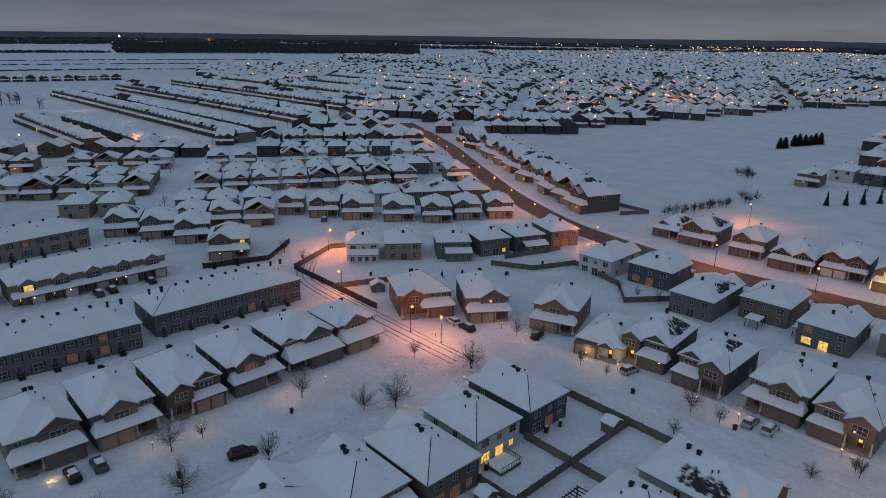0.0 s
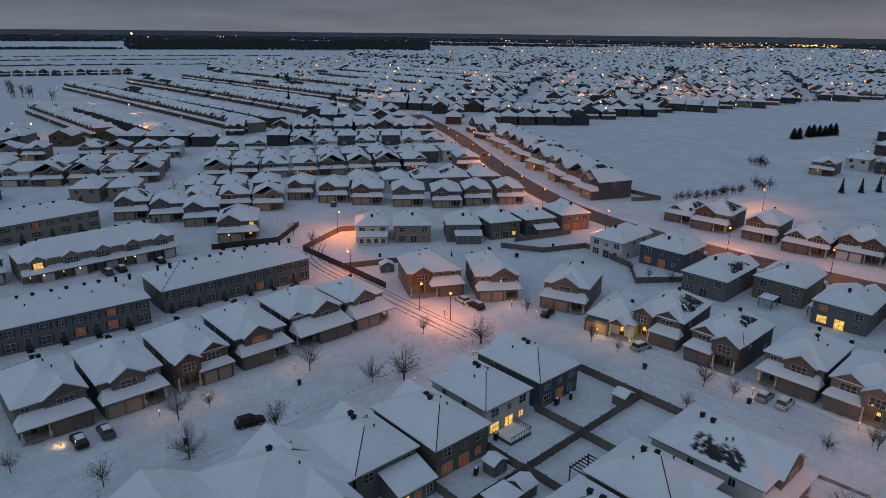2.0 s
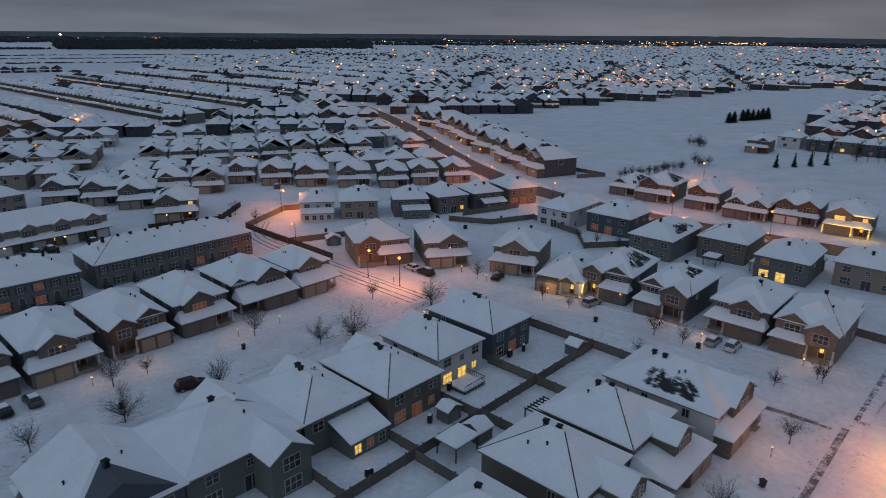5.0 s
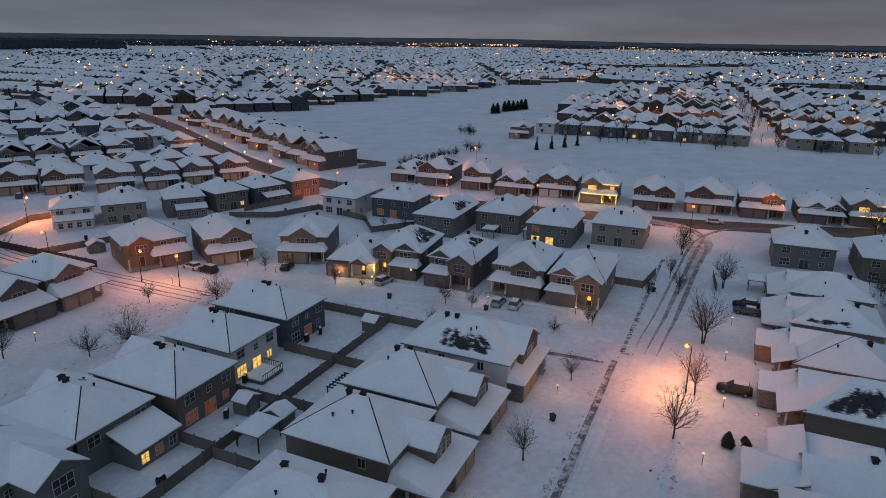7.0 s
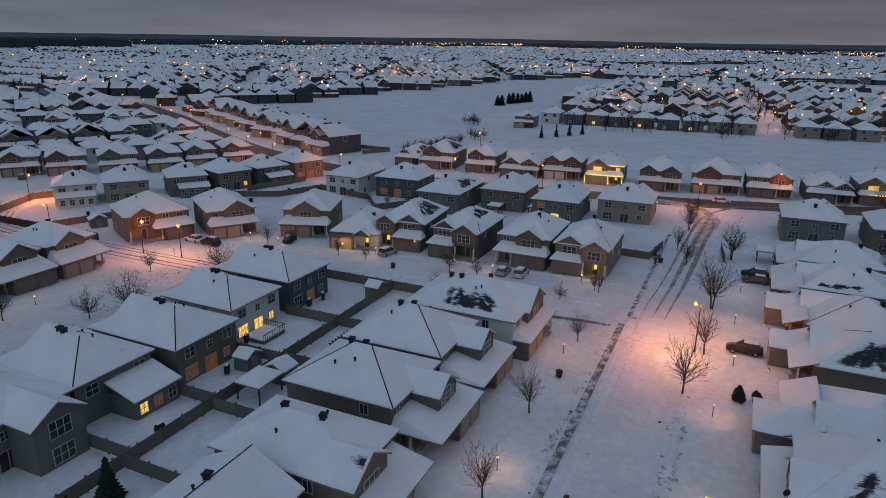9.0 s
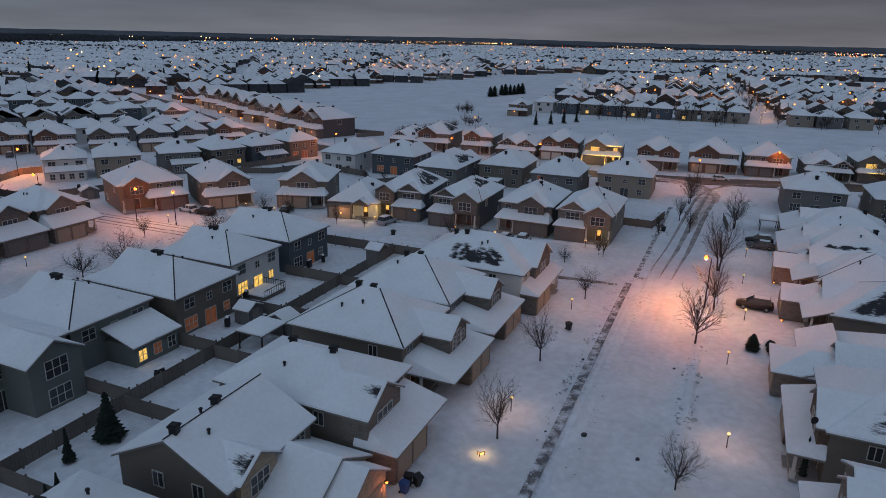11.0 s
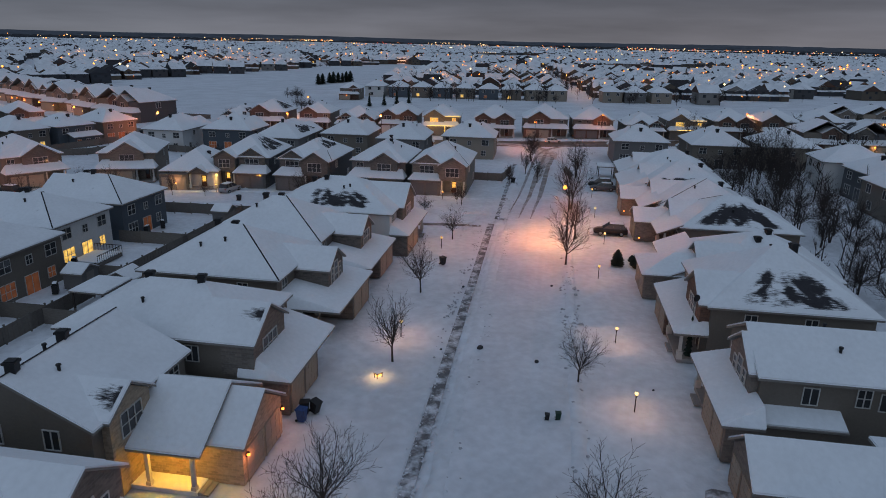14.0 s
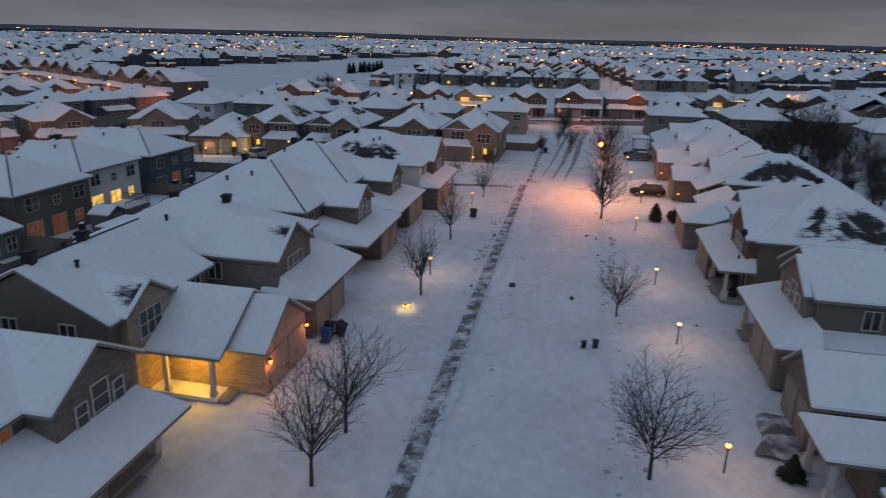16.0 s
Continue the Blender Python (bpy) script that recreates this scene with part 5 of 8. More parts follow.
for k in range(13):     # a lone row at the edge of the open fields
    far_spots.append((-470 + 12.4 * k, 846 + 5.2 * k, 112, 960.0))
spots.sort(key=lambda s: s[3])
far_spots += spots[122:]
for k, (x, y, ang, d) in enumerate(spots[:122]):
    i = k % len(KINDS) if k < len(KINDS) else rnd_more.randrange(len(KINDS))
    m = Matrix.Translation((x, y, 0)) @ Matrix.Rotation(radians(ang - 90 + rnd_more.uniform(-2, 2)), 4, "Z")
    if (x, y) in TALL:
        m = m @ Matrix.Diagonal((1.14, 1.25, 1.24, 1))
    if k < len(KINDS):
        label, W, D, col, br, gl, ga_, lit = KINDS[k]
        ob = mid_house(label, W, D, col, br, gl, ga_, lit, ridge="hip" if k % 3 else "gable", bare=(0, 1, 0, -1, 0, 0, 1)[k])
        PROTOS.append(ob)
        ob.matrix_basis = m
    else:
        copy_thing(PROTOS[i], m)

# far houses: walls, roof, snow and windows as one joined mesh
fv, ff, fm = [], [], []


def far_face(pts, mat):
    n = len(fv)
    fv.extend(pts)
    ff.append(tuple(range(n, n + len(pts))))
    fm.append(mat)


def far_house(x, y, ang, d, r, long=False):
    """A far house: walls, a gabled or hipped roof, a garage wing and a front gable or two."""
    c, s = math.cos(radians(ang - 90)), math.sin(radians(ang - 90))
    T = lambda p: (x + c * p[0] - s * p[1], y + s * p[0] + c * p[1], p[2])
    W, D, e, sl = r.uniform(4.7, 5.5), r.uniform(11, 14), r.uniform(4.7, 5.6), r.uniform(0.5, 0.66)
    if long:
        W, D, e, sl = 17.6, 11.5, r.uniform(5.4, 5.9), 0.5

    def faces(pts, quads):
        n = len(fv)
        fv.extend(T(p) for p in pts)
        for q, mt in quads:
            ff.append(tuple(n + k for k in q))
            fm.append(mt)
    faces(((-W, 2, 0), (W, 2, 0), (W, 2 + D, 0), (-W, 2 + D, 0), (-W, 2, e), (W, 2, e), (W, 2 + D, e), (-W, 2 + D, e)),
          (((0, 1, 5, 4), 0), ((1, 2, 6, 5), 0), ((2, 3, 7, 6), 0), ((3, 0, 4, 7), 0)))
    o = 0.4
    W2, ya, yb, z, ym = W + o, 2 - o, 2 + D + o, e + 0.05, 2 + D / 2
    snow = lambda: 1 if r.random() > 0.05 else 3
    kind = 0.9 if long else r.random()
    if kind < 0.7:      # the ridge runs back from the street
        zr = z + W2 * sl
        ea, eb = (0.0, r.choice((0.0, 0.85))) if kind < 0.35 else (0.85, 0.85)
        ra, rb = ya + W2 * ea, yb - W2 * eb
        faces(((-W2, ya, z), (W2, ya, z), (W2, yb, z), (-W2, yb, z), (0, ra, zr), (0, rb, zr)),
              (((1, 2, 5, 4), snow()), ((3, 0, 4, 5), snow()), ((0, 1, 4), 1 if ea else 0), ((2, 3, 5), 1 if eb else 0)))
    else:               # the ridge runs along the street
        zr = z + (D / 2 + o) * sl
        k = (W2 - D / 2 * 0.8) / W2 if long or kind > 0.85 else 1.0
        faces(((-W2, ya, z), (W2, ya, z), (W2, yb, z), (-W2, yb, z), (-W2 * k, ym, zr), (W2 * k, ym, zr)),
              (((0, 1, 5, 4), snow()), ((2, 3, 4, 5), snow()), ((1, 2, 5), 0 if k == 1.0 else 1), ((3, 0, 4), 0 if k == 1.0 else 1)))

    def gable(gx, half, yw, deep, ze, back=False):
        sg = -1 if back else 1
        top = ze + half * 0.62
        faces(((gx - half, yw, ze - 2), (gx + half, yw, ze - 2), (gx + half, yw, ze), (gx, yw, top), (gx - half, yw, ze)), (((0, 1, 2, 3, 4), 0),))
        for q in (-1, 1):
            faces(((gx + q * (half + 0.35), yw - 0.35 * sg, ze - 0.2), (gx, yw - 0.35 * sg, top + 0.1), (gx, yw + sg * deep, top + 0.1), (gx + q * (half + 0.35), yw + sg * deep * 0.6, ze - 0.2)), (((0, 1, 2, 3), snow()),))
    g0 = r.choice((-1, 1))
    low = 2.5
    faces(((-W, 0, 0), (W, 0, 0), (W, 0, low), (-W, 0, low), (-W - 0.2, -0.4, low), (W + 0.2, -0.4, low), (W, 2, 3.5), (-W, 2, 3.5), (-W, 2, low), (W, 2, low)),
          (((0, 1, 2, 3), 0), ((4, 5, 6, 7), 1), ((4, 7, 8), 1), ((5, 9, 6), 1)))
    if long:
        for k in range(5):
            gable(-14 + 7 * k, 2.2, 1.7, 4.0, e)
            if k % 2:
                gable(-14 + 7 * k, 2.0, 2 + D + 0.2, 4.0, e, True)
    elif d < 1900:
        gx = g0 * W * 0.45
        gable(gx, r.uniform(1.9, 2.5), 1.6, 4.0, e)
        if r.random() < 0.3:
            gable(-gx, 1.7, 1.8, 3.6, e)
    if d < 1000:
        gx = g0 * W * 0.45
        for wx, wy, wz in ((gx, 1.56, 3.6), (-g0 * W * 0.5, 1.97, 3.5), (W * 0.5, 2.03 + D, 3.4), (-W * 0.5, 2.03 + D, 3.4), (0.3, 2.03 + D, 0.9)):
            far_face([T(p) for p in ((wx - 0.7, wy, wz), (wx + 0.7, wy, wz), (wx + 0.7, wy, wz + 1.3), (wx - 0.7, wy, wz + 1.3))], 4 if r.random() < 0.03 else 2)
        far_face([T(p) for p in ((g0 * W * 0.4 - 2.2, -0.03, 0.05), (g0 * W * 0.4 + 2.2, -0.03, 0.05), (g0 * W * 0.4 + 2.2, -0.03, 2.2), (g0 * W * 0.4 - 2.2, -0.03, 2.2))], 2 if r.random() < 0.4 else 0)


fr = random.Random(5)
for x, y, ang, d in far_spots:
    far_house(x, y, ang, d, fr)
for x, y, ang, d in blocks:
    far_house(x, y, ang, d, fr, True)
me = bpy.data.meshes.new("distant_houses")
me.from_pydata(fv, [], ff)
for m in (FAR_WALL, FAR_SNOW, FAR_WINDOW, SHINGLE, LIT_WINDOW):
    me.materials.append(m)
me.polygons.foreach_set("material_index", fm)
tagged(new("distant_houses", me), label="countless snow-roofed suburban houses in the distance", category="houses", kind="stuff")

# woods, bare trees between far houses, the rise on the horizon
tv, tf = [], []


def clump(x, y, hgt, wid, r, z=0.0):
    """A ragged crown of one far tree."""
    n = len(tv)
    k = 6
    for lvl, rad in ((0.12, 0.35), (0.45, 1.0), (0.75, 0.7)):
        for i in range(k):
            a = (i + r.uniform(-0.3, 0.3)) * math.tau / k
            q = wid / 2 * rad * r.uniform(0.65, 1.2)
            tv.append((x + q * math.cos(a), y + q * math.sin(a), z + hgt * lvl * r.uniform(0.85, 1.15)))
    tv.append((x, y, z + hgt))
    for lv in range(2):
        for i in range(k):
            a, b = n + lv * k + i, n + lv * k + (i + 1) % k
            tf.append((a, b, b + k, a + k))
    for i in range(k):
        tf.append((n + 2 * k + i, n + 2 * k + (i + 1) % k, n + 3 * k))


wr = random.Random(3)


def woods(az0, az1, d0, d1, n, h0=9, h1=15, w0=9, w1=18):
    for _ in range(n):
        az, d = wr.uniform(az0, az1), wr.uniform(d0, d1)
        if wr.random() > min(az - az0, az1 - az) / 1.2 + 0.12:
            continue
        a = radians(az)
        x, y = d * math.sin(a), d * math.cos(a)
        lift = 1 + 0.45 * noise.noise(Vector((x * 0.006, y * 0.006, 2)))
        clump(x, y, wr.uniform(h0, h1) * lift, wr.uniform(w0, w1), wr)


woods(-19.5, 4, 1930, 3000, 6500, 8, 14, 6, 11)
woods(-34, -19.5, 1980, 2040, 420, 5, 8, 5, 9)
woods(-34, -19.5, 2900, 3200, 900, 8, 13, 7, 13)
woods(-3, 5.2, 1320, 1480, 620, 7, 11, 5, 8)
woods(-9, -5, 780, 830, 46, 5, 9, 4, 7)
woods(2, 30, 2600, 2800, 900, 8, 13, 8, 14)
woods(-40, 90, 3400, 3700, 1300, 7, 11, 30, 60)
woods(-40, 90, 3950, 4200, 1300, 8, 13, 30, 70)
woods(28, 60, 3000, 3080, 900, 9, 14, 8, 15)
woods(52, 88, 2200, 2600, 1500, 8, 14, 7, 14)
for d in (1210, 1390, 1560):    # low hedges across the open fields
    woods(-31, -11 + d * 0.002, d, d + 14, 120, 0.8, 1.8, 7, 16)
LONE = []
for x, y in ((-300, 600), (-296, 606), (-292, 596), (-304, 592), (-330, 640), (-335, 646), (-262, 570)):
    LONE.append((x, y))
bv, bf = [], []


def fan_tree(x, y, hgt, r):
    """A far bare tree: a thin trunk and a spray of branches and twigs."""
    def blade(p, q, w):
        n = len(bv)
        d = (q - p).normalized()
        s = Vector((d.y, -d.x, 0)) if abs(d.z) < 0.98 else Vector((1, 0, 0))
        s = (s if s.length > 0.05 else Vector((1, 0, 0))).normalized() * w
        t = d.cross(s)
        bv.extend(((p + s)[:], (p - s * 0.5 + t * 0.86)[:], (p - s * 0.5 - t * 0.86)[:], q[:]))
        bf.extend(((n, n + 1, n + 3), (n + 1, n + 2, n + 3), (n + 2, n, n + 3)))
    o = Vector((x, y, -0.2))
    top = o + Vector((r.uniform(-0.3, 0.3), r.uniform(-0.3, 0.3), hgt))
    blade(o, top, hgt * 0.02)
    for k in range(9):
        t = r.uniform(0.22, 0.75)
        a = r.uniform(0, math.tau)
        p = o.lerp(top, t)
        ln = hgt * r.uniform(0.28, 0.5) * (1.15 - t * 0.6)
        q = p + Vector((math.cos(a) * 0.62, math.sin(a) * 0.62, r.uniform(0.6, 1.0))).normalized() * ln
        blade(p, q, hgt * 0.011)
        for _ in range(4):
            p2 = p.lerp(q, r.uniform(0.3, 0.95))
            dv = (q - p).normalized() + Vector((r.uniform(-0.8, 0.8), r.uniform(-0.8, 0.8), r.uniform(0, 0.7)))
            blade(p2, p2 + dv.normalized() * ln * r.uniform(0.3, 0.55), hgt * 0.007)


for _ in range(5200):
    x, y, ang, d = (far_spots + spots)[wr.randrange(len(far_spots) + len(spots))]
    if d < 2000:
        a = wr.uniform(0, math.tau)
        px2, py2 = x + 11 * math.cos(a), y + 11 * math.sin(a)
        if inside((px2, py2), FIELDS[0]) or inside((px2, py2), FIELDS[1]) or road_gap((px2, py2)) < 7:
            continue
        if d < 950:
            fan_tree(px2, py2, wr.uniform(4, 8.5), wr)
        else:
            clump(px2, py2, wr.uniform(3.5, 8), wr.uniform(2.5, 5), wr)
for x, y in LONE:       # a few old trees by the townhouses
    for q in range(4):
        fan_tree(x + wr.uniform(-2, 2), y + wr.uniform(-2, 2), wr.uniform(7, 12), wr)
for _ in range(125):    # belt behind the open strip, and the thicket beside the junction
    t = wr.random()
    fan_tree(210 + 118 * t + wr.uniform(-4, 30), 246 - 96 * t + wr.uniform(0, 34), wr.uniform(4.5, 10), wr)
for _ in range(420):    # gardens beyond the open strip
    t = wr.random()
    px2, py2 = 214 + 150 * t + wr.uniform(0, 150), 250 - 100 * t + wr.uniform(4, 190)
    if road_gap((px2, py2)) > 6 and not inside((px2, py2), FIELDS[0]) and not inside((px2, py2), FIELDS[1]):
        fan_tree(px2, py2, wr.uniform(4.5, 10), wr)
for _ in range(90):   # garden trees behind the near street
    p = at_a(wr.uniform(44, 158), wr.uniform(-46, -27))
    fan_tree(p[0], p[1], wr.uniform(2.5, 6), wr)
for _ in range(230):
    px2, py2 = wr.uniform(120, 230), wr.uniform(10, 84)
    if py2 < px2 * 0.545 - 8:
        fan_tree(px2, py2, wr.uniform(3, 8), wr)
for _ in range(34):
    t = wr.random()
    fan_tree(106 + 36 * t + wr.uniform(-2, 2), 225 + 15 * t + wr.uniform(-2, 2), wr.uniform(2.5, 4), wr)
sheet("bare_trees", bv, bf, BARK, "scattered leafless trees among the houses", "trees", "stuff")
sheet("distant_trees", tv, tf, WOODS, "dark bare woods and scattered far trees", "trees", "stuff")
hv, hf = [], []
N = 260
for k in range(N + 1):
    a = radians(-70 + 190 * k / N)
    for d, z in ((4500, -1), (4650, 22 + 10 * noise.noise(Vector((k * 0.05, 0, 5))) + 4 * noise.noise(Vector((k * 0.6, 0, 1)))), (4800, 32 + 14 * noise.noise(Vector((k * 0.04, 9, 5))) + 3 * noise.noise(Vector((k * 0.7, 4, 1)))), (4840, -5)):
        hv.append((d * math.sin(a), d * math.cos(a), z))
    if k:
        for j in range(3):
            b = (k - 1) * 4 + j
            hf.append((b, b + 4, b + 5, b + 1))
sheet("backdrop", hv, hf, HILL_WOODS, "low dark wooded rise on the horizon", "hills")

# far lamps
lr = random.Random(9)


def lamp_dots(name, label, mat, places):
    v, f = [], []
    for x, y, z, r in places:
        n = len(v)
        v.extend(((x + r, y, z), (x - r, y, z), (x, y + r, z), (x, y - r, z), (x, y, z + r), (x, y, z - r)))
        f.extend(tuple(n + i for i in q) for q in ((0, 2, 4), (2, 1, 4), (1, 3, 4), (3, 0, 4), (2, 0, 5), (1, 2, 5), (3, 1, 5), (0, 3, 5)))
    sheet(name, v, f, mat, label, "lamps", "stuff")


amber, pale, red = [], [], []
near_spots = [q for q in far_spots if q[3] < 950]
for k in range(760):
    x, y, ang, d = (far_spots if k < 420 else near_spots)[lr.randrange(len(far_spots if k < 420 else near_spots))]
    X, Y = frame_of(ang)
    p = Vector((x, y, 0)) - Y * lr.uniform(3, 9) + X * lr.uniform(-5, 5)
    (amber if lr.random() < 0.8 else pale).append((p.x, p.y, lr.choice((2.6, 8.0, 8.6)), (0.22 + d * 0.00075) * lr.uniform(0.6, 1.4)))
for x, y, ang, d in spots[:122] + [q for q in near_spots if q[3] < 600]:
    if lr.random() < 0.3:
        X, Y = frame_of(ang)
        p = Vector((x, y, 0)) - Y * 0.25 + X * lr.uniform(-4, 4)
        amber.append((p.x, p.y, 2.2, 0.14 + d * 0.0004))
for x, y, ang, d in blocks:     # door and path lamps of the townhouses
    X, Y = frame_of(ang)
    for q in range(-14, 15, 7):
        if lr.random() < 0.5:
            p = Vector((x, y, 0)) - Y * lr.choice((0.3, 0.3, 9.0)) + X * (q + lr.uniform(-2, 2))
            (amber if lr.random() < 0.35 else pale).append((p.x, p.y, 2.3 if lr.random() < 0.7 else 6.0, 0.10 + d * 0.00035))
# streets, shops and plants on the plain: azimuths, distances, count, share of amber and of red
for az0, az1, d0, d1, n, warm, hot in ((24, 35, 3050, 3500, 70, 0.25, 0.02), (31, 34.5, 3050, 3250, 40, 0.15, 0.0), (38, 41, 2500, 2700, 12, 0.7, 0.3), (42, 47, 2900, 3100, 34, 0.2, 0.0), (44, 66, 2150, 2700, 60, 0.35, 0.08),
                                       (58, 72, 2200, 2500, 70, 0.4, 0.15), (58, 62, 2100, 2300, 26, 0.1, 0.1), (66, 74, 2600, 3000, 24, 0.5, 0.05), (8, 24, 3100, 3600, 24, 0.3, 0.0), (-2, 8, 2500, 2900, 8, 0.3, 0.0), (-30, -10, 3300, 3800, 12, 0.3, 0.0)):
    for _ in range(n):
        a, d = radians(lr.uniform(az0, az1)), lr.uniform(d0, d1)
        pick = lr.random()
        (red if pick < hot else amber if pick < hot + warm else pale).append((d * math.sin(a), d * math.cos(a), lr.uniform(7, 17), (0.15 + d * 0.00045) * lr.uniform(0.5, 1.7)))
for k in range(11):     # a curving street of amber lamps, and a lit sports hall
    amber.append((960 - 32 * k, 500 - 24 * k + 18 * math.sin(k * 0.31), 8, 0.62))
for k in range(8):
    pale.append((928 + 5 * k, 890 - 1.5 * k, 6, 0.7))
pale.append((-1080, 3150, 26, 5.5))
for k in range(4):
    pale.append((1000 + 2 * k, 1040, 12, 1.0))
for k in range(52):     # lamps whose glow still shows on the snow
    x, y, ang, d = far_spots[lr.randrange(len(far_spots))]
    tries = 0
    while not 330 < d < 820 and tries < 200:
        x, y, ang, d = far_spots[lr.randrange(len(far_spots))]
        tries += 1
    X, Y = frame_of(ang)
    p = Vector((x, y, 6.5)) - Y * 8
    amber.append((p.x, p.y, 8.2, 0.42))
    data = bpy.data.lights.new("far_lamp_light", "POINT")
    data.energy, data.color, data.shadow_soft_size = 3800, (1.0, 0.34, 0.1), 0.5
    new("far_lamp_light", data).location = (p.x, p.y, 6.0)
for k in range(4):       # lamps along the townhouse streets
    for q in range(4):
        p = TX * (-400 - 25 * k - 88 * q) + TY * (161 + 72 * k)
        pale.append((p.x, p.y, 6.5, 0.34))
        data = bpy.data.lights.new("far_lamp_light", "POINT")
        data.energy, data.color, data.shadow_soft_size = 1000, (1.0, 0.62, 0.4), 0.5
        new("far_lamp_light", data).location = (p.x, p.y, 6.0)
for k, (x, y, ang, d) in enumerate(spots[:122]):    # porch lamps that light a house front
    if k % 3 == 1:
        X, Y = frame_of(ang)
        p = Vector((x, y, 2.3)) - Y * 0.9 + X * lr.uniform(-3.5, 3.5)
        amber.append((p.x, p.y, 2.3, 0.24))
        data = bpy.data.lights.new("porch_light", "POINT")
        data.energy, data.color, data.shadow_soft_size = 170, (1.0, 0.42, 0.10), 0.2
        new("porch_light", data).location = (p.x, p.y, 2.2)
for x, y, watts in ((306, 330, 2600), (300, 326, 1600), (440, 348, 3000), (360, 269, 2600), (372, 262, 2000), (420, 330, 2400), (330, 290, 1800), (398, 236, 2200), (345, 205, 1800), (300, 215, 1500), (520, 380, 3500), (480, 260, 3000), (280, 300, 1200), (250, 262, 900)):
    amber.append((x, y, 8.4, 0.4))
    data = bpy.data.lights.new("far_lamp_light", "POINT")
    data.energy, data.color, data.shadow_soft_size = watts, (1.0, 0.36, 0.1), 0.4
    new("far_lamp_light", data).location = (x, y, 5.6)
lamp_dots("distant_amber_lamps", "far amber street lamps", FAR_AMBER, amber)
lamp_dots("distant_pale_lamps", "far pale lamps and signs", FAR_WHITE, pale)
lamp_dots("distant_red_lamps", "far red signal lamps", FAR_RED, red)


# ---- lamps ----
def light(x, y, z, watts, colour, radius=0.15):
    data = bpy.data.lights.new("lamp_light", "POINT")
    data.energy, data.color, data.shadow_soft_size = watts, colour, radius
    new("lamp_light", data).location = (x, y, z)


AMBER, WARM, YELLOW, PALE = (1.0, 0.27, 0.085), (1.0, 0.44, 0.18), (1.0, 0.55, 0.09), (1.0, 0.52, 0.26)


def ball(bm, x, y, z, r):
    bmesh.ops.create_icosphere(bm, subdivisions=2, radius=r, matrix=Matrix.Translation((x, y, z)))


def street_lamp(x, y, ang, h=7.0, watts=420.0, lit=True):
    base = new("street_lamp")
    base.matrix_basis = pose(x, y, 0, 0, 0, ang)
    tagged(base, label="tall dark street lamp with amber light" if lit else "tall dark street lamp", category="street lamp", group="street lamps")
    bm = bmesh.new()
    tube(bm, (0, 0, -0.2), (0, 0, 0.5), 0.14, 0.12, 8)
    tube(bm, (0, 0, 0.5), (0, 0, h), 0.09, 0.06, 8)
    part("pole", bm, BLACK, base)
    bm = bmesh.new()
    tube(bm, (0, 0, h), (0.5, 0, h + 0.18), 0.045, 0.04, 6)
    part("arm", bm, BLACK, base)
    bm = bmesh.new()
    box(bm, 0.35, 0.95, -0.15, 0.15, h + 0.16, h + 0.3)
    bmesh.ops.bevel(bm, geom=bm.edges[:], offset=0.05, segments=2, affect="EDGES")
    part("head", bm, BLACK, base)
    bm = bmesh.new()
    ball(bm, 0.66, 0, h + 0.06, 0.29)
    part("globe", bm, LAMP_AMBER if lit else TRIM, base, "glowing amber globe")
    if lit:
        p = base.matrix_basis @ Vector((0.66, 0, h - 0.3))
        light(p.x, p.y, p.z, watts, AMBER, 0.2)


for x, y, a, h, w in ((70.4, 54.9, 127, 7.0, 540), (7.8, 134.0, -60, 6.4, 140), (14.0, 128.2, -100, 6.4, 180), (-13.6, 191.6, 0, 6.6, 420), (97.2, 171.0, -130, 6.6, 300), (130.9, 212.4, 200, 7.2, 420),
                      (-8.2, 157.0, 180, 6.2, 160), (45.0, 280.8, 10, 7.0, 240), (47.9, 259.0, 10, 7.0, 240), (50.4, 237.3, 10, 7.0, 240), (54.2, 216.3, 10, 7.0, 240), (67.1, 188.1, 30, 7.0, 240), (41.5, 308.0, 10, 7.0, 240),
                      (34.9, 360.9, 10, 7.0, 280), (36.8, 335.4, 10, 7.0, 240), (30.0, 395.0, 10, 7.0, 280), (22.0, 430.0, 10, 7.0, 280), (134.0, 112.0, 40, 6.8, 240), (166.0, 113.0, 220, 6.8, 40),
                      (-19.0, 238.0, 0, 6.6, 260), (205.0, 88.0, 220, 6.8, 110), (222.7, 286.0, 120, 6.8, 300), (114.0, 150.0, 210, 6.8, 220)):
    street_lamp(x, y, a, h, w * 10.5)


def yard_lamp(x, y, h=1.35, watts=26.0, pale=False):
    base = new("yard_lamp")
    base.location = (x, y, 0)
    tagged(base, label="short dark lamp post with a glowing globe", category="lamp post", group="front yard lamps")
    bm = bmesh.new()
    tube(bm, (0, 0, -0.3), (0, 0, h - 0.12), 0.05, 0.04, 8)
    tube(bm, (0, 0, h - 0.16), (0, 0, h - 0.1), 0.1, 0.12, 8)
    part("post", bm, BLACK, base)
    bm = bmesh.new()
    ball(bm, 0, 0, h + 0.04, 0.14)
    part("globe", bm, LAMP_WHITE if pale else LAMP_WARM, base, "glowing warm globe")
    bm = bmesh.new()
    tube(bm, (0, 0, h + 0.15), (0, 0, h + 0.22), 0.06, 0.02, 8)
    part("cap", bm, BLACK, base)
    light(x, y, h + 0.6, watts, PALE if pale else WARM, 0.25)
    return base


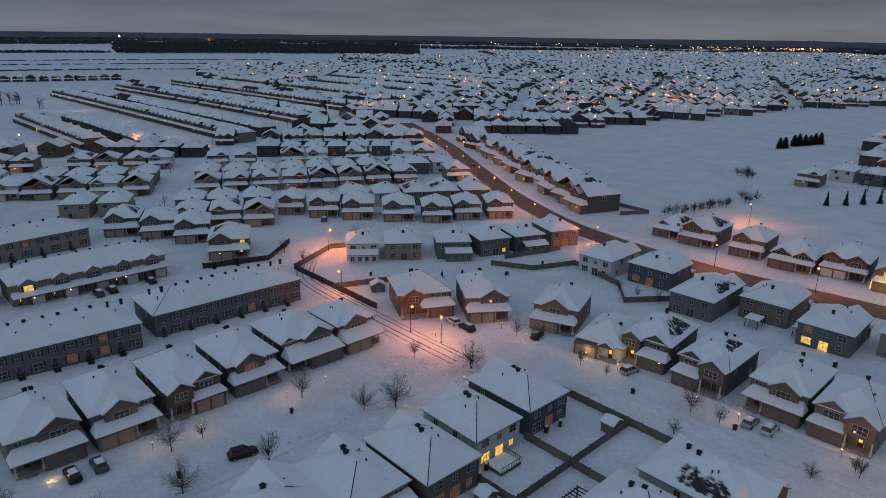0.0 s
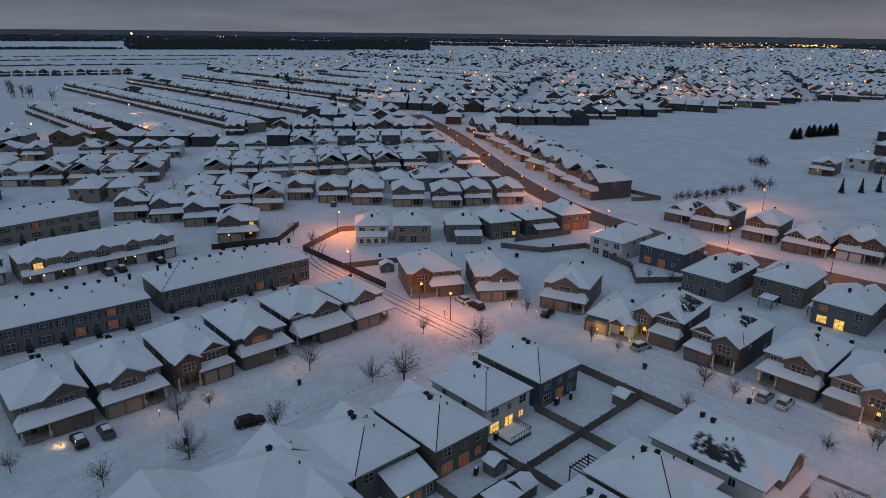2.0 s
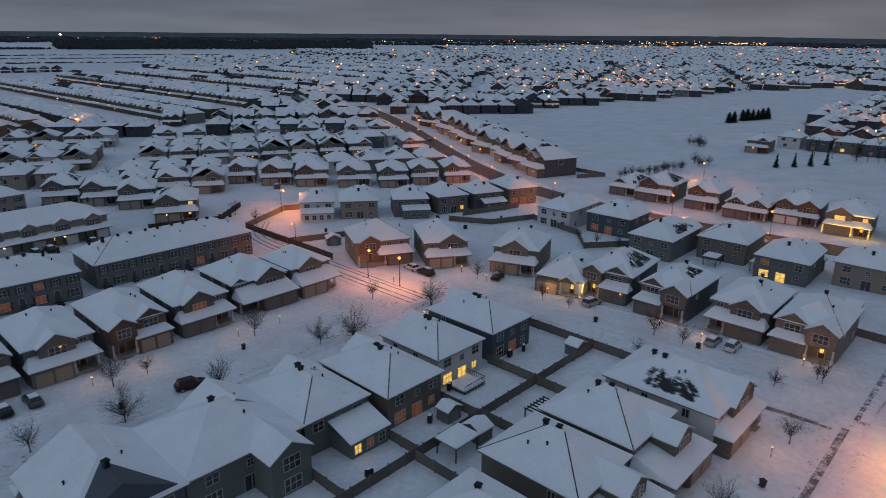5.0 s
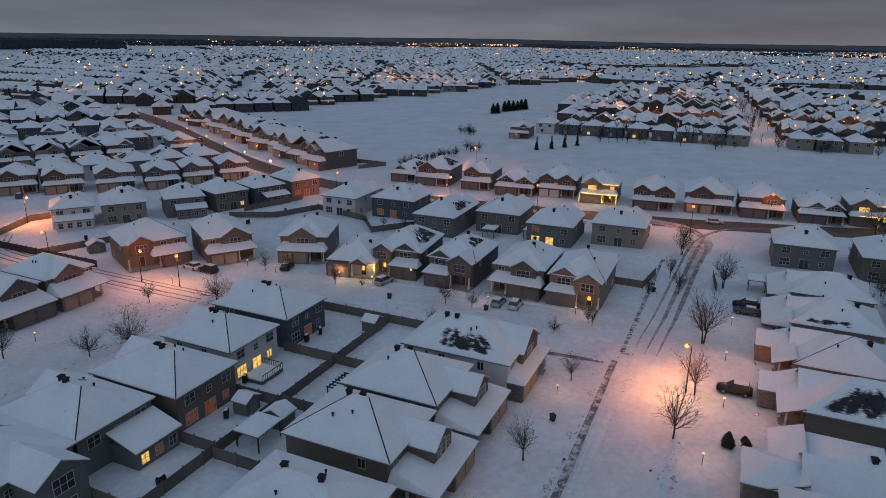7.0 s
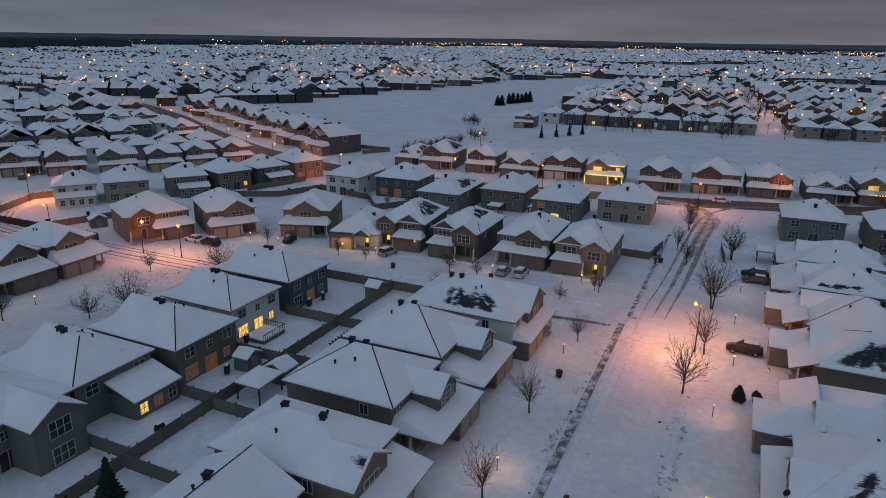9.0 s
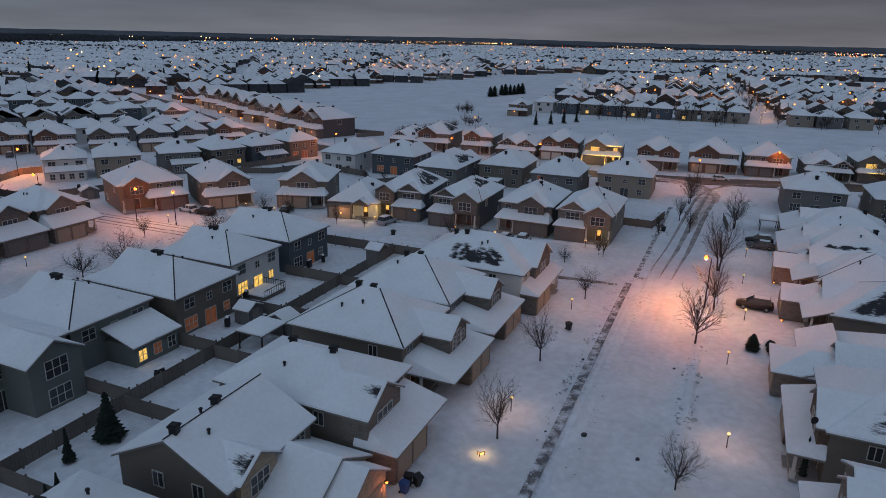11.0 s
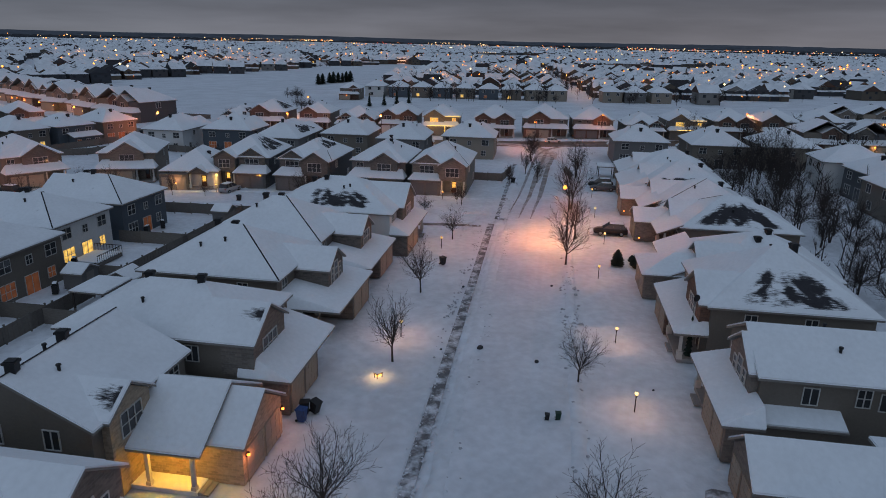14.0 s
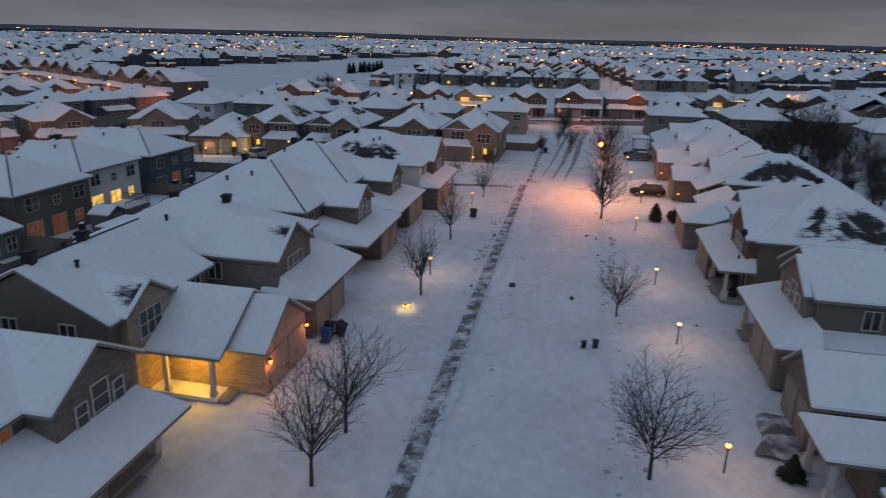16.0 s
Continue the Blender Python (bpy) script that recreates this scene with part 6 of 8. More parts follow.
for x, y, w, pale in ((-35.6, 94.4, 26, 0), (-29.1, 98.9, 30, 0), (-16.2, 108.5, 30, 0), (-9.5, 113.2, 12, 0), (5.2, 102.0, 26, 0), (16.7, 111.2, 10, 0), (13.0, 131.0, 30, 1), (28.4, 134.8, 40, 1), (32.6, 128.6, 26, 0),
                      (43.1, 119.3, 22, 0), (47.9, 113.8, 24, 0), (58.2, 100.9, 18, 0), (62.9, 94.8, 34, 0), (74.2, 83.6, 30, 0), (54.1, 62.7, 34, 0), (59.4, 42.3, 34, 0), (83.6, 59.2, 34, 1), (71.9, 49.8, 40, 1), (95.7, 68.0, 30, 0),
                      (45.8, 31.3, 44, 1), (36.8, 23.9, 44, 1), (32.3, 45.0, 40, 1), (25.5, 14.7, 30, 0), (6.8, 24.4, 26, 0)):
    yard_lamp(x, y, 1.35, w * 2.3, bool(pale))


def wall_lamp(ang, x, y, z, watts, colour=WARM):
    """A small lantern on a wall that faces the street, in row axes."""
    X, Y = frame_of(ang)
    base = new("wall_lantern")
    base.matrix_basis = Matrix.Translation(X * x + Y * y + Vector((0, 0, z))) @ Matrix.Rotation(radians(ang - 90), 4, "Z")
    tagged(base, label="small glowing lantern fixed to the wall", category="wall lamp", group="wall lanterns")
    bm = bmesh.new()
    box(bm, -0.06, 0.06, -0.06, 0.02, -0.1, 0.14)
    tube(bm, (0, -0.12, 0.2), (0, -0.12, 0.3), 0.12, 0.03, 8)
    part("bracket", bm, BLACK, base)
    bm = bmesh.new()
    ball(bm, 0, -0.14, 0.08, 0.11)
    part("globe", bm, LAMP_AMBER if colour is AMBER else LAMP_WARM, base)
    p = base.matrix_basis @ Vector((0, -0.32, 0.0))
    light(p.x, p.y, p.z, watts, colour, 0.1)


wall_lamp(127.5, 30.75, 20.45, 1.9, 46, AMBER)
wall_lamp(127.5, 36.0, 20.45, 1.9, 46, AMBER)
wall_lamp(-52.5, -83.6, 8.3, 2.0, 16, AMBER)
wall_lamp(-52.5, -98.3, 7.9, 2.0, 16, AMBER)
bulbs = []
for wx, wy, wz, watts, col in ((8.75, 37.3, 2.5, 250, (1.0, 0.50, 0.035)), (43.6, 117.4, 2.3, 64, YELLOW), (38.6, 122.3, 2.2, 16, YELLOW), (49.8, 116.6, 2.3, 74, YELLOW), (55.5, 112.0, 2.3, 50, YELLOW), (78.0, 84.4, 2.4, 24, YELLOW),
                               (-79.9, 154.2, 2.3, 260, YELLOW), (-73.7, 159.0, 2.3, 200, YELLOW), (-63.5, 167.0, 2.3, 220, YELLOW), (130.2, 148.2, 3.3, 190, (1.0, 0.46, 0.08)), (134.4, 143.8, 3.3, 190, (1.0, 0.46, 0.08)), (136.4, 141.6, 1.6, 60, YELLOW), (-43.5, 184.0, 2.4, 40, YELLOW),
                               (181.6, 93.4, 3.3, 150, (1.0, 0.46, 0.08)), (150.2, 127.6, 2.0, 14, AMBER), (44.8, 220.2, 2.4, 70, AMBER), (67.0, 252.0, 2.4, 60, YELLOW), (64.5, 277.0, 2.4, 60, YELLOW), (61.0, 302.0, 2.4, 70, YELLOW), (58.0, 326.0, 2.4, 70, YELLOW), (-52.5, 235.0, 2.4, 110, YELLOW), (-107.0, 215.4, 2.4, 150, YELLOW), (-7.4, 295.0, 2.4, 170, YELLOW), (-29.6, 340.0, 2.4, 170, YELLOW)):
    light(wx, wy, wz, watts, col, 0.12)
    if col is YELLOW and wy > 150:
        bulbs.append((wx, wy, wz, 0.24))
lamp_dots("porch_bulbs", "bare yellow bulbs over far porches", LAMP_WHITE, bulbs)

# a lit marker box standing in the snow, and one by the far driveway
for x, y in ((26.0, 40.3), (-48.1, 88.0)):
    base = new("snow_lantern")
    base.location = (x, y, 0)
    tagged(base, label="low glowing lantern box half sunk in snow", category="lantern")
    bm = bmesh.new()
    box(bm, -0.24, 0.24, -0.17, 0.17, 0.05, 0.26)
    part("lamp_body", bm, LAMP_WARM, base)
    bm = bmesh.new()
    for u in (-0.24, 0.24):
        for v in (-0.17, 0.17):
            box(bm, u - 0.03, u + 0.03, v - 0.03, v + 0.03, -0.1, 0.3)
    box(bm, -0.3, 0.3, -0.22, 0.22, 0.26, 0.33)
    part("lantern_frame", bm, BLACK, base)
    bm = bmesh.new()
    box(bm, -0.3, 0.3, -0.22, 0.22, 0.33, 0.42)
    bmesh.ops.bevel(bm, geom=bm.edges[:], offset=0.04, segments=2, affect="EDGES")
    part("snow_cap", bm, ROOF_SNOW, base)
    for k in range(4):
        light(x + 0.6 * math.cos(k * 1.57 + 0.6), y + 0.5 * math.sin(k * 1.57 + 0.6), 0.3, 6.0, (1.0, 0.62, 0.26), 0.1)


# ---- trees ----
def bare_tree(height, spread, seed, stems=1, limbs=7):
    """Meshes of a leafless tree: a trunk, limbs that bend upward, side branches and fine twigs."""
    r = random.Random(seed)
    piles = {"trunk": ([], []), "crown": ([], [])}

    def rod(pile, a, b, ra, rb, sides=3):
        v, f = piles[pile]
        n, d = len(v), (b - a).normalized()
        u = d.orthogonal().normalized()
        w = d.cross(u)
        for p, q in ((a, ra), (b, rb)):
            for k in range(sides):
                t = k * math.tau / sides
                v.append((p + (u * math.cos(t) + w * math.sin(t)) * q)[:])
        for k in range(sides):
            m = (k + 1) % sides
            f.append((n + k, n + m, n + sides + m, n + sides + k))

    def turned(d, az, tilt):
        u = d.orthogonal().normalized()
        u.rotate(Matrix.Rotation(az, 3, d))
        return (d * math.cos(tilt) + u * math.sin(tilt)).normalized()

    def branch(p, d, length, rad, level, pile="crown"):
        steps = 4 if level < 2 else 2
        for k in range(steps):
            d = (d + Vector((r.uniform(-0.13, 0.13), r.uniform(-0.13, 0.13), 0.085 if level else 0.1))).normalized()
            q = p + d * (length / steps)
            r1 = max(rad * (1 - 0.72 * (k + 1) / steps), 0.0085)
            rod(pile, p, q, max(rad * (1 - 0.72 * k / steps), 0.0085), r1, 5 if level < 1 else 3)
            if level < 3:
                for j in range((3, 3, 3)[level]):
                    az = (k * 3 + j) * 2.4 + r.uniform(-0.5, 0.5)
                    s0 = p.lerp(q, (j + r.random()) / 3)
                    branch(s0, turned(d, az, r.uniform(0.45, 0.85) * spread ** 0.5), length * r.uniform(0.34, 0.52) * (1.1 - 0.14 * k), max(r1 * 0.6, 0.0085), level + 1 if level else 2)
            p = q
    for s in range(stems):
        lean = Vector((0.16 * (s - (stems - 1) / 2), r.uniform(-0.05, 0.05), 1)).normalized()
        foot = Vector((0.14 * s, 0, -0.3))
        bole, rad = height * 0.2 + 0.3, height * 0.0115 + 0.02
        top = foot + lean * bole
        rod("trunk", foot, top, rad * 1.15, rad * 0.85, 7)
        branch(top, lean, height * 0.66, rad * 0.7, 1)
        for k in range(limbs):
            az = k * 2.4 + r.uniform(-0.3, 0.3)
            tilt = r.uniform(0.45, 1.05) * spread
            branch(foot.lerp(top, r.uniform(0.72, 1.0)) + lean * 0.13 * k, turned(lean, az, tilt), height * r.uniform(0.44, 0.6), rad * 0.5, 1)
    out = []
    for name in ("trunk", "crown"):
        me = bpy.data.meshes.new(name)
        me.from_pydata(piles[name][0], [], piles[name][1])
        me.materials.append(BARK)
        out.append(me)
    return out


TREE_MESHES = [bare_tree(6.5, 0.95, 1), bare_tree(6.5, 0.72, 2), bare_tree(6.5, 1.12, 3, 1, 8), bare_tree(6.5, 0.85, 4, 2, 4), bare_tree(6.5, 0.55, 5), bare_tree(6.5, 1.25, 6, 2, 5)]


def tree(x, y, height, kind, turn, label="leafless street tree with fine bare twigs", group="street trees"):
    base = new("tree")
    k = height / 6.5
    base.matrix_basis = Matrix.Translation((x, y, 0)) @ Matrix.Rotation(radians(turn), 4, "Z") @ Matrix.Diagonal((k, k, k, 1))
    tagged(base, label=label, category="tree", group=group)
    for name, me in zip(("trunk", "crown"), TREE_MESHES[kind]):
        o = new(name, me)
        o.parent = base


for k, (x, y, h, kind) in enumerate((
        (28.6, 41.7, 6.2, 1), (41.3, 52.4, 6.2, 1), (58.4, 65.0, 4.8, 0), (73.5, 78.3, 4.2, 4), (37.1, 29.1, 5.0, 0), (60.1, 47.4, 8.0, 0), (71.2, 54.0, 7.6, 1), (85.4, 65.0, 9.5, 3), (109.3, 81.1, 8.0, 3), (22.2, 16.7, 6.6, 2), (9.6, 26.3, 6.6, 1), (13.2, 29.0, 6.2, 2),
        (3.4, 103.9, 7.2, 5), (19.0, 117.0, 6.6, 5), (-32.6, 93.9, 6.2, 2), (-2.2, 103.4, 5.4, 5), (-13.5, 108.4, 6.2, 0), (-16.6, 88.9, 6.4, 4), (-28.1, 83.2, 6.4, 5), (-28.5, 97.0, 3.6, 0), (55.8, 98.1, 5.6, 2), (59.1, 94.2, 3.8, 0), (73.5, 79.3, 3.6, 1),
        (41.2, 116.5, 4.4, 4), (8.0, 122.5, 4.2, 0), (31.0, 130.5, 4.4, 0), (35.0, 128.0, 4.6, 0), (45.0, 112.0, 2.8, 0), (92.0, 84.0, 4.6, 4), (98.5, 82.5, 5.5, 4), (104.0, 90.0, 5.5, 4), (-38.0, 78.0, 5.0, 2), (-52.0, 82.0, 4.0, 2),
        (-20.0, 181.0, 4.6, 0), (-26.5, 191.0, 4.6, 0), (-6.0, 203.0, 4.6, 0), (66.0, 150.0, 3.4, 0), (63.0, 155.0, 3.2, 0), (70.0, 146.0, 3.6, 0), (78.0, 136.0, 3.5, 5), (50.0, 92.0, 3.2, 5), (66.0, 79.0, 3.2, 5), (118.0, 100.0, 7.0, 3), (123.0, 104.0, 7.0, 4))):
    tree(x, y, h, kind, k * 67)
tr = random.Random(21)
for k, (tx, ty, th) in enumerate(((147, 61, 10.5), (138, 54, 11.5), (133, 50, 9.5), (176, 90, 9), (170, 84, 8), (160, 66, 9), (152, 56, 8), (166, 62, 9.5), (180, 68, 8), (146, 46, 8), (190, 80, 8), (140, 44, 6))):
    tree(tx, ty, th, (2, 0, 5)[k % 3], k * 41, "tall leafless tree in a dark thicket", "thicket trees")
for k in range(58):     # garden trees and hedges behind the near row
    p = at_a(48 + k * 1.85 + tr.uniform(-2, 2), -29.5 - tr.uniform(0, 15))
    tree(p[0], p[1], tr.uniform(3.0, 7.5), tr.choice((2, 5, 5, 0)), k * 61, "leafless garden tree in a dark hedge", "garden trees")
for k in range(12):     # the hedge line beyond the open strip
    t = k / 11
    tree(216 + 105 * t + tr.uniform(-5, 5), 240 - 92 * t + tr.uniform(-6, 10), tr.uniform(5, 8), tr.randrange(6), k * 53, "leafless tree in a dark hedge line", "hedge trees")
for k in range(16):     # scrub at the corner of the field
    tree(106 + 2.2 * k + tr.uniform(-1.5, 1.5), 226 + 0.9 * k + tr.uniform(-2, 2), tr.uniform(2.6, 4.2), 5, k * 47, "low leafless scrub tree on snow", "scrub trees")
for k in range(10):
    tree(173 + tr.uniform(-3, 3) - (24 if k > 5 else 0), 290 + tr.uniform(-5, 5) - (45 if k > 5 else 0), tr.uniform(4, 7), 5, k * 29, "low leafless scrub tree on snow", "scrub trees")
for k in range(24):
    t = tr.uniform(0, 1)
    tree(60 + 330 * t, 418 + 160 * t + tr.uniform(-3, 3), tr.uniform(4, 7), 5, k * 37, "far leafless scrub by the field edge", "scrub trees")


def conifer_mesh(seed, full=False):
    r = random.Random(seed)
    bm = bmesh.new()
    for t in range(11):
        z, rad = 0.25 + t * 0.42, 1.25 * ((1 - (t / 11.5) ** 2.2) if full else 1 - t / 11.5)
        n = 13
        for i in range(n):
            a = (i + r.uniform(-0.3, 0.3)) * math.tau / n
            q = rad * r.uniform(0.75, 1.15)
            wv = 0.24 + rad * 0.16
            tip = Vector((q * math.cos(a), q * math.sin(a), z - 0.12 * r.uniform(0.5, 1.5)))
            side = Vector((-math.sin(a), math.cos(a), 0)) * wv
            root = Vector((0, 0, z + 0.45))
            v = [bm.verts.new(p) for p in (root, tip * 0.62 + Vector((0, 0, z * 0.38)) + side, tip, tip * 0.62 + Vector((0, 0, z * 0.38)) - side)]
            bm.faces.new(v)
    me = bpy.data.meshes.new("crown")
    bm.to_mesh(me)
    bm.free()
    me.materials.append(NEEDLES)
    return me


CONIFERS = [conifer_mesh(k) for k in range(3)] + [conifer_mesh(7, True)]


def conifer(x, y, h, wide=1.0, k=0, label="dark green conifer standing in snow"):
    base = new("conifer")
    base.matrix_basis = Matrix.Translation((x, y, 0)) @ Matrix.Rotation(k * 1.3, 4, "Z") @ Matrix.Diagonal((h / 5 * wide, h / 5 * wide, h / 5, 1))
    tagged(base, label=label, category="conifer", group="conifers")
    bm = bmesh.new()
    tube(bm, (0, 0, -0.2), (0, 0, 4.6), 0.12, 0.03, 6)
    part("trunk", bm, BARK, base)
    o = new("crown", CONIFERS[3 if k < 0 else k % 3])
    o.parent = base


for k, (x, y, h, w) in enumerate(((27.6, 12.4, 1.3, 2.2), (47.6, 25.4, 4.2, 0.42), (-1.5, 57.2, 4.6, 1.25), (-4.7, 55.0, 3.2, 0.75), (-5.5, 51.0, 1.8, 0.9), (-4.2, 50.2, 1.6, 0.9), (-6.2, 49.6, 1.9, 0.9), (18.0, 166.0, 3.0, 0.8), (10.0, 163.0, 3.2, 0.7), (-44.0, 178.0, 2.6, 1.0), (-38.0, 180.0, 2.4, 1.0),
                                  (176, 236, 6, 0.9), (184, 236, 6, 0.9), (192, 237, 6.5, 0.9), (200, 238, 6, 0.9), (60, 505, 12, 0.8), (-70, 520, 14, 0.9), (20, 515, 12, 0.8), (-20, 540, 15, 0.8), (-35, 512, 12, 0.9))):
    conifer(x, y, h, w, k)
for k, (x, y, h) in enumerate(((236.6, 367, 6.6), (240.5, 368, 6.8), (250.5, 375, 7.0), (254.5, 376.5, 7.4), (259, 377.5, 6.8), (263, 378.5, 6.4), (268, 381, 7.2), (272, 382, 7.4))):
    conifer(x, y, h, 1.55, -1 - k, "dense dark evergreen in a clump on the field")
for k, (x, y, h, w) in enumerate(((65.0, 43.4, 2.1, 1.7), (66.6, 42.0, 1.4, 2.0), (65.9, 41.2, 1.1, 2.2), (67.6, 43.0, 0.9, 2.4))):
    conifer(x, y, h, w, -3 - k, "dark rounded evergreen shrub by a snowy driveway")


# ---- fences ----
def fence(points, height=1.65, mat=FENCE, label="weathered board fence with snow on top", pitch=2.9):
    """Posts and panels along a line in the plan."""
    base = new("fence")
    base.location = (points[0][0], points[0][1], 0)
    tagged(base, label=label, category="fence", group="yard fences")
    o = Vector((points[0][0], points[0][1], 0))

    def panel(bm):
        n, prof = 10, []
        for k in range(n):
            u0, u1, dep = -0.5 + k / n, -0.5 + (k + 1) / n, 0.02 * (k % 2)
            prof += [(u0 + 0.006, -0.02 - dep), (u1 - 0.006, -0.02 - dep), (u1, 0.0)]
        prof = [(-0.5, 0.0)] + prof + [(0.5, 0.03), (-0.5, 0.03)]
        low = [bm.verts.new((u, v, 0.04)) for u, v in prof]
        top = [bm.verts.new((u, v, height - 0.05)) for u, v in prof]
        for i in range(len(prof)):
            j = (i + 1) % len(prof)
            bm.faces.new((low[i], low[j], top[j], top[i]))
        bm.faces.new(top)

    def post(bm):
        box(bm, -0.06, 0.06, -0.06, 0.06, -0.3, height + 0.05)
        box(bm, -0.08, 0.08, -0.08, 0.08, height + 0.05, height + 0.13)
    pm = mesh_of(("panel", height, mat.name), panel, [mat])
    qm = mesh_of(("post", height, mat.name), post, [mat])
    for (ax, ay), (bx, by) in zip(points, points[1:]):
        a, b = Vector((ax, ay, 0)) - o, Vector((bx, by, 0)) - o
        n = max(1, round((b - a).length / pitch))
        turn = math.degrees(math.atan2(b.y - a.y, b.x - a.x))
        step_len = (b - a).length / n
        for k in range(n):
            c = a.lerp(b, (k + 0.5) / n)
            shared("panel", pm, base, pose(c.x, c.y, 0, 0, 0, turn) @ Matrix.Diagonal((step_len, 1, 1, 1)))
            c = a.lerp(b, k / n)
            shared("post", qm, base, pose(c.x, c.y, 0, 0, 0, turn))
    return base


fence([at_a(92, 41), at_a(92, 63)])
fence([at_a(10, 49), at_a(92, 49)])
for x in (38.5, 50.3, 62.0, 75.6):
    fence([at_a(x, 49.2), at_a(x, 58.6)])
for x in (25.5, 37.5, 49.5, 62.4, 75.4):
    fence([at_a(x, 38.8), at_a(x, 48.8)])
fence([(-22, 176), (0.5, 147)], 1.7, FENCE_DARK, "dark board fence along the lane", 3.0)
fence([(-22, 176), (-13, 193.5), (-8.5, 194.5)], 1.7, FENCE, "weathered board fence round a corner lot", 3.0)
fence([(-10.5, 161), (4, 165), (16, 164)], 1.6, FENCE)
fence([(33, 176), (44, 171), (57, 174.5), (64, 158), (61.5, 147), (74, 147)], 1.6, FENCE)
fence([(38, 181), (56.5, 188)], 1.6, FENCE)
fence([(-47, 178), (-30, 184), (-26, 200)], 1.7, FENCE_DARK, "dark board fence round a corner lot", 3.0)
fence([(89.5, 95), (94.5, 88), (103, 93)], 1.6, FENCE)
fence([(112, 86), (106, 80)], 1.6, FENCE)
fence([at_a(-3, -26), at_a(150, -26)], 1.6, FENCE_DARK, "dark board fence behind the houses", 3.2)

fence([(82, 364), (87, 300), (91.5, 241), (100.5, 227.5), (89, 226)], 1.5, FENCE, "weathered fence between houses and the open field", 4.4)
dish = new("satellite_dish")
RX, RY = frame_of(-52.5)
dish.matrix_basis = Matrix.Translation(RX * -52.6 + RY * 8.7 + Vector((0, 0, 5.75))) @ Matrix.Rotation(radians(150), 4, "Z")
tagged(dish, label="small grey satellite dish on the roof corner", category="satellite dish")
bm = bmesh.new()
tube(bm, (0, 0, -0.55), (0, 0, 0.05), 0.025, 0.025, 6)
part("mast", bm, BLACK, dish)
bm = bmesh.new()
loft_rings = [[(rr * math.cos(k * 0.5236), 0.12 - 0.35 * (0.3 - rr) ** 1 * -0.4, rr * math.sin(k * 0.5236) * 1.1 + 0.12) for k in range(12)] for rr in (0.3, 0.2, 0.08)]
rings = [[bm.verts.new(p) for p in ring] for ring in loft_rings]
for ra, rb in zip(rings, rings[1:]):
    for k in range(12):
        bm.faces.new((ra[k], ra[(k + 1) % 12], rb[(k + 1) % 12], rb[k]))
bm.faces.new(rings[-1])
part("reflector", bm, BLACK, dish)

# ---- swept sidewalk of single slabs ----
walk_base = new("sidewalk")
tagged(walk_base, label="swept concrete sidewalk with snow left in patches", category="sidewalk", kind="structure")


def slab_mesh(bm):
    box(bm, -0.73, 0.73, -0.46, 0.46, -0.1, 0.04)


for k in range(52):
    p = at_a(17.5 + k * 1.5, 10.98 + 0.010 * k)
    shared("slab", mesh_of(("slab",), slab_mesh, [WALK]), walk_base, pose(p[0], p[1], 0.0, 0, 0, 37.5))
for k in range(34):
    p = at_a(99 + k * 1.5, 10.8)
    shared("slab", mesh_of(("slab",), slab_mesh, [WALK]), walk_base, pose(p[0], p[1], 0.0, 0, 0, 37.5))

# ---- lumps of ploughed snow, ruts, and lumps in place of footprints ----
cv, cf = [], []
cr = random.Random(17)


def lump(x, y, w, hgt):
    n = len(cv)
    k = 6
    for lvl, rad in ((-0.1, 1.0), (0.55, 0.72)):
        for i in range(k):
            a = i * math.tau / k + cr.uniform(-0.3, 0.3)
            q = w * rad * cr.uniform(0.7, 1.2)
            cv.append((x + q * math.cos(a), y + q * math.sin(a), hgt * lvl * cr.uniform(0.8, 1.2)))
    cv.append((x, y, hgt))
    for i in range(k):
        j = (i + 1) % k
        cf.append((n + i, n + j, n + k + j, n + k + i))
        cf.append((n + k + i, n + k + j, n + 2 * k))


def scatter(line, spread, count, w0=0.08, w1=0.3, clustered=0.35):
    """Lumps along a line of row points, bunched as a plough leaves them."""
    for _ in range(count):
        t = cr.random() * (len(line) - 1)
        i = int(t)
        a, b = line[i], line[i + 1]
        x, y = a[0] + (b[0] - a[0]) * (t - i), a[1] + (b[1] - a[1]) * (t - i)
        if noise.noise(Vector((x * 0.16, y * 0.16, 4))) < -clustered + 0.25 and cr.random() < 0.85:
            continue
        w = cr.uniform(w0, w1) * cr.uniform(0.5, 1.0)
        lump(x + cr.gauss(0, spread), y + cr.gauss(0, spread), w, w * cr.uniform(0.5, 0.9))


scatter([at_a(x, 9.2) for x in (10, 92)], 0.3, 260, 0.06, 0.24)
scatter([at_a(x, 11.65) for x in (14, 94)], 0.12, 160, 0.06, 0.2)
scatter([at_a(x, 10.55) for x in (16, 94)], 0.1, 420, 0.05, 0.17, 0.6)
scatter([at_a(x, 11.5) for x in (16, 94)], 0.1, 420, 0.05, 0.17, 0.6)
scatter([at_a(x, 0.9) for x in (-5, 40, 95)], 0.35, 500, 0.1, 0.34, 0.15)
scatter([at_a(x, 10.2) for x in (96, 112)], 1.2, 260)
scatter([at_b(x, 83.2) for x in (10, 70)], 0.35, 500)
scatter([at_b(x, 91.8) for x in (10, 75)], 0.35, 500)
scatter([(2, 122), (14, 116), (24, 118)], 2.2, 420)
scatter([(30, 113), (46, 103), (62, 85), (72, 74)], 0.5, 500)
scatter([(40, 125), (56, 110), (72, 92)], 0.5, 300)
scatter([(60, 66), (72, 72), (80, 78)], 0.8, 260)
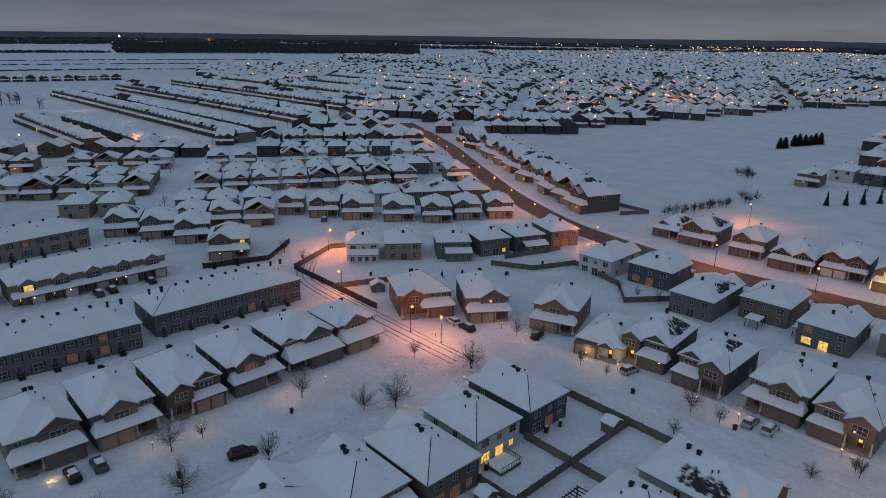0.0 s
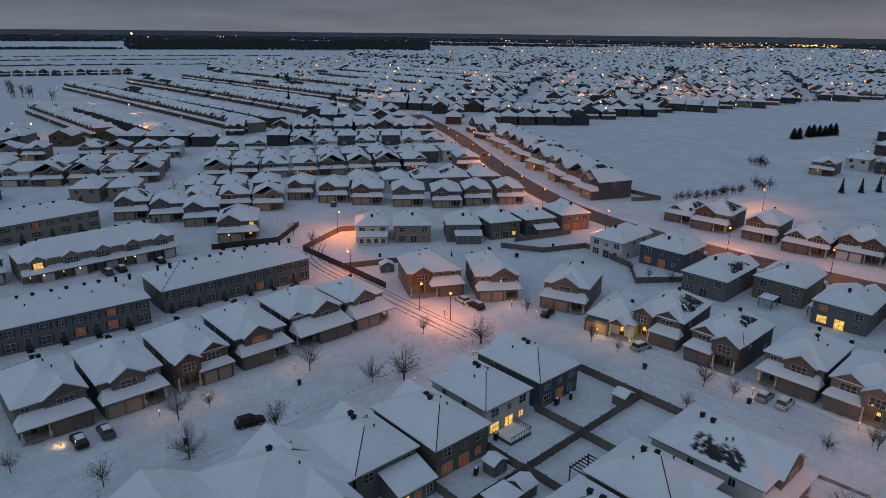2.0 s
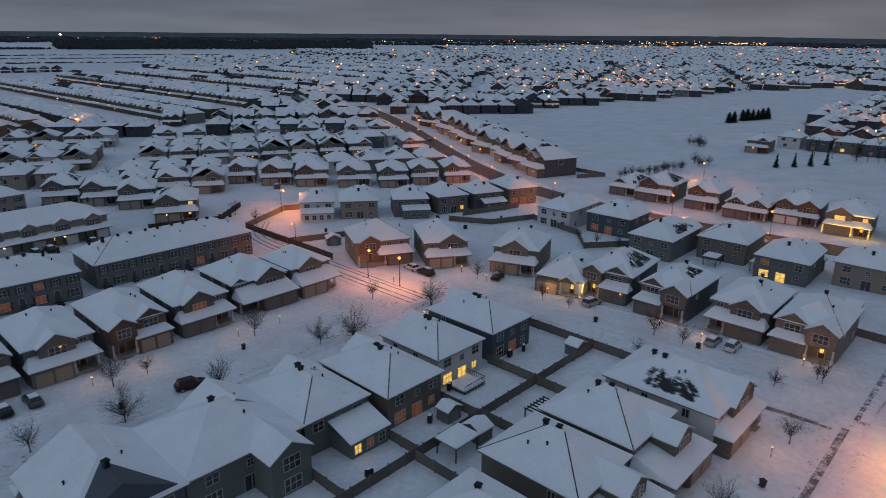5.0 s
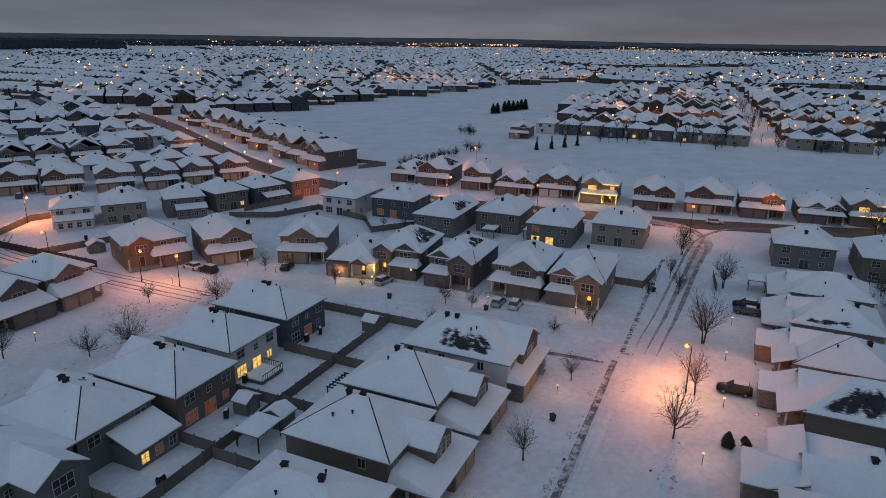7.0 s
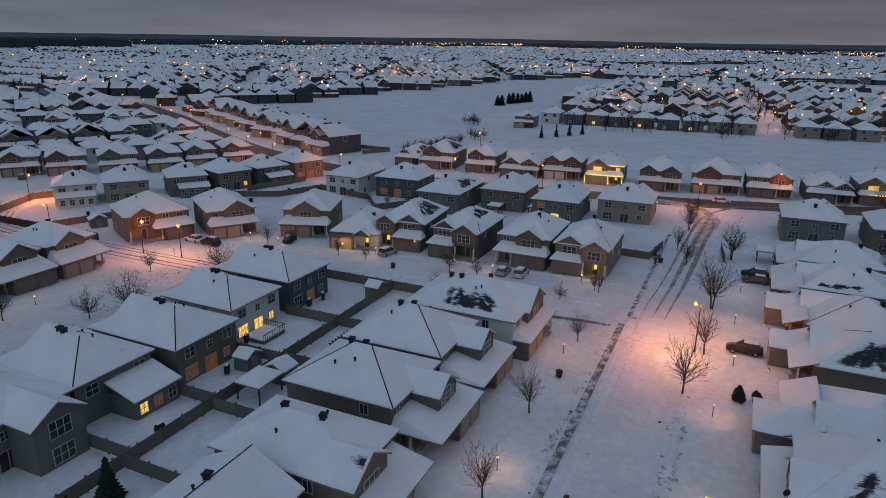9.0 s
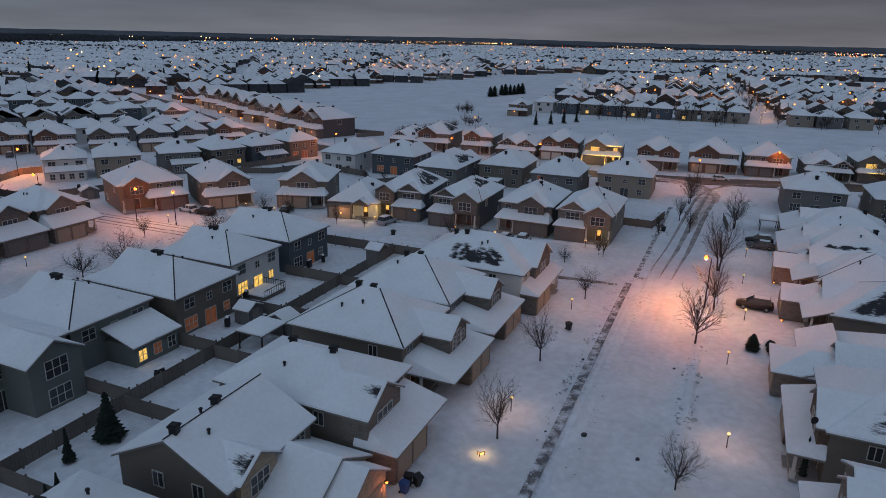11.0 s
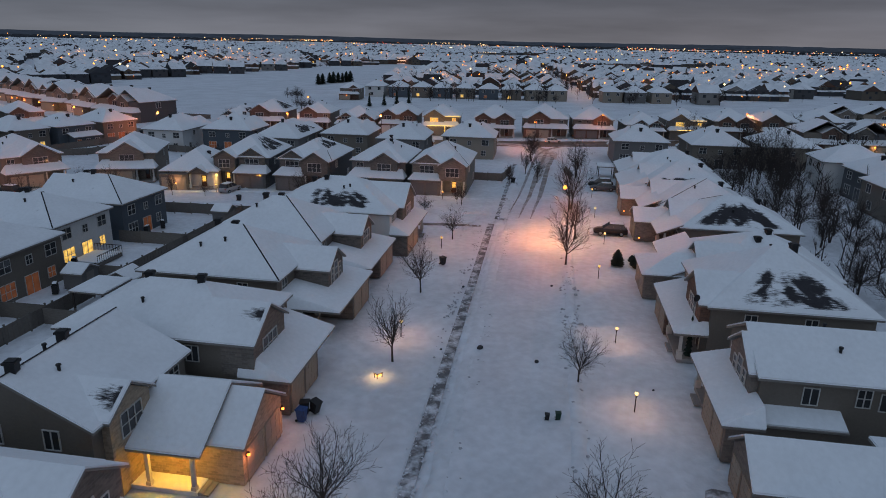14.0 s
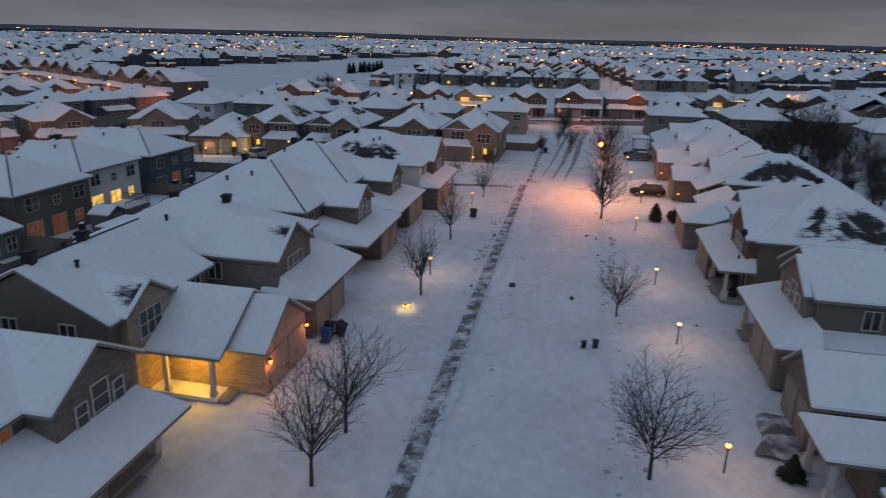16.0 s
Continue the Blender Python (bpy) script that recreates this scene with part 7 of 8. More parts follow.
def bank(line, side, name, hgt=0.26, width=1.5):
    """A ridge of thrown snow beside a road."""
    v, f, n = [], [], 0
    prof = ((-0.5, -0.25), (-0.3, 0.35), (-0.12, 0.8), (0.05, 1.0), (0.22, 0.7), (0.38, 0.3), (0.5, -0.25))
    pts = []
    for (ax, ay), (bx, by) in zip(line, line[1:]):
        m = max(2, int(math.hypot(bx - ax, by - ay) / 0.7))
        pts += [(ax + (bx - ax) * k / m, ay + (by - ay) * k / m, bx - ax, by - ay) for k in range(m)]
    for i, (x, y, dx, dy) in enumerate(pts):
        q = math.hypot(dx, dy)
        nx_, ny_ = dy / q * side, -dx / q * side
        amp = hgt * max(0.05, 0.55 + 0.9 * noise.noise(Vector((x * 0.13, y * 0.13, 6))) + 0.4 * noise.noise(Vector((x * 0.7, y * 0.7, 2))))
        for u, w in prof:
            o = u * width * (1 + 0.3 * noise.noise(Vector((x * 0.4, y * 0.4, u * 3))))
            v.append((x + nx_ * o, y + ny_ * o, amp * w * (1 + 0.35 * noise.noise(Vector((x * 1.3, y * 1.3, u * 5)))) - (0.1 if w < 0 else 0)))
        if i:
            for k in range(len(prof) - 1):
                a = (i - 1) * len(prof) + k
                f.append((a, a + 1, a + 1 + len(prof), a + len(prof)))
    sheet(name, v, f, SNOW, "low ridge of thrown snow along the road", "snow bank", smooth=True)


bank([at_a(x, 9.4) for x in (-40, 30, 60, 92)], 1, "snow_bank_1", 0.2, 1.4)
bank([at_a(x, 0.8) for x in (-40, 30, 80, 118)], 1, "snow_bank_2", 0.24, 1.4)
bank([at_b(x, 82.9) for x in (-20, 30, 74)], 1, "snow_bank_3", 0.25, 1.6)
bank([at_b(x, 92.0) for x in (-20, 30, 72)], 1, "snow_bank_4", 0.25, 1.6)
bank([(32, 112.5), (47, 102), (61, 85.5), (74, 71)], 1, "snow_bank_5", 0.25, 1.6)
bank([(41, 121.5), (56, 108), (72, 89.5), (86, 73)], 1, "snow_bank_6", 0.22, 1.5)
bank([at_a(x, 0.2) for x in (122, 150)], 1, "snow_bank_7", 0.3, 1.8)
bank([at_a(x, 10.0) for x in (98, 148)], 1, "snow_bank_8", 0.3, 1.8)
bank([(p[0] + 6.2, p[1] + 3.5) for p in COLLECTOR[4:14]], 1, "snow_bank_9", 0.35, 2.0)
bank([(p[0] - 5.8, p[1] - 3.2) for p in COLLECTOR[4:12]], 1, "snow_bank_10", 0.35, 2.0)
sheet("ploughed_snow", cv, cf, SNOW, "broken lumps of ploughed snow along the kerbs", "snow", "stuff")
cv, cf = [], []
# the grey holds the clods' shading; these lumps also stand in for footprints
CLOD = material("shade_grey_clods", (0.42, 0.43, 0.46), 0.8, 0.3, 0.5, 6.0, 0.4, 0.03)
scatter([at_a(x, 0.75) for x in (-5, 40, 92)], 0.42, 1500, 0.07, 0.3, 0.02)
scatter([at_a(x, 8.6) for x in (20, 92)], 0.35, 300, 0.05, 0.2, 0.1)
scatter([at_a(x, 12.4) for x in (48, 92)], 0.3, 260, 0.05, 0.2, 0.1)
scatter([at_a(x, 10.2) for x in (96, 150)], 0.6, 420, 0.08, 0.3, 0.2)
scatter([at_b(x, 84.0) for x in (10, 70)], 0.5, 360, 0.08, 0.3, 0.1)
scatter([(2, 122), (14, 116), (24, 118)], 2.0, 260, 0.08, 0.3, 0.2)
scatter([(40, 125), (56, 110), (72, 92)], 0.6, 220, 0.08, 0.3, 0.2)
sheet("snow_clods", cv, cf, CLOD, "broken clods coloured grey for shade, also in place of footprints, beside the wheel ruts", "snow", "stuff")

# worn brown wheel tracks where the near street meets the collector, and in the lane
RUT = material("brown_wheel_track", (0.20, 0.168, 0.157), 0.55, 0.25, 0.4, 4.0, 0.4, 0.03, second=((0.72, 0.73, 0.76), 0.44, 0.80, 0.45))
PACKED = material("brown_packed_snow", (0.42, 0.385, 0.375), 0.6, 0.25, 0.4, 3.0, 0.5, 0.05, second=((0.68, 0.69, 0.73), 0.42, 0.70, 0.3))
bend = [(98.9, 82.8), (113.9, 93.4), (126.5, 102.0), (134.0, 109.6), (136.5, 117.5), (133.0, 126.5)]
tv2, tf2 = strip(bend, 5.4, 0.074, 9, (), 0, 1.2, 0.5)
for row in range(len(tv2) // 9):    # widens from nothing towards the collector
    mid_v = Vector(tv2[row * 9 + 4])
    for c in range(9):
        tv2[row * 9 + c] = tuple(mid_v.lerp(Vector(tv2[row * 9 + c]), min(1.0, 0.04 + row / 30)))
sheet("wheel_track_12", tv2, tf2, PACKED, "brown packed snow where cars turn into the street", "wheel track", smooth=True)
for k, (off, end) in enumerate(((-1.3, 0), (0.5, 0), (2.3, 1))):
    line = [(74, 65.8), (80.5, 70.2), (87.3, 74.7), (98.9, 82.8), (113.9, 93.4), (126.5, 102.0)]
    line += [(134.5, 108.6), (136.5, 116.5), (131.5, 127.5)] if end == 0 else [(137.0, 108.2), (148.0, 108.6), (163.0, 101.0)]
    line = [(x + off * -0.60, y + off * 0.80) if x < 130 else (x, y + off * 0.5) if end else (x + off * 0.7, y) for x, y in line]
    tv2, tf2 = strip(line, (1.5, 1.6, 0.9)[k], 0.082 + 0.005 * k, 5, (), 0, 1.2, 0.3)
    for row in range(len(tv2) // 5):    # the track fades out where it was driven over least
        mid_v = Vector(tv2[row * 5 + 2])
        for c in range(5):
            tv2[row * 5 + c] = tuple(mid_v.lerp(Vector(tv2[row * 5 + c]), min(1.0, 0.04 + row / (22 + 5 * k))))
    sheet("wheel_track_%d" % (k + 1), tv2, tf2, RUT, "brown wheel track worn through packed snow", "wheel track", smooth=True)
for k, off in enumerate((-2.0, -0.5, 1.4, 2.6)):
    line = [(17 + off * 0.8, 120 + off * 0.6), (6 + off * 0.8, 134 + off * 0.6), (-6 + off * 0.8, 150 + off * 0.6), (-18 + off * 0.9, 168 + off * 0.2), (-19 + off, 182)]
    sheet("wheel_track_%d" % (k + 4), *strip(line, 0.55, 0.07, 5, (), 0, 1.2, 0.3), RUT, "brown wheel track worn through packed snow", "wheel track", smooth=True)
for k, off in enumerate((6.4, 12.0)):   # bare asphalt of the cleared crossing and driveway
    sheet("wheel_track_%d" % (k + 8), *strip([at_a(93.5 + 0.2 * k, 11 + off * 0.3), at_a(93.0, 14 + off * 0.8), at_a(92.4, 18 + off)], 0.5, 0.05, 5, (), 0, 1.2, 0.4), RUT, "cleared dark strip across the verge", "wheel track", smooth=True)


sheet("driveway_near", *strip([(32.6, 15.2), (30.6, 14.1), (28.6, 13.2)], 2.3, 0.075, 7, (), 0, 0.5, 0.25), WALK, "swept stone driveway with snow left in the joints", "driveway", smooth=True)


# ---- cars ----
def loft(bm, rings, cap=True):
    vs = [[bm.verts.new(p) for p in ring] for ring in rings]
    n = len(rings[0])
    for a, b in zip(vs, vs[1:]):
        for i in range(n):
            bm.faces.new((a[i], a[(i + 1) % n], b[(i + 1) % n], b[i]))
    if cap:
        bm.faces.new(vs[0][::-1])
        bm.faces.new(vs[-1])


def car(x, y, turn, paint, label, suv=True, snow=0.5, lit=False):
    """A parked car; it points along its own x."""
    base = new("car")
    base.matrix_basis = pose(x, y, 0.0, 0, 0, turn)
    tagged(base, label=label, category="car", group="parked cars")
    H = 0.98 if suv else 0.86
    R = 1.68 if suv else 1.42
    mat = CAR_PAINT[paint]
    bm = bmesh.new()
    rings = []
    for px, w, zb, zt in ((-2.3, 0.74, 0.42, 0.8), (-2.2, 0.86, 0.3, H), (-1.3, 0.92, 0.26, H + 0.02), (0.0, 0.93, 0.24, H + 0.02), (0.9, 0.92, 0.25, H), (1.7, 0.88, 0.27, H - 0.1), (2.2, 0.8, 0.3, H - 0.24), (2.36, 0.62, 0.4, H - 0.36)):
        rings.append([(px, -w, zb), (px, -w - 0.02, (zb + zt) / 2), (px, -w * 0.94, zt), (px, 0, zt + 0.03), (px, w * 0.94, zt), (px, w + 0.02, (zb + zt) / 2), (px, w, zb)])
    loft(bm, rings)
    part("body", bm, mat, base, smooth=True)
    back = -2.05 if suv else -1.75
    bm = bmesh.new()
    lo = [(back, -0.82, H), (1.15, -0.82, H - 0.02), (1.15, 0.82, H - 0.02), (back, 0.82, H)]
    hi = [(back + 0.32, -0.66, R - 0.05), (0.3, -0.66, R - 0.05), (0.3, 0.66, R - 0.05), (back + 0.32, 0.66, R - 0.05)]
    loft(bm, [lo, hi])
    part("glasshouse", bm, GLASS, base, "dark tinted car windows")
    bm = bmesh.new()
    box(bm, back + 0.28, 0.34, -0.68, 0.68, R - 0.06, R)
    bmesh.ops.bevel(bm, geom=bm.edges[:], offset=0.025, segments=2, affect="EDGES")
    part("roof_panel", bm, mat, base)
    for px in (back + 0.75, back + 1.7):
        bm = bmesh.new()
        for s in (-1, 1):
            tube(bm, (px, s * 0.81, H), (px + 0.05, s * 0.67, R - 0.05), 0.045, 0.04, 4)
        part("pillar", bm, mat, base)
    if snow:
        bm = bmesh.new()
        box(bm, back + 0.35, 0.2, -0.6, 0.6, R, R + 0.08 * snow + 0.02)
        bmesh.ops.bevel(bm, geom=bm.edges[:], offset=0.03, segments=2, affect="EDGES")
        part("snow_cap", bm, ROOF_SNOW, base, "thin snow on the roof")

    def tyre(bm):
        tube(bm, (0, -0.11, 0), (0, 0.11, 0), 0.34, 0.34, 18)

    def rim(bm):
        tube(bm, (0, -0.125, 0), (0, 0.125, 0), 0.2, 0.2, 10)
    for px in (-1.42, 1.42):
        for s in (-1, 1):
            w = shared("wheel", mesh_of(("tyre",), tyre, [TYRE]), base, pose(px, s * 0.84, 0.34))
            shared("rim", mesh_of(("rim",), rim, [RIM]), w, Matrix())
    for s in (-1, 1):
        bm = bmesh.new()
        box(bm, -2.29, -2.14, s * 0.66 - 0.13, s * 0.66 + 0.13, H - 0.28, H - 0.1)
        part("tail_lamp", bm, TAIL_LIT if lit else TAIL_RED, base)
        bm = bmesh.new()
        box(bm, 2.1, 2.26, s * 0.6 - 0.16, s * 0.6 + 0.16, H - 0.4, H - 0.28)
        part("headlight", bm, GLASS, base)
    return base


car(-21.1, 91.6, 25, "maroon", "dark maroon sport utility car parked on the street", True, 0)
car(-45.4, 88.4, 127, "black", "black car with a snowy windscreen on a driveway", False, 0.6)
car(-42.4, 90.6, 127, "grey", "grey car under snow on a driveway", False, 1.0)
car(50.0, 112.8, 28, "silver", "silver minivan parked across a driveway", True, 0.3)
car(64.4, 93.6, 38, "silver", "silver car on a snowy driveway", False, 0.7)
car(66.6, 91.2, 38, "white", "white sport utility car on a snowy driveway", True, 0.5)
car(17.8, 138.2, 120, "white", "white car beside a house", False, 0.8)
car(20.4, 134.6, 122, "black", "black sport utility car on a driveway", True, 0.4)
car(35.4, 129.8, 55, "black", "black car on a snowy driveway", False, 0.2)
car(76.5, 51.8, 127, "black", "dark sport utility car before a garage", True, 0.2)
car(104.7, 72.2, 127, "black", "black sport utility car on a driveway", True, 0.2)
car(102.4, 70.2, 127, "grey", "brown-grey sedan on a driveway", False, 0.2)
car(-68.0, 160.4, 128, "grey", "grey car before a townhouse garage", True, 0.5)
car(-65.6, 162.6, 128, "black", "black pickup before a townhouse garage", True, 0.5)
car(-58.0, 168.6, 128, "black", "dark car before a townhouse garage", False, 0.5)
car(-17.0, 224.5, 90, "grey", "dark car before a house", False, 0.3)
car(48.5, 318.0, 97, "grey", "car stopped on the collector with red tail lamps", False, 0.2, True)
car(147.5, 116.0, -42, "white", "white car on the wet collector with red tail lamps", False, 0.2, True)


# ---- yard things ----
def bin_(x, y, mat, label, turn=0, tilt=0, size=1.0):
    base = new("waste_bin")
    base.matrix_basis = pose(x, y, 0.0, tilt, 0, turn) @ Matrix.Diagonal((size, size, size, 1))
    tagged(base, label=label, category="bin", group="waste bins")
    bm = bmesh.new()
    loft(bm, [[(-0.22, -0.24, 0.02), (0.22, -0.24, 0.02), (0.22, 0.24, 0.02), (-0.22, 0.24, 0.02)], [(-0.3, -0.32, 0.9), (0.3, -0.32, 0.9), (0.3, 0.32, 0.9), (-0.3, 0.32, 0.9)]])
    part("bin_body", bm, mat, base)
    bm = bmesh.new()
    box(bm, -0.33, 0.33, -0.35, 0.36, 0.9, 0.98)
    part("lid", bm, mat, base)
    for s in (-1, 1):
        bm = bmesh.new()
        tube(bm, (s * 0.24, 0.28, 0.1), (s * 0.3, 0.28, 0.1), 0.1, 0.1, 10)
        part("wheel", bm, TYRE, base)


bin_(18.0, 38.7, BIN_BLUE, "blue recycling bin beside the garage", 30)
bin_(18.7, 39.4, BLACK, "black waste bin beside the garage", 50)
bin_(19.3, 39.1, BLACK, "black waste bin tipped against another", 10, 12)
bin_(31.6, 26.9, BIN_GREEN, "green compost bin standing at the kerb", 40, 0, 0.6)
bin_(31.0, 27.4, BLACK, "low black box standing at the kerb", 40, 0, 0.5)
bin_(49.4, 57.5, BLACK, "black bin standing in snow", 0)
bin_(95.0, 85.6, BLACK, "black bin beside a fence", 0)
bin_(-29.6, 86.9, BLACK, "black bin at the kerb", 20)
bin_(-14.8, 103.2, BLACK, "black bin at the kerb", 20)
bin_(47.7, 105.0, BLACK, "black box at the kerb", 20)
bin_(60.9, 92.2, BLACK, "black box at the kerb", 20)


def shed(x, y, turn, w=2.6, d=2.2, label="small grey garden shed with snowy roof"):
    base = new("garden_shed")
    base.matrix_basis = pose(x, y, 0, 0, 0, turn)
    tagged(base, label=label, category="shed", group="garden sheds")
    bm = bmesh.new()
    gable_wall(bm, -w / 2, w / 2, 0, d, 0, 1.9, 0.5, 0.2)
    part("wall", bm, SIDING["grey"], base)
    r = Roofs()
    r.add(-w / 2, w / 2, 0, d, 1.9, 0.5, "y", "gable", "gable", 0.2)
    r.finish(base)
    bm = bmesh.new()
    box(bm, -0.6, 0.6, -0.04, 0.0, 0.05, 1.75)
    part("door", bm, FASCIA, base)


shed(*at_a(88.6, 51.5), 217, 2.8, 2.4)
shed(*at_a(59.5, 51.2), 37, 2.6, 2.2)
shed(*at_a(60.0, 46.5), 127, 3.0, 2.6)
shed(1.0, 158.0, 10, 3.4, 2.6)


def gazebo(x, y, turn, w=3.4, d=2.8, label="open garden gazebo with a snowy flat roof"):
    base = new("gazebo")
    base.matrix_basis = pose(x, y, 0, 0, 0, turn)
    tagged(base, label=label, category="gazebo", group="gazebos")
    for sx in (-1, 1):
        for sy in (-1, 1):
            bm = bmesh.new()
            box(bm, sx * w / 2 - 0.07, sx * w / 2 + 0.07, sy * d / 2 - 0.07, sy * d / 2 + 0.07, 0, 2.3)
            part("post", bm, FENCE_DARK, base)
    r = Roofs()
    r.add(-w / 2, w / 2, -d / 2, d / 2, 2.4, 0.18, "x" if w > d else "y", "hip", "hip", 0.25)
    r.finish(base)


gazebo(*at_a(54.5, 46.3), 37, 4.0, 3.2)
gazebo(86.5, 131.5, 40)
gazebo(94.5, 126.0, 40, 3.0, 2.6)
gazebo(98.0, 101.5, 38, 3.0, 2.6)
gazebo(115.0, 78.0, 38, 4.0, 3.0)


def pergola(x, y, turn, w=4.2, d=3.0):
    base = new("pergola")
    base.matrix_basis = pose(x, y, 0, 0, 0, turn)
    tagged(base, label="dark timber pergola with open slats behind the house", category="pergola")
    for sx in (-1, 1):
        for sy in (-1, 1):
            bm = bmesh.new()
            box(bm, sx * w / 2 - 0.07, sx * w / 2 + 0.07, sy * d / 2 - 0.07, sy * d / 2 + 0.07, 0, 2.4)
            part("post", bm, FENCE_DARK, base)
    for k in range(7):
        bm = bmesh.new()
        q = -w / 2 + w * k / 6
        box(bm, q - 0.05, q + 0.05, -d / 2 - 0.2, d / 2 + 0.2, 2.42, 2.58)
        part("slat", bm, FENCE_DARK, base)
    for s in (-1, 1):
        bm = bmesh.new()
        box(bm, -w / 2 - 0.1, w / 2 + 0.1, s * d / 2 - 0.06, s * d / 2 + 0.06, 2.28, 2.42)
        part("beam", bm, FENCE_DARK, base)


pergola(*at_a(67.5, 42.2), 37)


def deck(x, y, turn, w=4.6, d=3.6):
    """A raised rear deck with its railing."""
    base = new("deck")
    base.matrix_basis = pose(x, y, 0, 0, 0, turn)
    tagged(base, label="snow-covered timber deck with dark railing", category="deck", group="rear decks")
    bm = bmesh.new()
    box(bm, -w / 2, w / 2, -d / 2, d / 2, 0, 0.42)
    part("platform", bm, FENCE, base)
    bm = bmesh.new()
    box(bm, -w / 2 + 0.05, w / 2 - 0.05, -d / 2 + 0.05, d / 2 - 0.05, 0.42, 0.58)
    bmesh.ops.bevel(bm, geom=bm.edges[:], offset=0.05, segments=2, affect="EDGES")
    part("snow_layer", bm, ROOF_SNOW, base)
    for a, b in (((-w / 2, -d / 2), (w / 2, -d / 2)), ((w / 2, -d / 2), (w / 2, d / 2))):
        bm = bmesh.new()
        p, q = Vector((*a, 0)), Vector((*b, 0))
        tube(bm, p + Vector((0, 0, 1.35)), q + Vector((0, 0, 1.35)), 0.05, 0.05, 4)
        part("handrail", bm, BLACK, base)
        n = int((q - p).length / 0.36)
        for k in range(n + 1):
            c = p.lerp(q, k / n)
            shared("baluster", mesh_of(("baluster",), lambda b2: tube(b2, (0, 0, 0.4), (0, 0, 1.35), 0.028, 0.028, 4), [BLACK]), base, pose(c.x, c.y, 0))


deck(*at_a(67.8, 56.4), 37.5)


def barbecue(x, y, turn):
    base = new("barbecue")
    base.matrix_basis = pose(x, y, 0, 0, 0, turn)
    tagged(base, label="covered black barbecue standing in snow", category="barbecue", group="barbecues")
    bm = bmesh.new()
    box(bm, -0.5, 0.5, -0.28, 0.28, 0.05, 0.85)
    part("cabinet", bm, BLACK, base)
    bm = bmesh.new()
    tube(bm, (-0.42, 0, 0.85), (0.42, 0, 0.85), 0.3, 0.3, 12)
    part("lid", bm, BLACK, base)
    bm = bmesh.new()
    box(bm, -0.4, 0.4, -0.2, 0.2, 1.12, 1.2)
    bmesh.ops.bevel(bm, geom=bm.edges[:], offset=0.03, segments=2, affect="EDGES")
    part("snow_cap", bm, ROOF_SNOW, base)


for x, y in ((65.2, 57.4), (83.2, 57.0), (80.0, 57.4), (57.0, 53.5), (43.5, 50.6), (28.0, 55.0), (22.5, 53.0), (19.0, 53.5)):
    barbecue(*at_a(x, y), 30 + x * 7 % 60)
for x, y in ((93.0, 112.0), (79.0, 126.0), (70.0, 141.0), (36.0, 168.0), (24.0, 170.0), (10.0, 172.0), (-1.0, 170.0), (48.0, 176.0)):
    barbecue(x, y, x * 11 % 90)

# ---- small stones, sticks and mailbox by the verge ----
for x, y, w in ((37.4, 33.5, 0.35), (33.0, 40.5, 0.22), (35.7, 38.4, 0.5), (45.5, 50.2, 0.3), (53.0, 44.0, 0.3), (76.0, 58.0, 0.4), (40.5, 24.5, 0.2)):
    bm = bmesh.new()
    bmesh.ops.create_icosphere(bm, subdivisions=2, radius=w * 0.6)
    for v in bm.verts:
        v.co = Vector((v.co.x, v.co.y * 0.8, v.co.z * 0.7 + w * 0.25)) * (1 + 0.25 * noise.noise(v.co * 3 + Vector((x, y, 0))))
    ob = part("boulder", bm, SHUTTER, None)
    ob.location = (x, y, 0)
    tagged(ob, label="small dark stone half buried in snow", category="stone", group="verge stones")


def string_lights(ang, points, mat, label):
    """Festive lamps strung along eaves and posts, in row axes."""
    X, Y = frame_of(ang)
    bm = bmesh.new()
    for (x0, y0, z0), (x1, y1, z1) in points:
        a, b = X * x0 + Y * y0 + Vector((0, 0, z0)), X * x1 + Y * y1 + Vector((0, 0, z1))
        tube(bm, a, b, 0.07, 0.07, 5)
    ob = part("string_lights", bm, mat, None)
    tagged(ob, label=label, category="string lights", group="string lights")


STRING_GOLD = glow("gold_string_lamps", (1.0, 0.62, 0.12), 2.4)
string_lights(42, [((-25.3, 197.1, 2.95), (-14.2, 197.1, 2.95)), ((-25.2, 197.5, 0.3), (-25.2, 197.5, 2.9)), ((-18.5, 197.3, 0.3), (-18.5, 197.3, 2.9)), ((-14.4, 197.3, 0.3), (-14.4, 197.3, 2.9)), ((-25.3, 199.6, 5.5), (-14.2, 199.6, 5.5))],
              STRING_GOLD, "golden lights strung along a house front")
string_lights(42, [((46.4, 198.5, 2.95), (57.2, 198.5, 2.95)), ((46.5, 201.1, 5.5), (57.2, 201.1, 5.5)), ((53.0, 198.8, 0.3), (53.0, 198.8, 2.9))], STRING_GOLD, "golden lights strung along a house front")


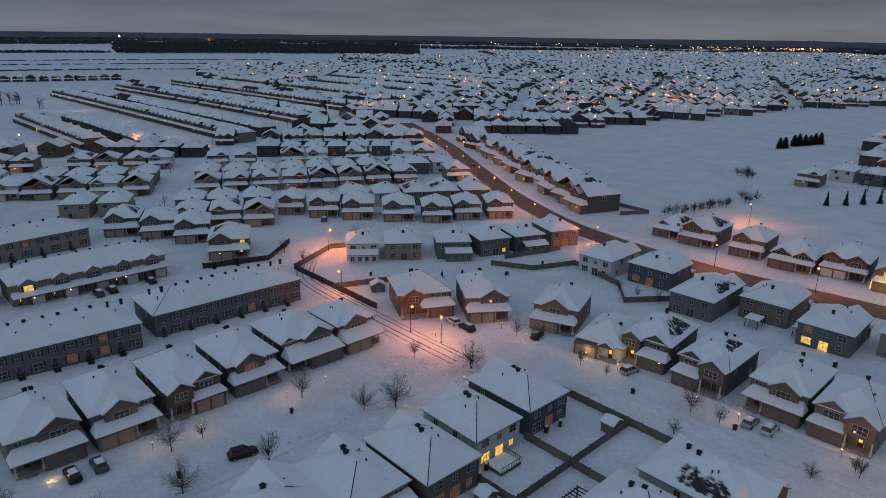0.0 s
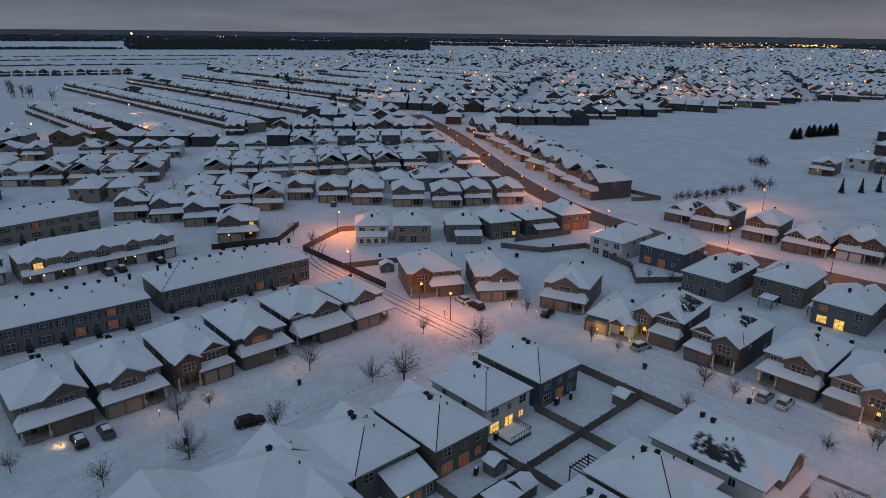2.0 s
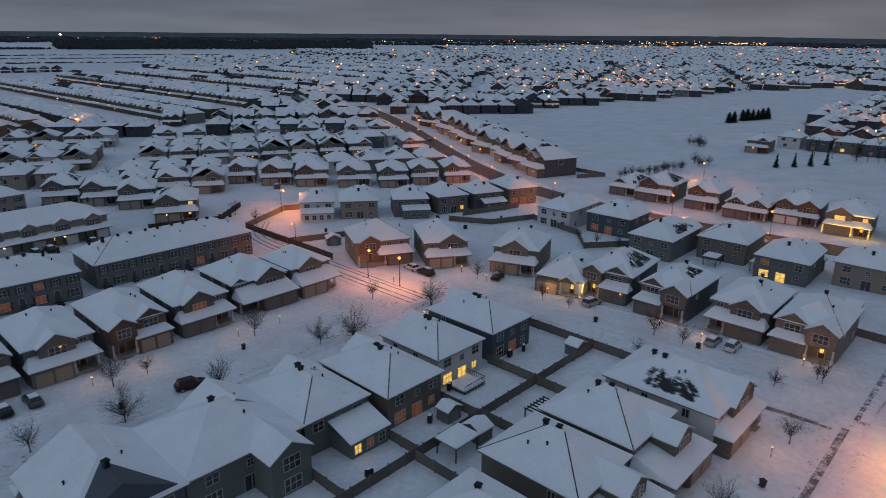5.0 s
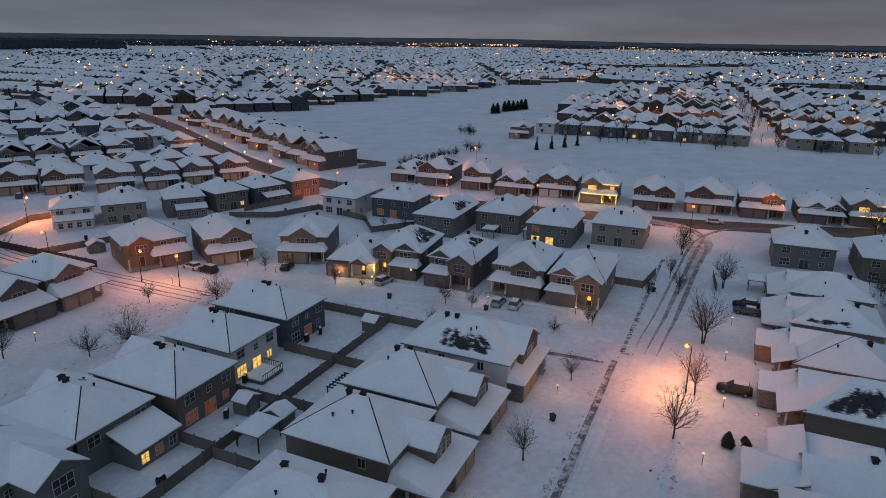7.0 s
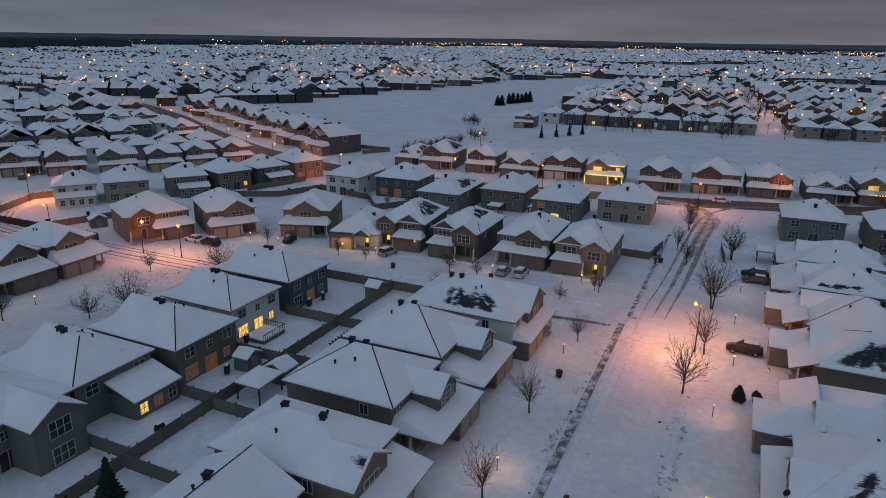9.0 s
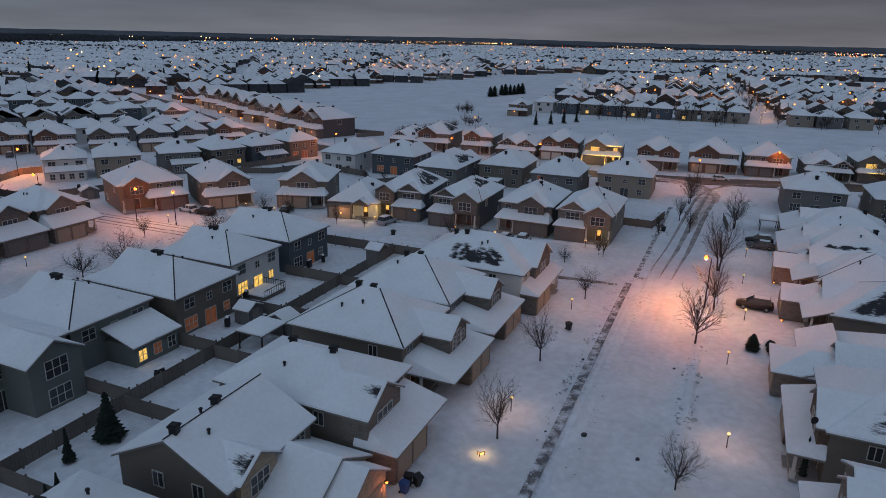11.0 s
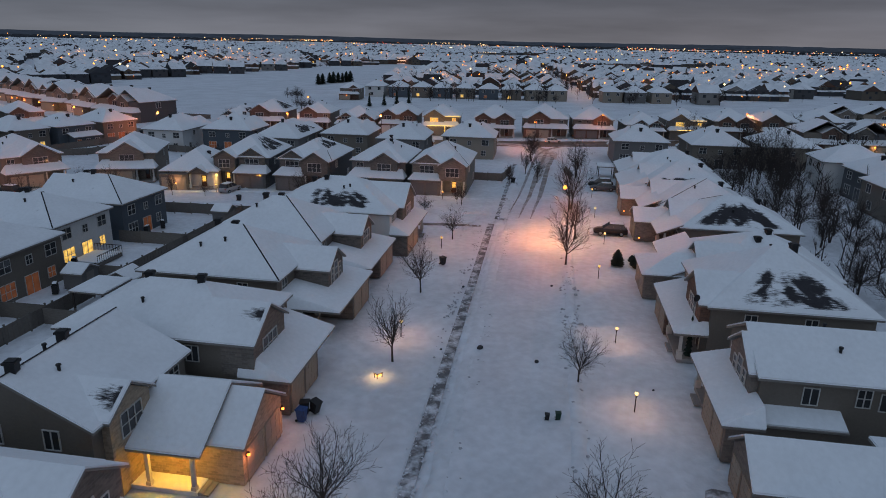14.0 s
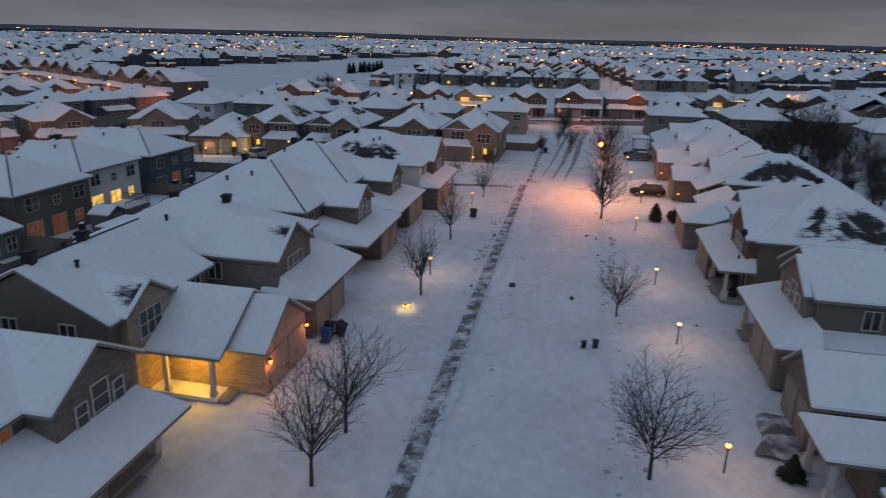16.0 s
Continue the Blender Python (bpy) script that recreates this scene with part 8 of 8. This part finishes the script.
# ---- the lie of the land: the level plan is scaled away from the camera's eye at 7.5 s, to keep that view, as the ground falls gently to the north and rises again far off ----
def fall(y, d):
    """How far the ground lies below the near street."""
    t = max(0.0, min(1.0, (y - 45) / 235))
    t = t * (1 - 0.25 * t * t) / 0.75 if t < 1 else 1.0
    back = max(0.0, min(1.0, (d - 480) / 700))
    return 6.2 * min(t, 1.0) * (1 - back * back * (3 - 2 * back))


def laid(p):
    """A level plan point pushed out from the 7.5 s camera eye on to the lower ground, with its scale."""
    k = 1 + fall(p[1], math.hypot(p[0], p[1])) / 45.3
    return Vector((0.9 + (p[0] - 0.9) * k, -1.7 + (p[1] + 1.7) * k, p[2] * k + 45.3 * (1 - k))), k


done = set()
for ob in [o for o in scene.objects if o.parent is None and o.type != "CAMERA"]:
    if ob.type == "LIGHT":
        if ob.data.type == "POINT":
            ob.location, k = laid(ob.location)
            ob.data.energy *= k * k
    elif ob.type == "MESH" and ob.matrix_basis.translation.length < 0.01:
        if ob.data.name not in done:
            done.add(ob.data.name)
            co = np.empty(len(ob.data.vertices) * 3)
            ob.data.vertices.foreach_get("co", co)
            co = co.reshape(-1, 3)
            t = np.clip((co[:, 1] - 45) / 235, 0, 1)
            back = np.clip((np.hypot(co[:, 0], co[:, 1]) - 480) / 700, 0, 1)
            k = 1 + 6.2 * t * (1 - 0.25 * t * t) / 0.75 * (1 - back * back * (3 - 2 * back)) / 45.3
            # the camera's eye at 7.5 s, as in laid()
            mid_eye = np.array((0.9, -1.7, 45.3))
            ob.data.vertices.foreach_set("co", (mid_eye + (co - mid_eye) * k[:, None]).ravel())
    else:
        old = ob.matrix_basis.copy()
        spot, k = laid(old.translation)
        spread = ob.name.startswith(("fence", "sidewalk"))
        ob.matrix_basis = Matrix.Translation(spot) @ old.to_3x3().to_4x4() @ (Matrix() if spread else Matrix.Diagonal((k, k, k, 1)))
        if spread:      # long things bend with the ground, piece by piece
            for piece in ob.children:
                m = old @ piece.matrix_basis
                q, k = laid(m.translation)
                piece.matrix_basis = Matrix.Translation(q - spot) @ m.to_3x3().to_4x4() @ Matrix.Diagonal((k, k, k, 1))
